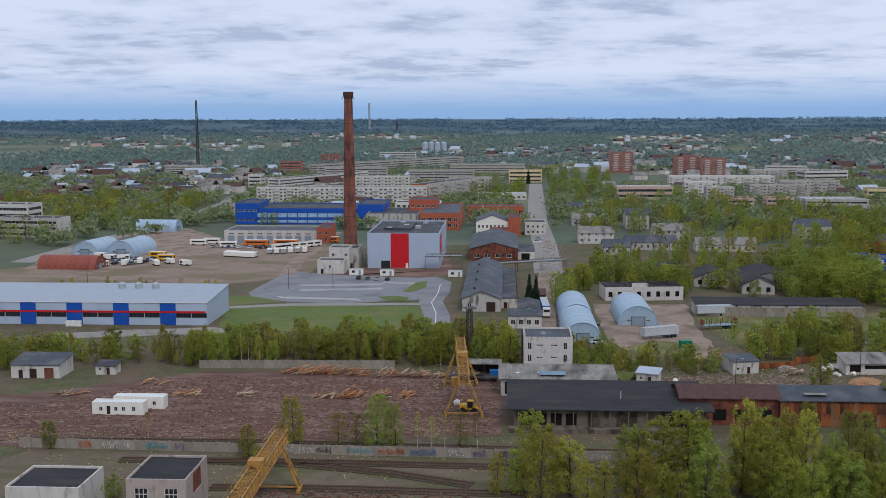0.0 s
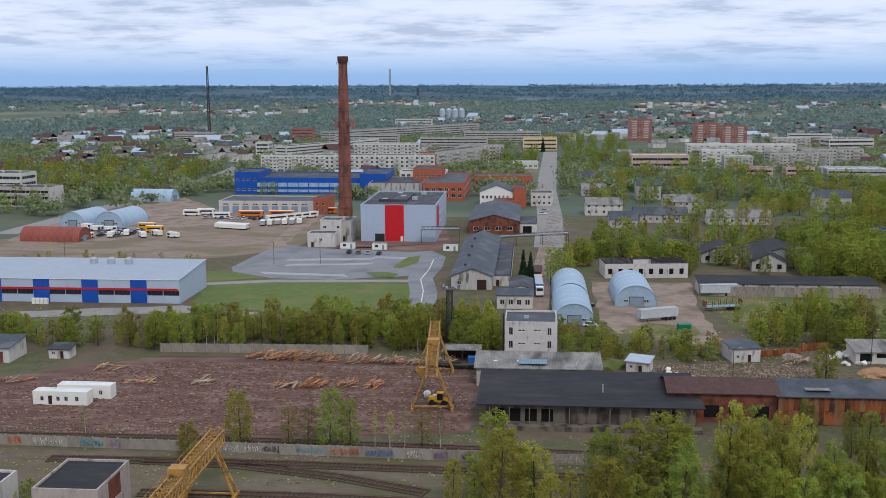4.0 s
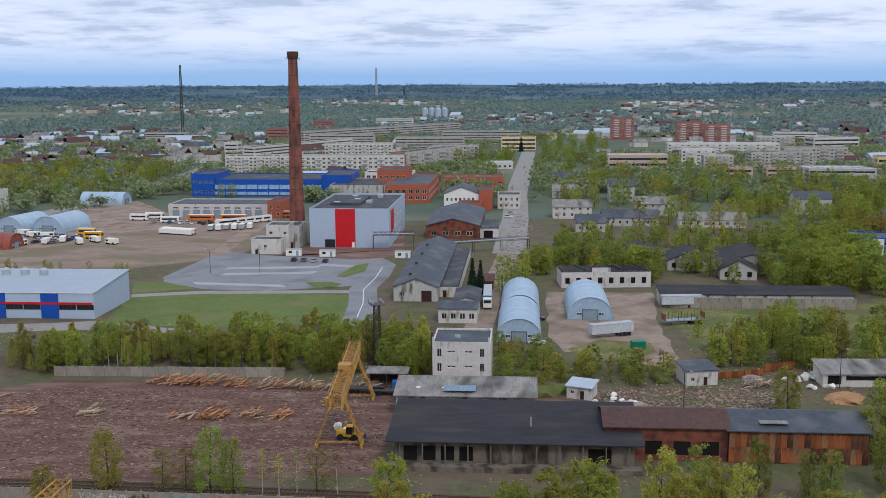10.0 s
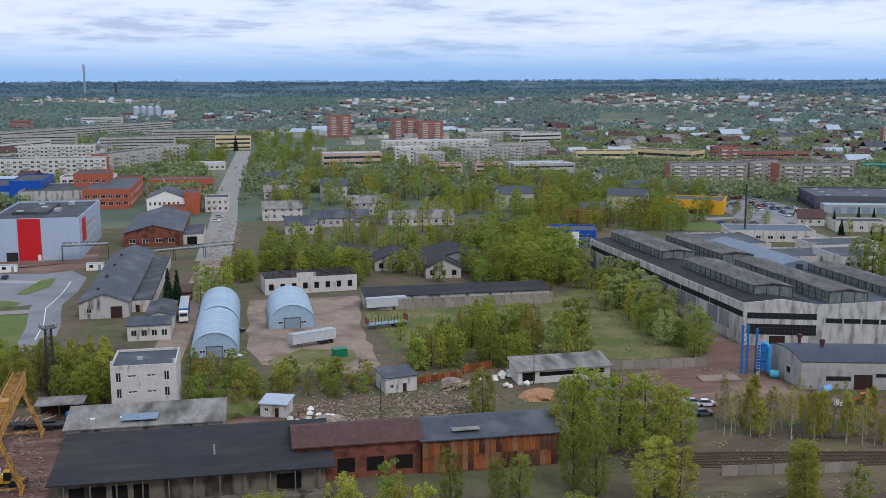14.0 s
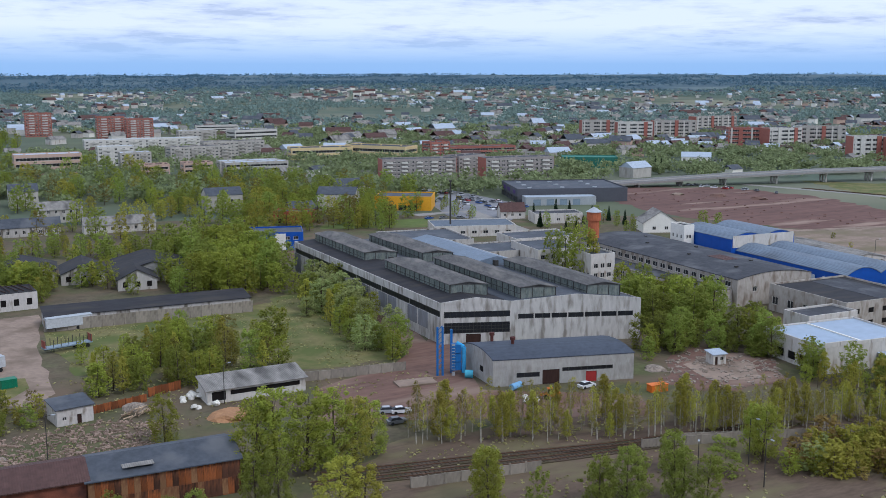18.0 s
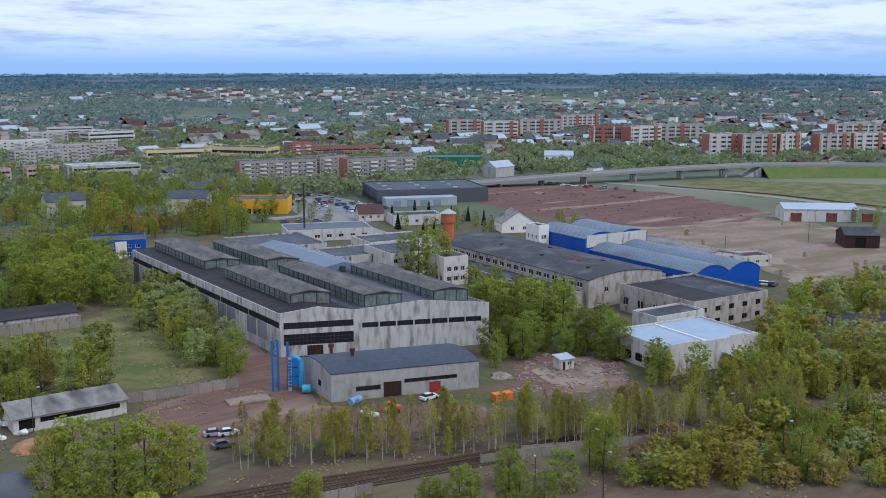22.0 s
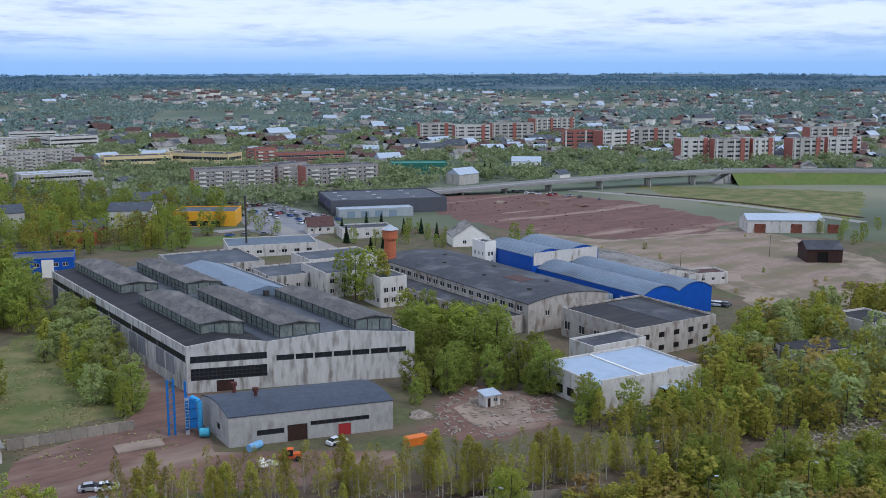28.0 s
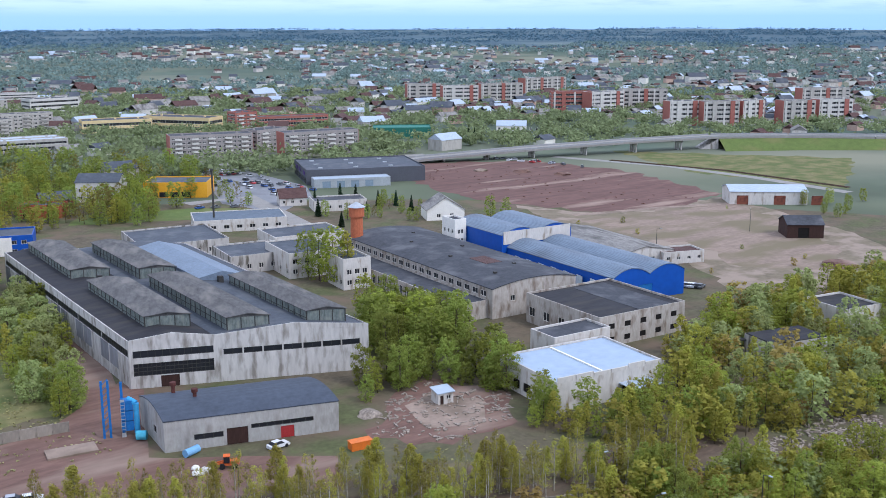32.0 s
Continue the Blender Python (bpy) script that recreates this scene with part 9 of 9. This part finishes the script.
strew([T_BUSHY, T_BUD, T_BUSH], [(45.8, 286.2), (68.3, 278.9), (65.5, 266.7), (44.7, 268.5)], 22, 3, 7, 1.1, "bushes by the huts", 6)
strew([T_BIRCH, T_BIRCH, T_BUSH, T_ROUND, T_BIRCHY, T_BUD], [(76.3, 312.8), (103.7, 317.1), (131.8, 315.0), (121.6, 282.2), (92.1, 277.9), (77.2, 283.0)], 70, 4.5, 10, 1.15, "thicket by the meadow", 7, least=2.0)
strew([T_BIRCH, T_BIRCHY, T_WILLOW, T_BUSHW, T_ROUND], [(173.2, 385.9), (164.1, 316.0), (150.3, 271.0), (144.7, 284.1), (143.0, 324.0), (153.2, 362.4)], 45, 5, 11, 1.26, "thicket beside the hall", 8)
strew([T_ROUND, T_BIRCH, T_BUSH], [(208.0, 260.9), (223.4, 256.2), (243.9, 247.9), (225.8, 231.0), (220.2, 252.3), (198.3, 245.4)], 30, 5, 11, 1.1, "trees between the halls", 10, least=2.2)
strew([T_ROUND, T_ROUND, T_BIRCH], [(231.6, 301.5), (251.7, 283.0), (237.2, 259.4), (217.5, 266.8)], 34, 7, 14, 1.15, "trees between the halls", 11, least=2.6)
for x, y, h, key in ((246.3, 344.7, 17, T_ROUND), (247.5, 338.3, 18, T_BIRCH), (250.2, 334.2, 17, T_BIRCHY), (245.8, 350.7, 15, T_ROUND), (353.3, 391.5, 10, T_ROUND), (358.1, 388.1, 9, T_ROUND), (22.3, 367.2, 12, T_SPRUCE), (24.9, 369.1, 11, T_SPRUCE), (31.7, 367.4, 13, T_ROUND), (35.2, 376.9, 10, T_ROUND), (526.2, 624.0, 10, T_SPRUCE), (526.8, 618.6, 9, T_SPRUCE)):
    tree(key, x, y, h, 1.0, "single trees")
strew([T_BIRCH, T_WILLOW, T_BUSHW, T_BIRCHY, T_BUSHW, T_BIRCH, T_ROUNDY, T_BUSHO, T_BUSHY, T_WILLOW, T_BIRCH], [(271.8, 228.6), (317.0, 244.5), (386.9, 241.9), (379.2, 199.0), (294.3, 159.5), (280.1, 179.4), (250.2, 188.3), (256.0, 211.4)], 380, 3.5, 10.5, 1.25, "wild growth on the waste land", 12, least=1.9)
strew([T_BUSHY, T_BUSHO, T_BUSHW, T_BUSHY, T_BIRCH, T_BIRCHY], [(173.3, 180.0), (191.1, 189.1), (215.5, 181.7), (249.4, 172.5), (249.1, 157.6), (223.5, 144.0)], 230, 2.2, 6.0, 1.4, "brush along the railway", 13, least=1.9)
strew([T_BIRCHY, T_BUSHY, T_BIRCH, T_ROUND], [(213.0, 193.2), (259.8, 166.3), (251.6, 148.5), (200.8, 180.8)], 60, 3, 9, 1.2, "brush along the railway", 14)
strew([T_BIRCH, T_BIRCHY, T_ROUND, T_BUSHY, T_THIN], [(216, 216), (232, 226), (254, 208), (256, 186), (236, 188)], 60, 4, 9.5, 1.2, "birch belt along the tracks", 41, least=1.8)
strew([T_ROUND, T_BIRCH, T_ROUND, T_BUD, T_ROUNDY], [(176, 470), (211, 590), (268, 526), (240, 462), (214, 474)], 70, 6, 11, 1.2, "town trees", 42, least=3.5)
strew([T_ROUND, T_BIRCH, T_ROUND, T_BIRCHY], [(39.6, 408.9), (57.4, 427.3), (92.1, 421.7), (84.1, 382.8), (55.3, 418.6), (38.1, 377.0)], 40, 5, 11, 1.26, "trees round the ruin", 15)
strew([T_ROUND, T_BIRCH, T_BUSH, T_BIRCHY, T_ROUND], [(46.4, 395.4), (58.8, 478.2), (102.9, 485.1), (133.1, 449.2), (122.4, 380.9), (55.7, 393.7)], 70, 5, 11, 1.26, "overgrown ruins", 16)
strew([T_BIRCH, T_ROUND, T_ROUND, T_BIRCH], [(123.2, 437.5), (168.8, 456.7), (163.3, 393.8), (147.0, 357.7), (119.8, 371.9)], 85, 8, 15, 1.21, "wood beside the hall", 17, least=3)
strew([T_ROUND, T_ROUND, T_BIRCH, T_ROUNDY, T_BUD], [(59.9, 558.1), (84.3, 701.6), (173.6, 805.5), (255.3, 702.2), (266.4, 601.5), (224.5, 505.2), (152.6, 483.6), (92.3, 495.4)], 150, 8, 14, 1.21, "town trees", 18, least=4)
strew([T_ROUND, T_ROUND, T_BIRCH, T_BUD], [(167.4, 522.7), (239.4, 642.6), (308.6, 610.5), (291.9, 520.9), (255.2, 480.0), (201.1, 481.0)], 70, 8, 14, 1.21, "town trees", 19, least=4)
strew([T_ROUND, T_BIRCH, T_BUD, T_ROUNDY], [(-245.7, 526.9), (-227.6, 608.7), (-176.1, 668.3), (-176.4, 806.0), (-229.8, 856.9), (-359.3, 806.5), (-322.4, 651.7)], 130, 8, 15, 1.21, "trees along the avenue", 20, least=4)
strew([T_ROUND, T_BUD], [(-133.4, 637.6), (-3.9, 728.9), (28.5, 805.4), (-117.2, 761.1)], 30, 6, 10, 1.15, "town trees", 21, least=4)
strew([T_ROUND, T_BIRCH, T_ROUND], [(-2.1, 883.2), (49.0, 882.9), (111.6, 1244.0), (174.3, 1138.4), (107.6, 686.0), (64.9, 685.8)], 60, 9, 15, 1.21, "town trees", 22, least=4)
strew([T_BUD, T_ROUNDY], [(-168.6, 407.5), (-100.1, 408.7), (-97.5, 399.5), (-164.5, 398.3)], 14, 4, 6, 0.9, "young trees behind the warehouse", 23)
strew([T_SPRUCE, T_ROUND, T_BUD, T_ROUND], [(291.2, 444.8), (338.3, 453.0), (362.4, 425.1), (337.7, 402.5), (294.6, 414.9)], 22, 4, 8, 1.1, "garden trees by the works", 24, least=3)
for x, y, h in ((311, 459, 8), (325, 461, 9), (333, 461, 8), (335, 446, 7), (341, 441, 7)):
    tree(T_SPRUCE, x, y, h, 1.0, "conifers by the store")
for i in range(13):
    tree(T_ROUND if i % 3 else T_BUD, 282 + i * 2.1 + (i % 2) * 6, 470 + i * 10.0, 5.5 + i % 4, 1.1, "street trees by the store")
tree(T_SPRUCE, 78, 1040, 14, 1.1, "single trees")

strew([T_BUSH, T_BUSHY, T_BUSHO], [(381.0, 407.7), (396.1, 370.7), (464.4, 364.2), (445.5, 291.4), (358.6, 238.7), (342.6, 265.4), (357.9, 295.4)], 9, 1.2, 2.6, 1.4, "bushes on the waste land", 31, least=3)
strew([T_BIRCH, T_ROUND, T_BUSH], [(517.4, 322.7), (502.9, 353.3), (474.0, 344.7), (466.3, 307.0)], 8, 4, 8, 1.0, "bushes on the waste land", 32, least=4)
mass_trees()

# ---------------------------------------------------------------- far woods, joined
def far_woods(name, count, r0, r1, size, material, label, seed, cards=9, power=1.0, gaps=0.0, spread=(-30, 68), fine=1.0):
    rr = np.random.default_rng(seed)
    P = []
    while len(P) < count:
        a = radians(rr.uniform(*spread))
        r = r0 + (r1 - r0) * rr.random() ** power
        x, y = 60 + math.sin(a) * r, 60 + math.cos(a) * r
        if gaps and noise.noise(Vector((x * 0.0032, y * 0.0032, 11))) < gaps - 0.5 * (r < 900):
            continue
        if any(inside(p, x, y) for p in OPEN) or (r < 1900 and not free(x, y, 7.0)):
            continue
        P.append((x, y, height_at(x, y) if r > 1400 else 0.0))
    P = np.repeat(np.array(P), cards, 0)
    n = len(P)
    s = np.repeat(size * rr.uniform(0.55, 1.25, count), cards)
    off = rr.normal(size=(n, 3)) * np.array([0.42, 0.42, 0.2])
    c = P + np.array([0, 0, 1]) * (s * 0.95)[:, None] + off * s[:, None] * 1.3
    nrm = rr.normal(size=(n, 3)) * 0.7 + off * 0.8 + np.array([0, 0, 0.7])
    nrm /= np.linalg.norm(nrm, axis=1)[:, None]
    t = np.cross(nrm, rr.normal(size=(n, 3)))
    t /= np.linalg.norm(t, axis=1)[:, None]
    b = np.cross(nrm, t)
    w = (s * fine * rr.uniform(0.22, 0.46, n))[:, None]
    v = np.stack([c - t * w - b * w * 0.6, c + t * w - b * w * 0.5, c + t * w * 0.1 + b * w], 1).reshape(-1, 3)
    tagged(new(name, soft_mesh(name, v, np.arange(n * 3).reshape(-1, 3), material)), label, "woodland", kind="stuff")


OPEN = [[(398.9, 547.4), (464.4, 588.4), (514.6, 553.4), (764.6, 484.9), (831.8, 387.1), (455.3, 226.4), (407.4, 318.4), (399.7, 374.1), (375.3, 462.3)],
        [(-99.4, 406.4), (-61.1, 529.0), (-80.3, 668.7), (-167.3, 637.4), (-203.7, 473.3), (-171.8, 405.1)], [(37.7, 721.3), (67.8, 721.4), (94.2, 1036.0), (69.7, 1036.4)]]
far_woods("town_greenery", 4600, 560, 1250, 5.0, TOWNGREEN, "spring-green trees between the far town blocks, greyed for haze", 1, 72, gaps=-0.25, fine=0.6)
far_woods("far_woodland", 19000, 1150, 3000, 5.4, WOODS, "mixed green woodland beyond the town, coloured grey-blue for haze", 2, 11, power=0.9, gaps=-0.16)
far_woods("horizon_forest", 15000, 2600, 4700, 6.4, WOODSFAR, "forest up to the horizon, coloured blue for haze", 3, 7, power=0.8, gaps=-0.12)

# rough grass and weeds near the tracks
def tufts(name, pts, count, size, material, label, seed):
    rr = np.random.default_rng(seed)
    xs, ys = [p[0] for p in pts], [p[1] for p in pts]
    P = []
    while len(P) < count:
        x, y = rr.uniform(min(xs), max(xs)), rr.uniform(min(ys), max(ys))
        if inside(pts, x, y) and noise.noise(Vector((x * 0.09, y * 0.09, 5))) > -0.1 and free(x, y, 0.3):
            P.append((x, y, 0.05))
    P = np.array(P)
    v, f = leaf_cards(rr, np.repeat(P, 3, 0) + np.array([0, 0, size * 0.5]), np.full(count * 3, size * 0.8), count * 4, size)
    v[:, 2] = np.abs(v[:, 2]) * 0.6
    tagged(new(name, soft_mesh(name, v, f, material)), label, "grass", kind="stuff")


TUFT = mat("weed_tufts", (0.40, 0.37, 0.17), rough=0.9, var=0.35, scale=0.2, fine=1.0, leaf=True, island=True)
tufts("rough_grass", [(-130, 170), (60, 170), (60, 214), (-130, 222)], 1800, 0.25, TUFT, "dry grass and weeds between the tracks", 1)
tufts("rough_grass", [(100, 170), (270, 150), (270, 215), (100, 225)], 2100, 0.29, TUFT, "dry grass and weeds below the factory", 2)
tufts("rough_grass", [(-20, 252), (150, 255), (150, 300), (-20, 300)], 1560, 0.29, TUFT, "dry grass and weeds round the huts", 3)
tufts("rough_grass", [(-140, 290), (-10, 292), (-10, 330), (-140, 328)], 900, 0.29, TUFT, "dry grass behind the yard wall", 4)
tufts("rough_grass", [(77.8, 348.1), (135.2, 342.1), (160.9, 376.0), (155.3, 287.5), (115.3, 282.8), (77.7, 302.5)], 1560, 0.25, TUFT, "tall dry grass of the meadow", 5)
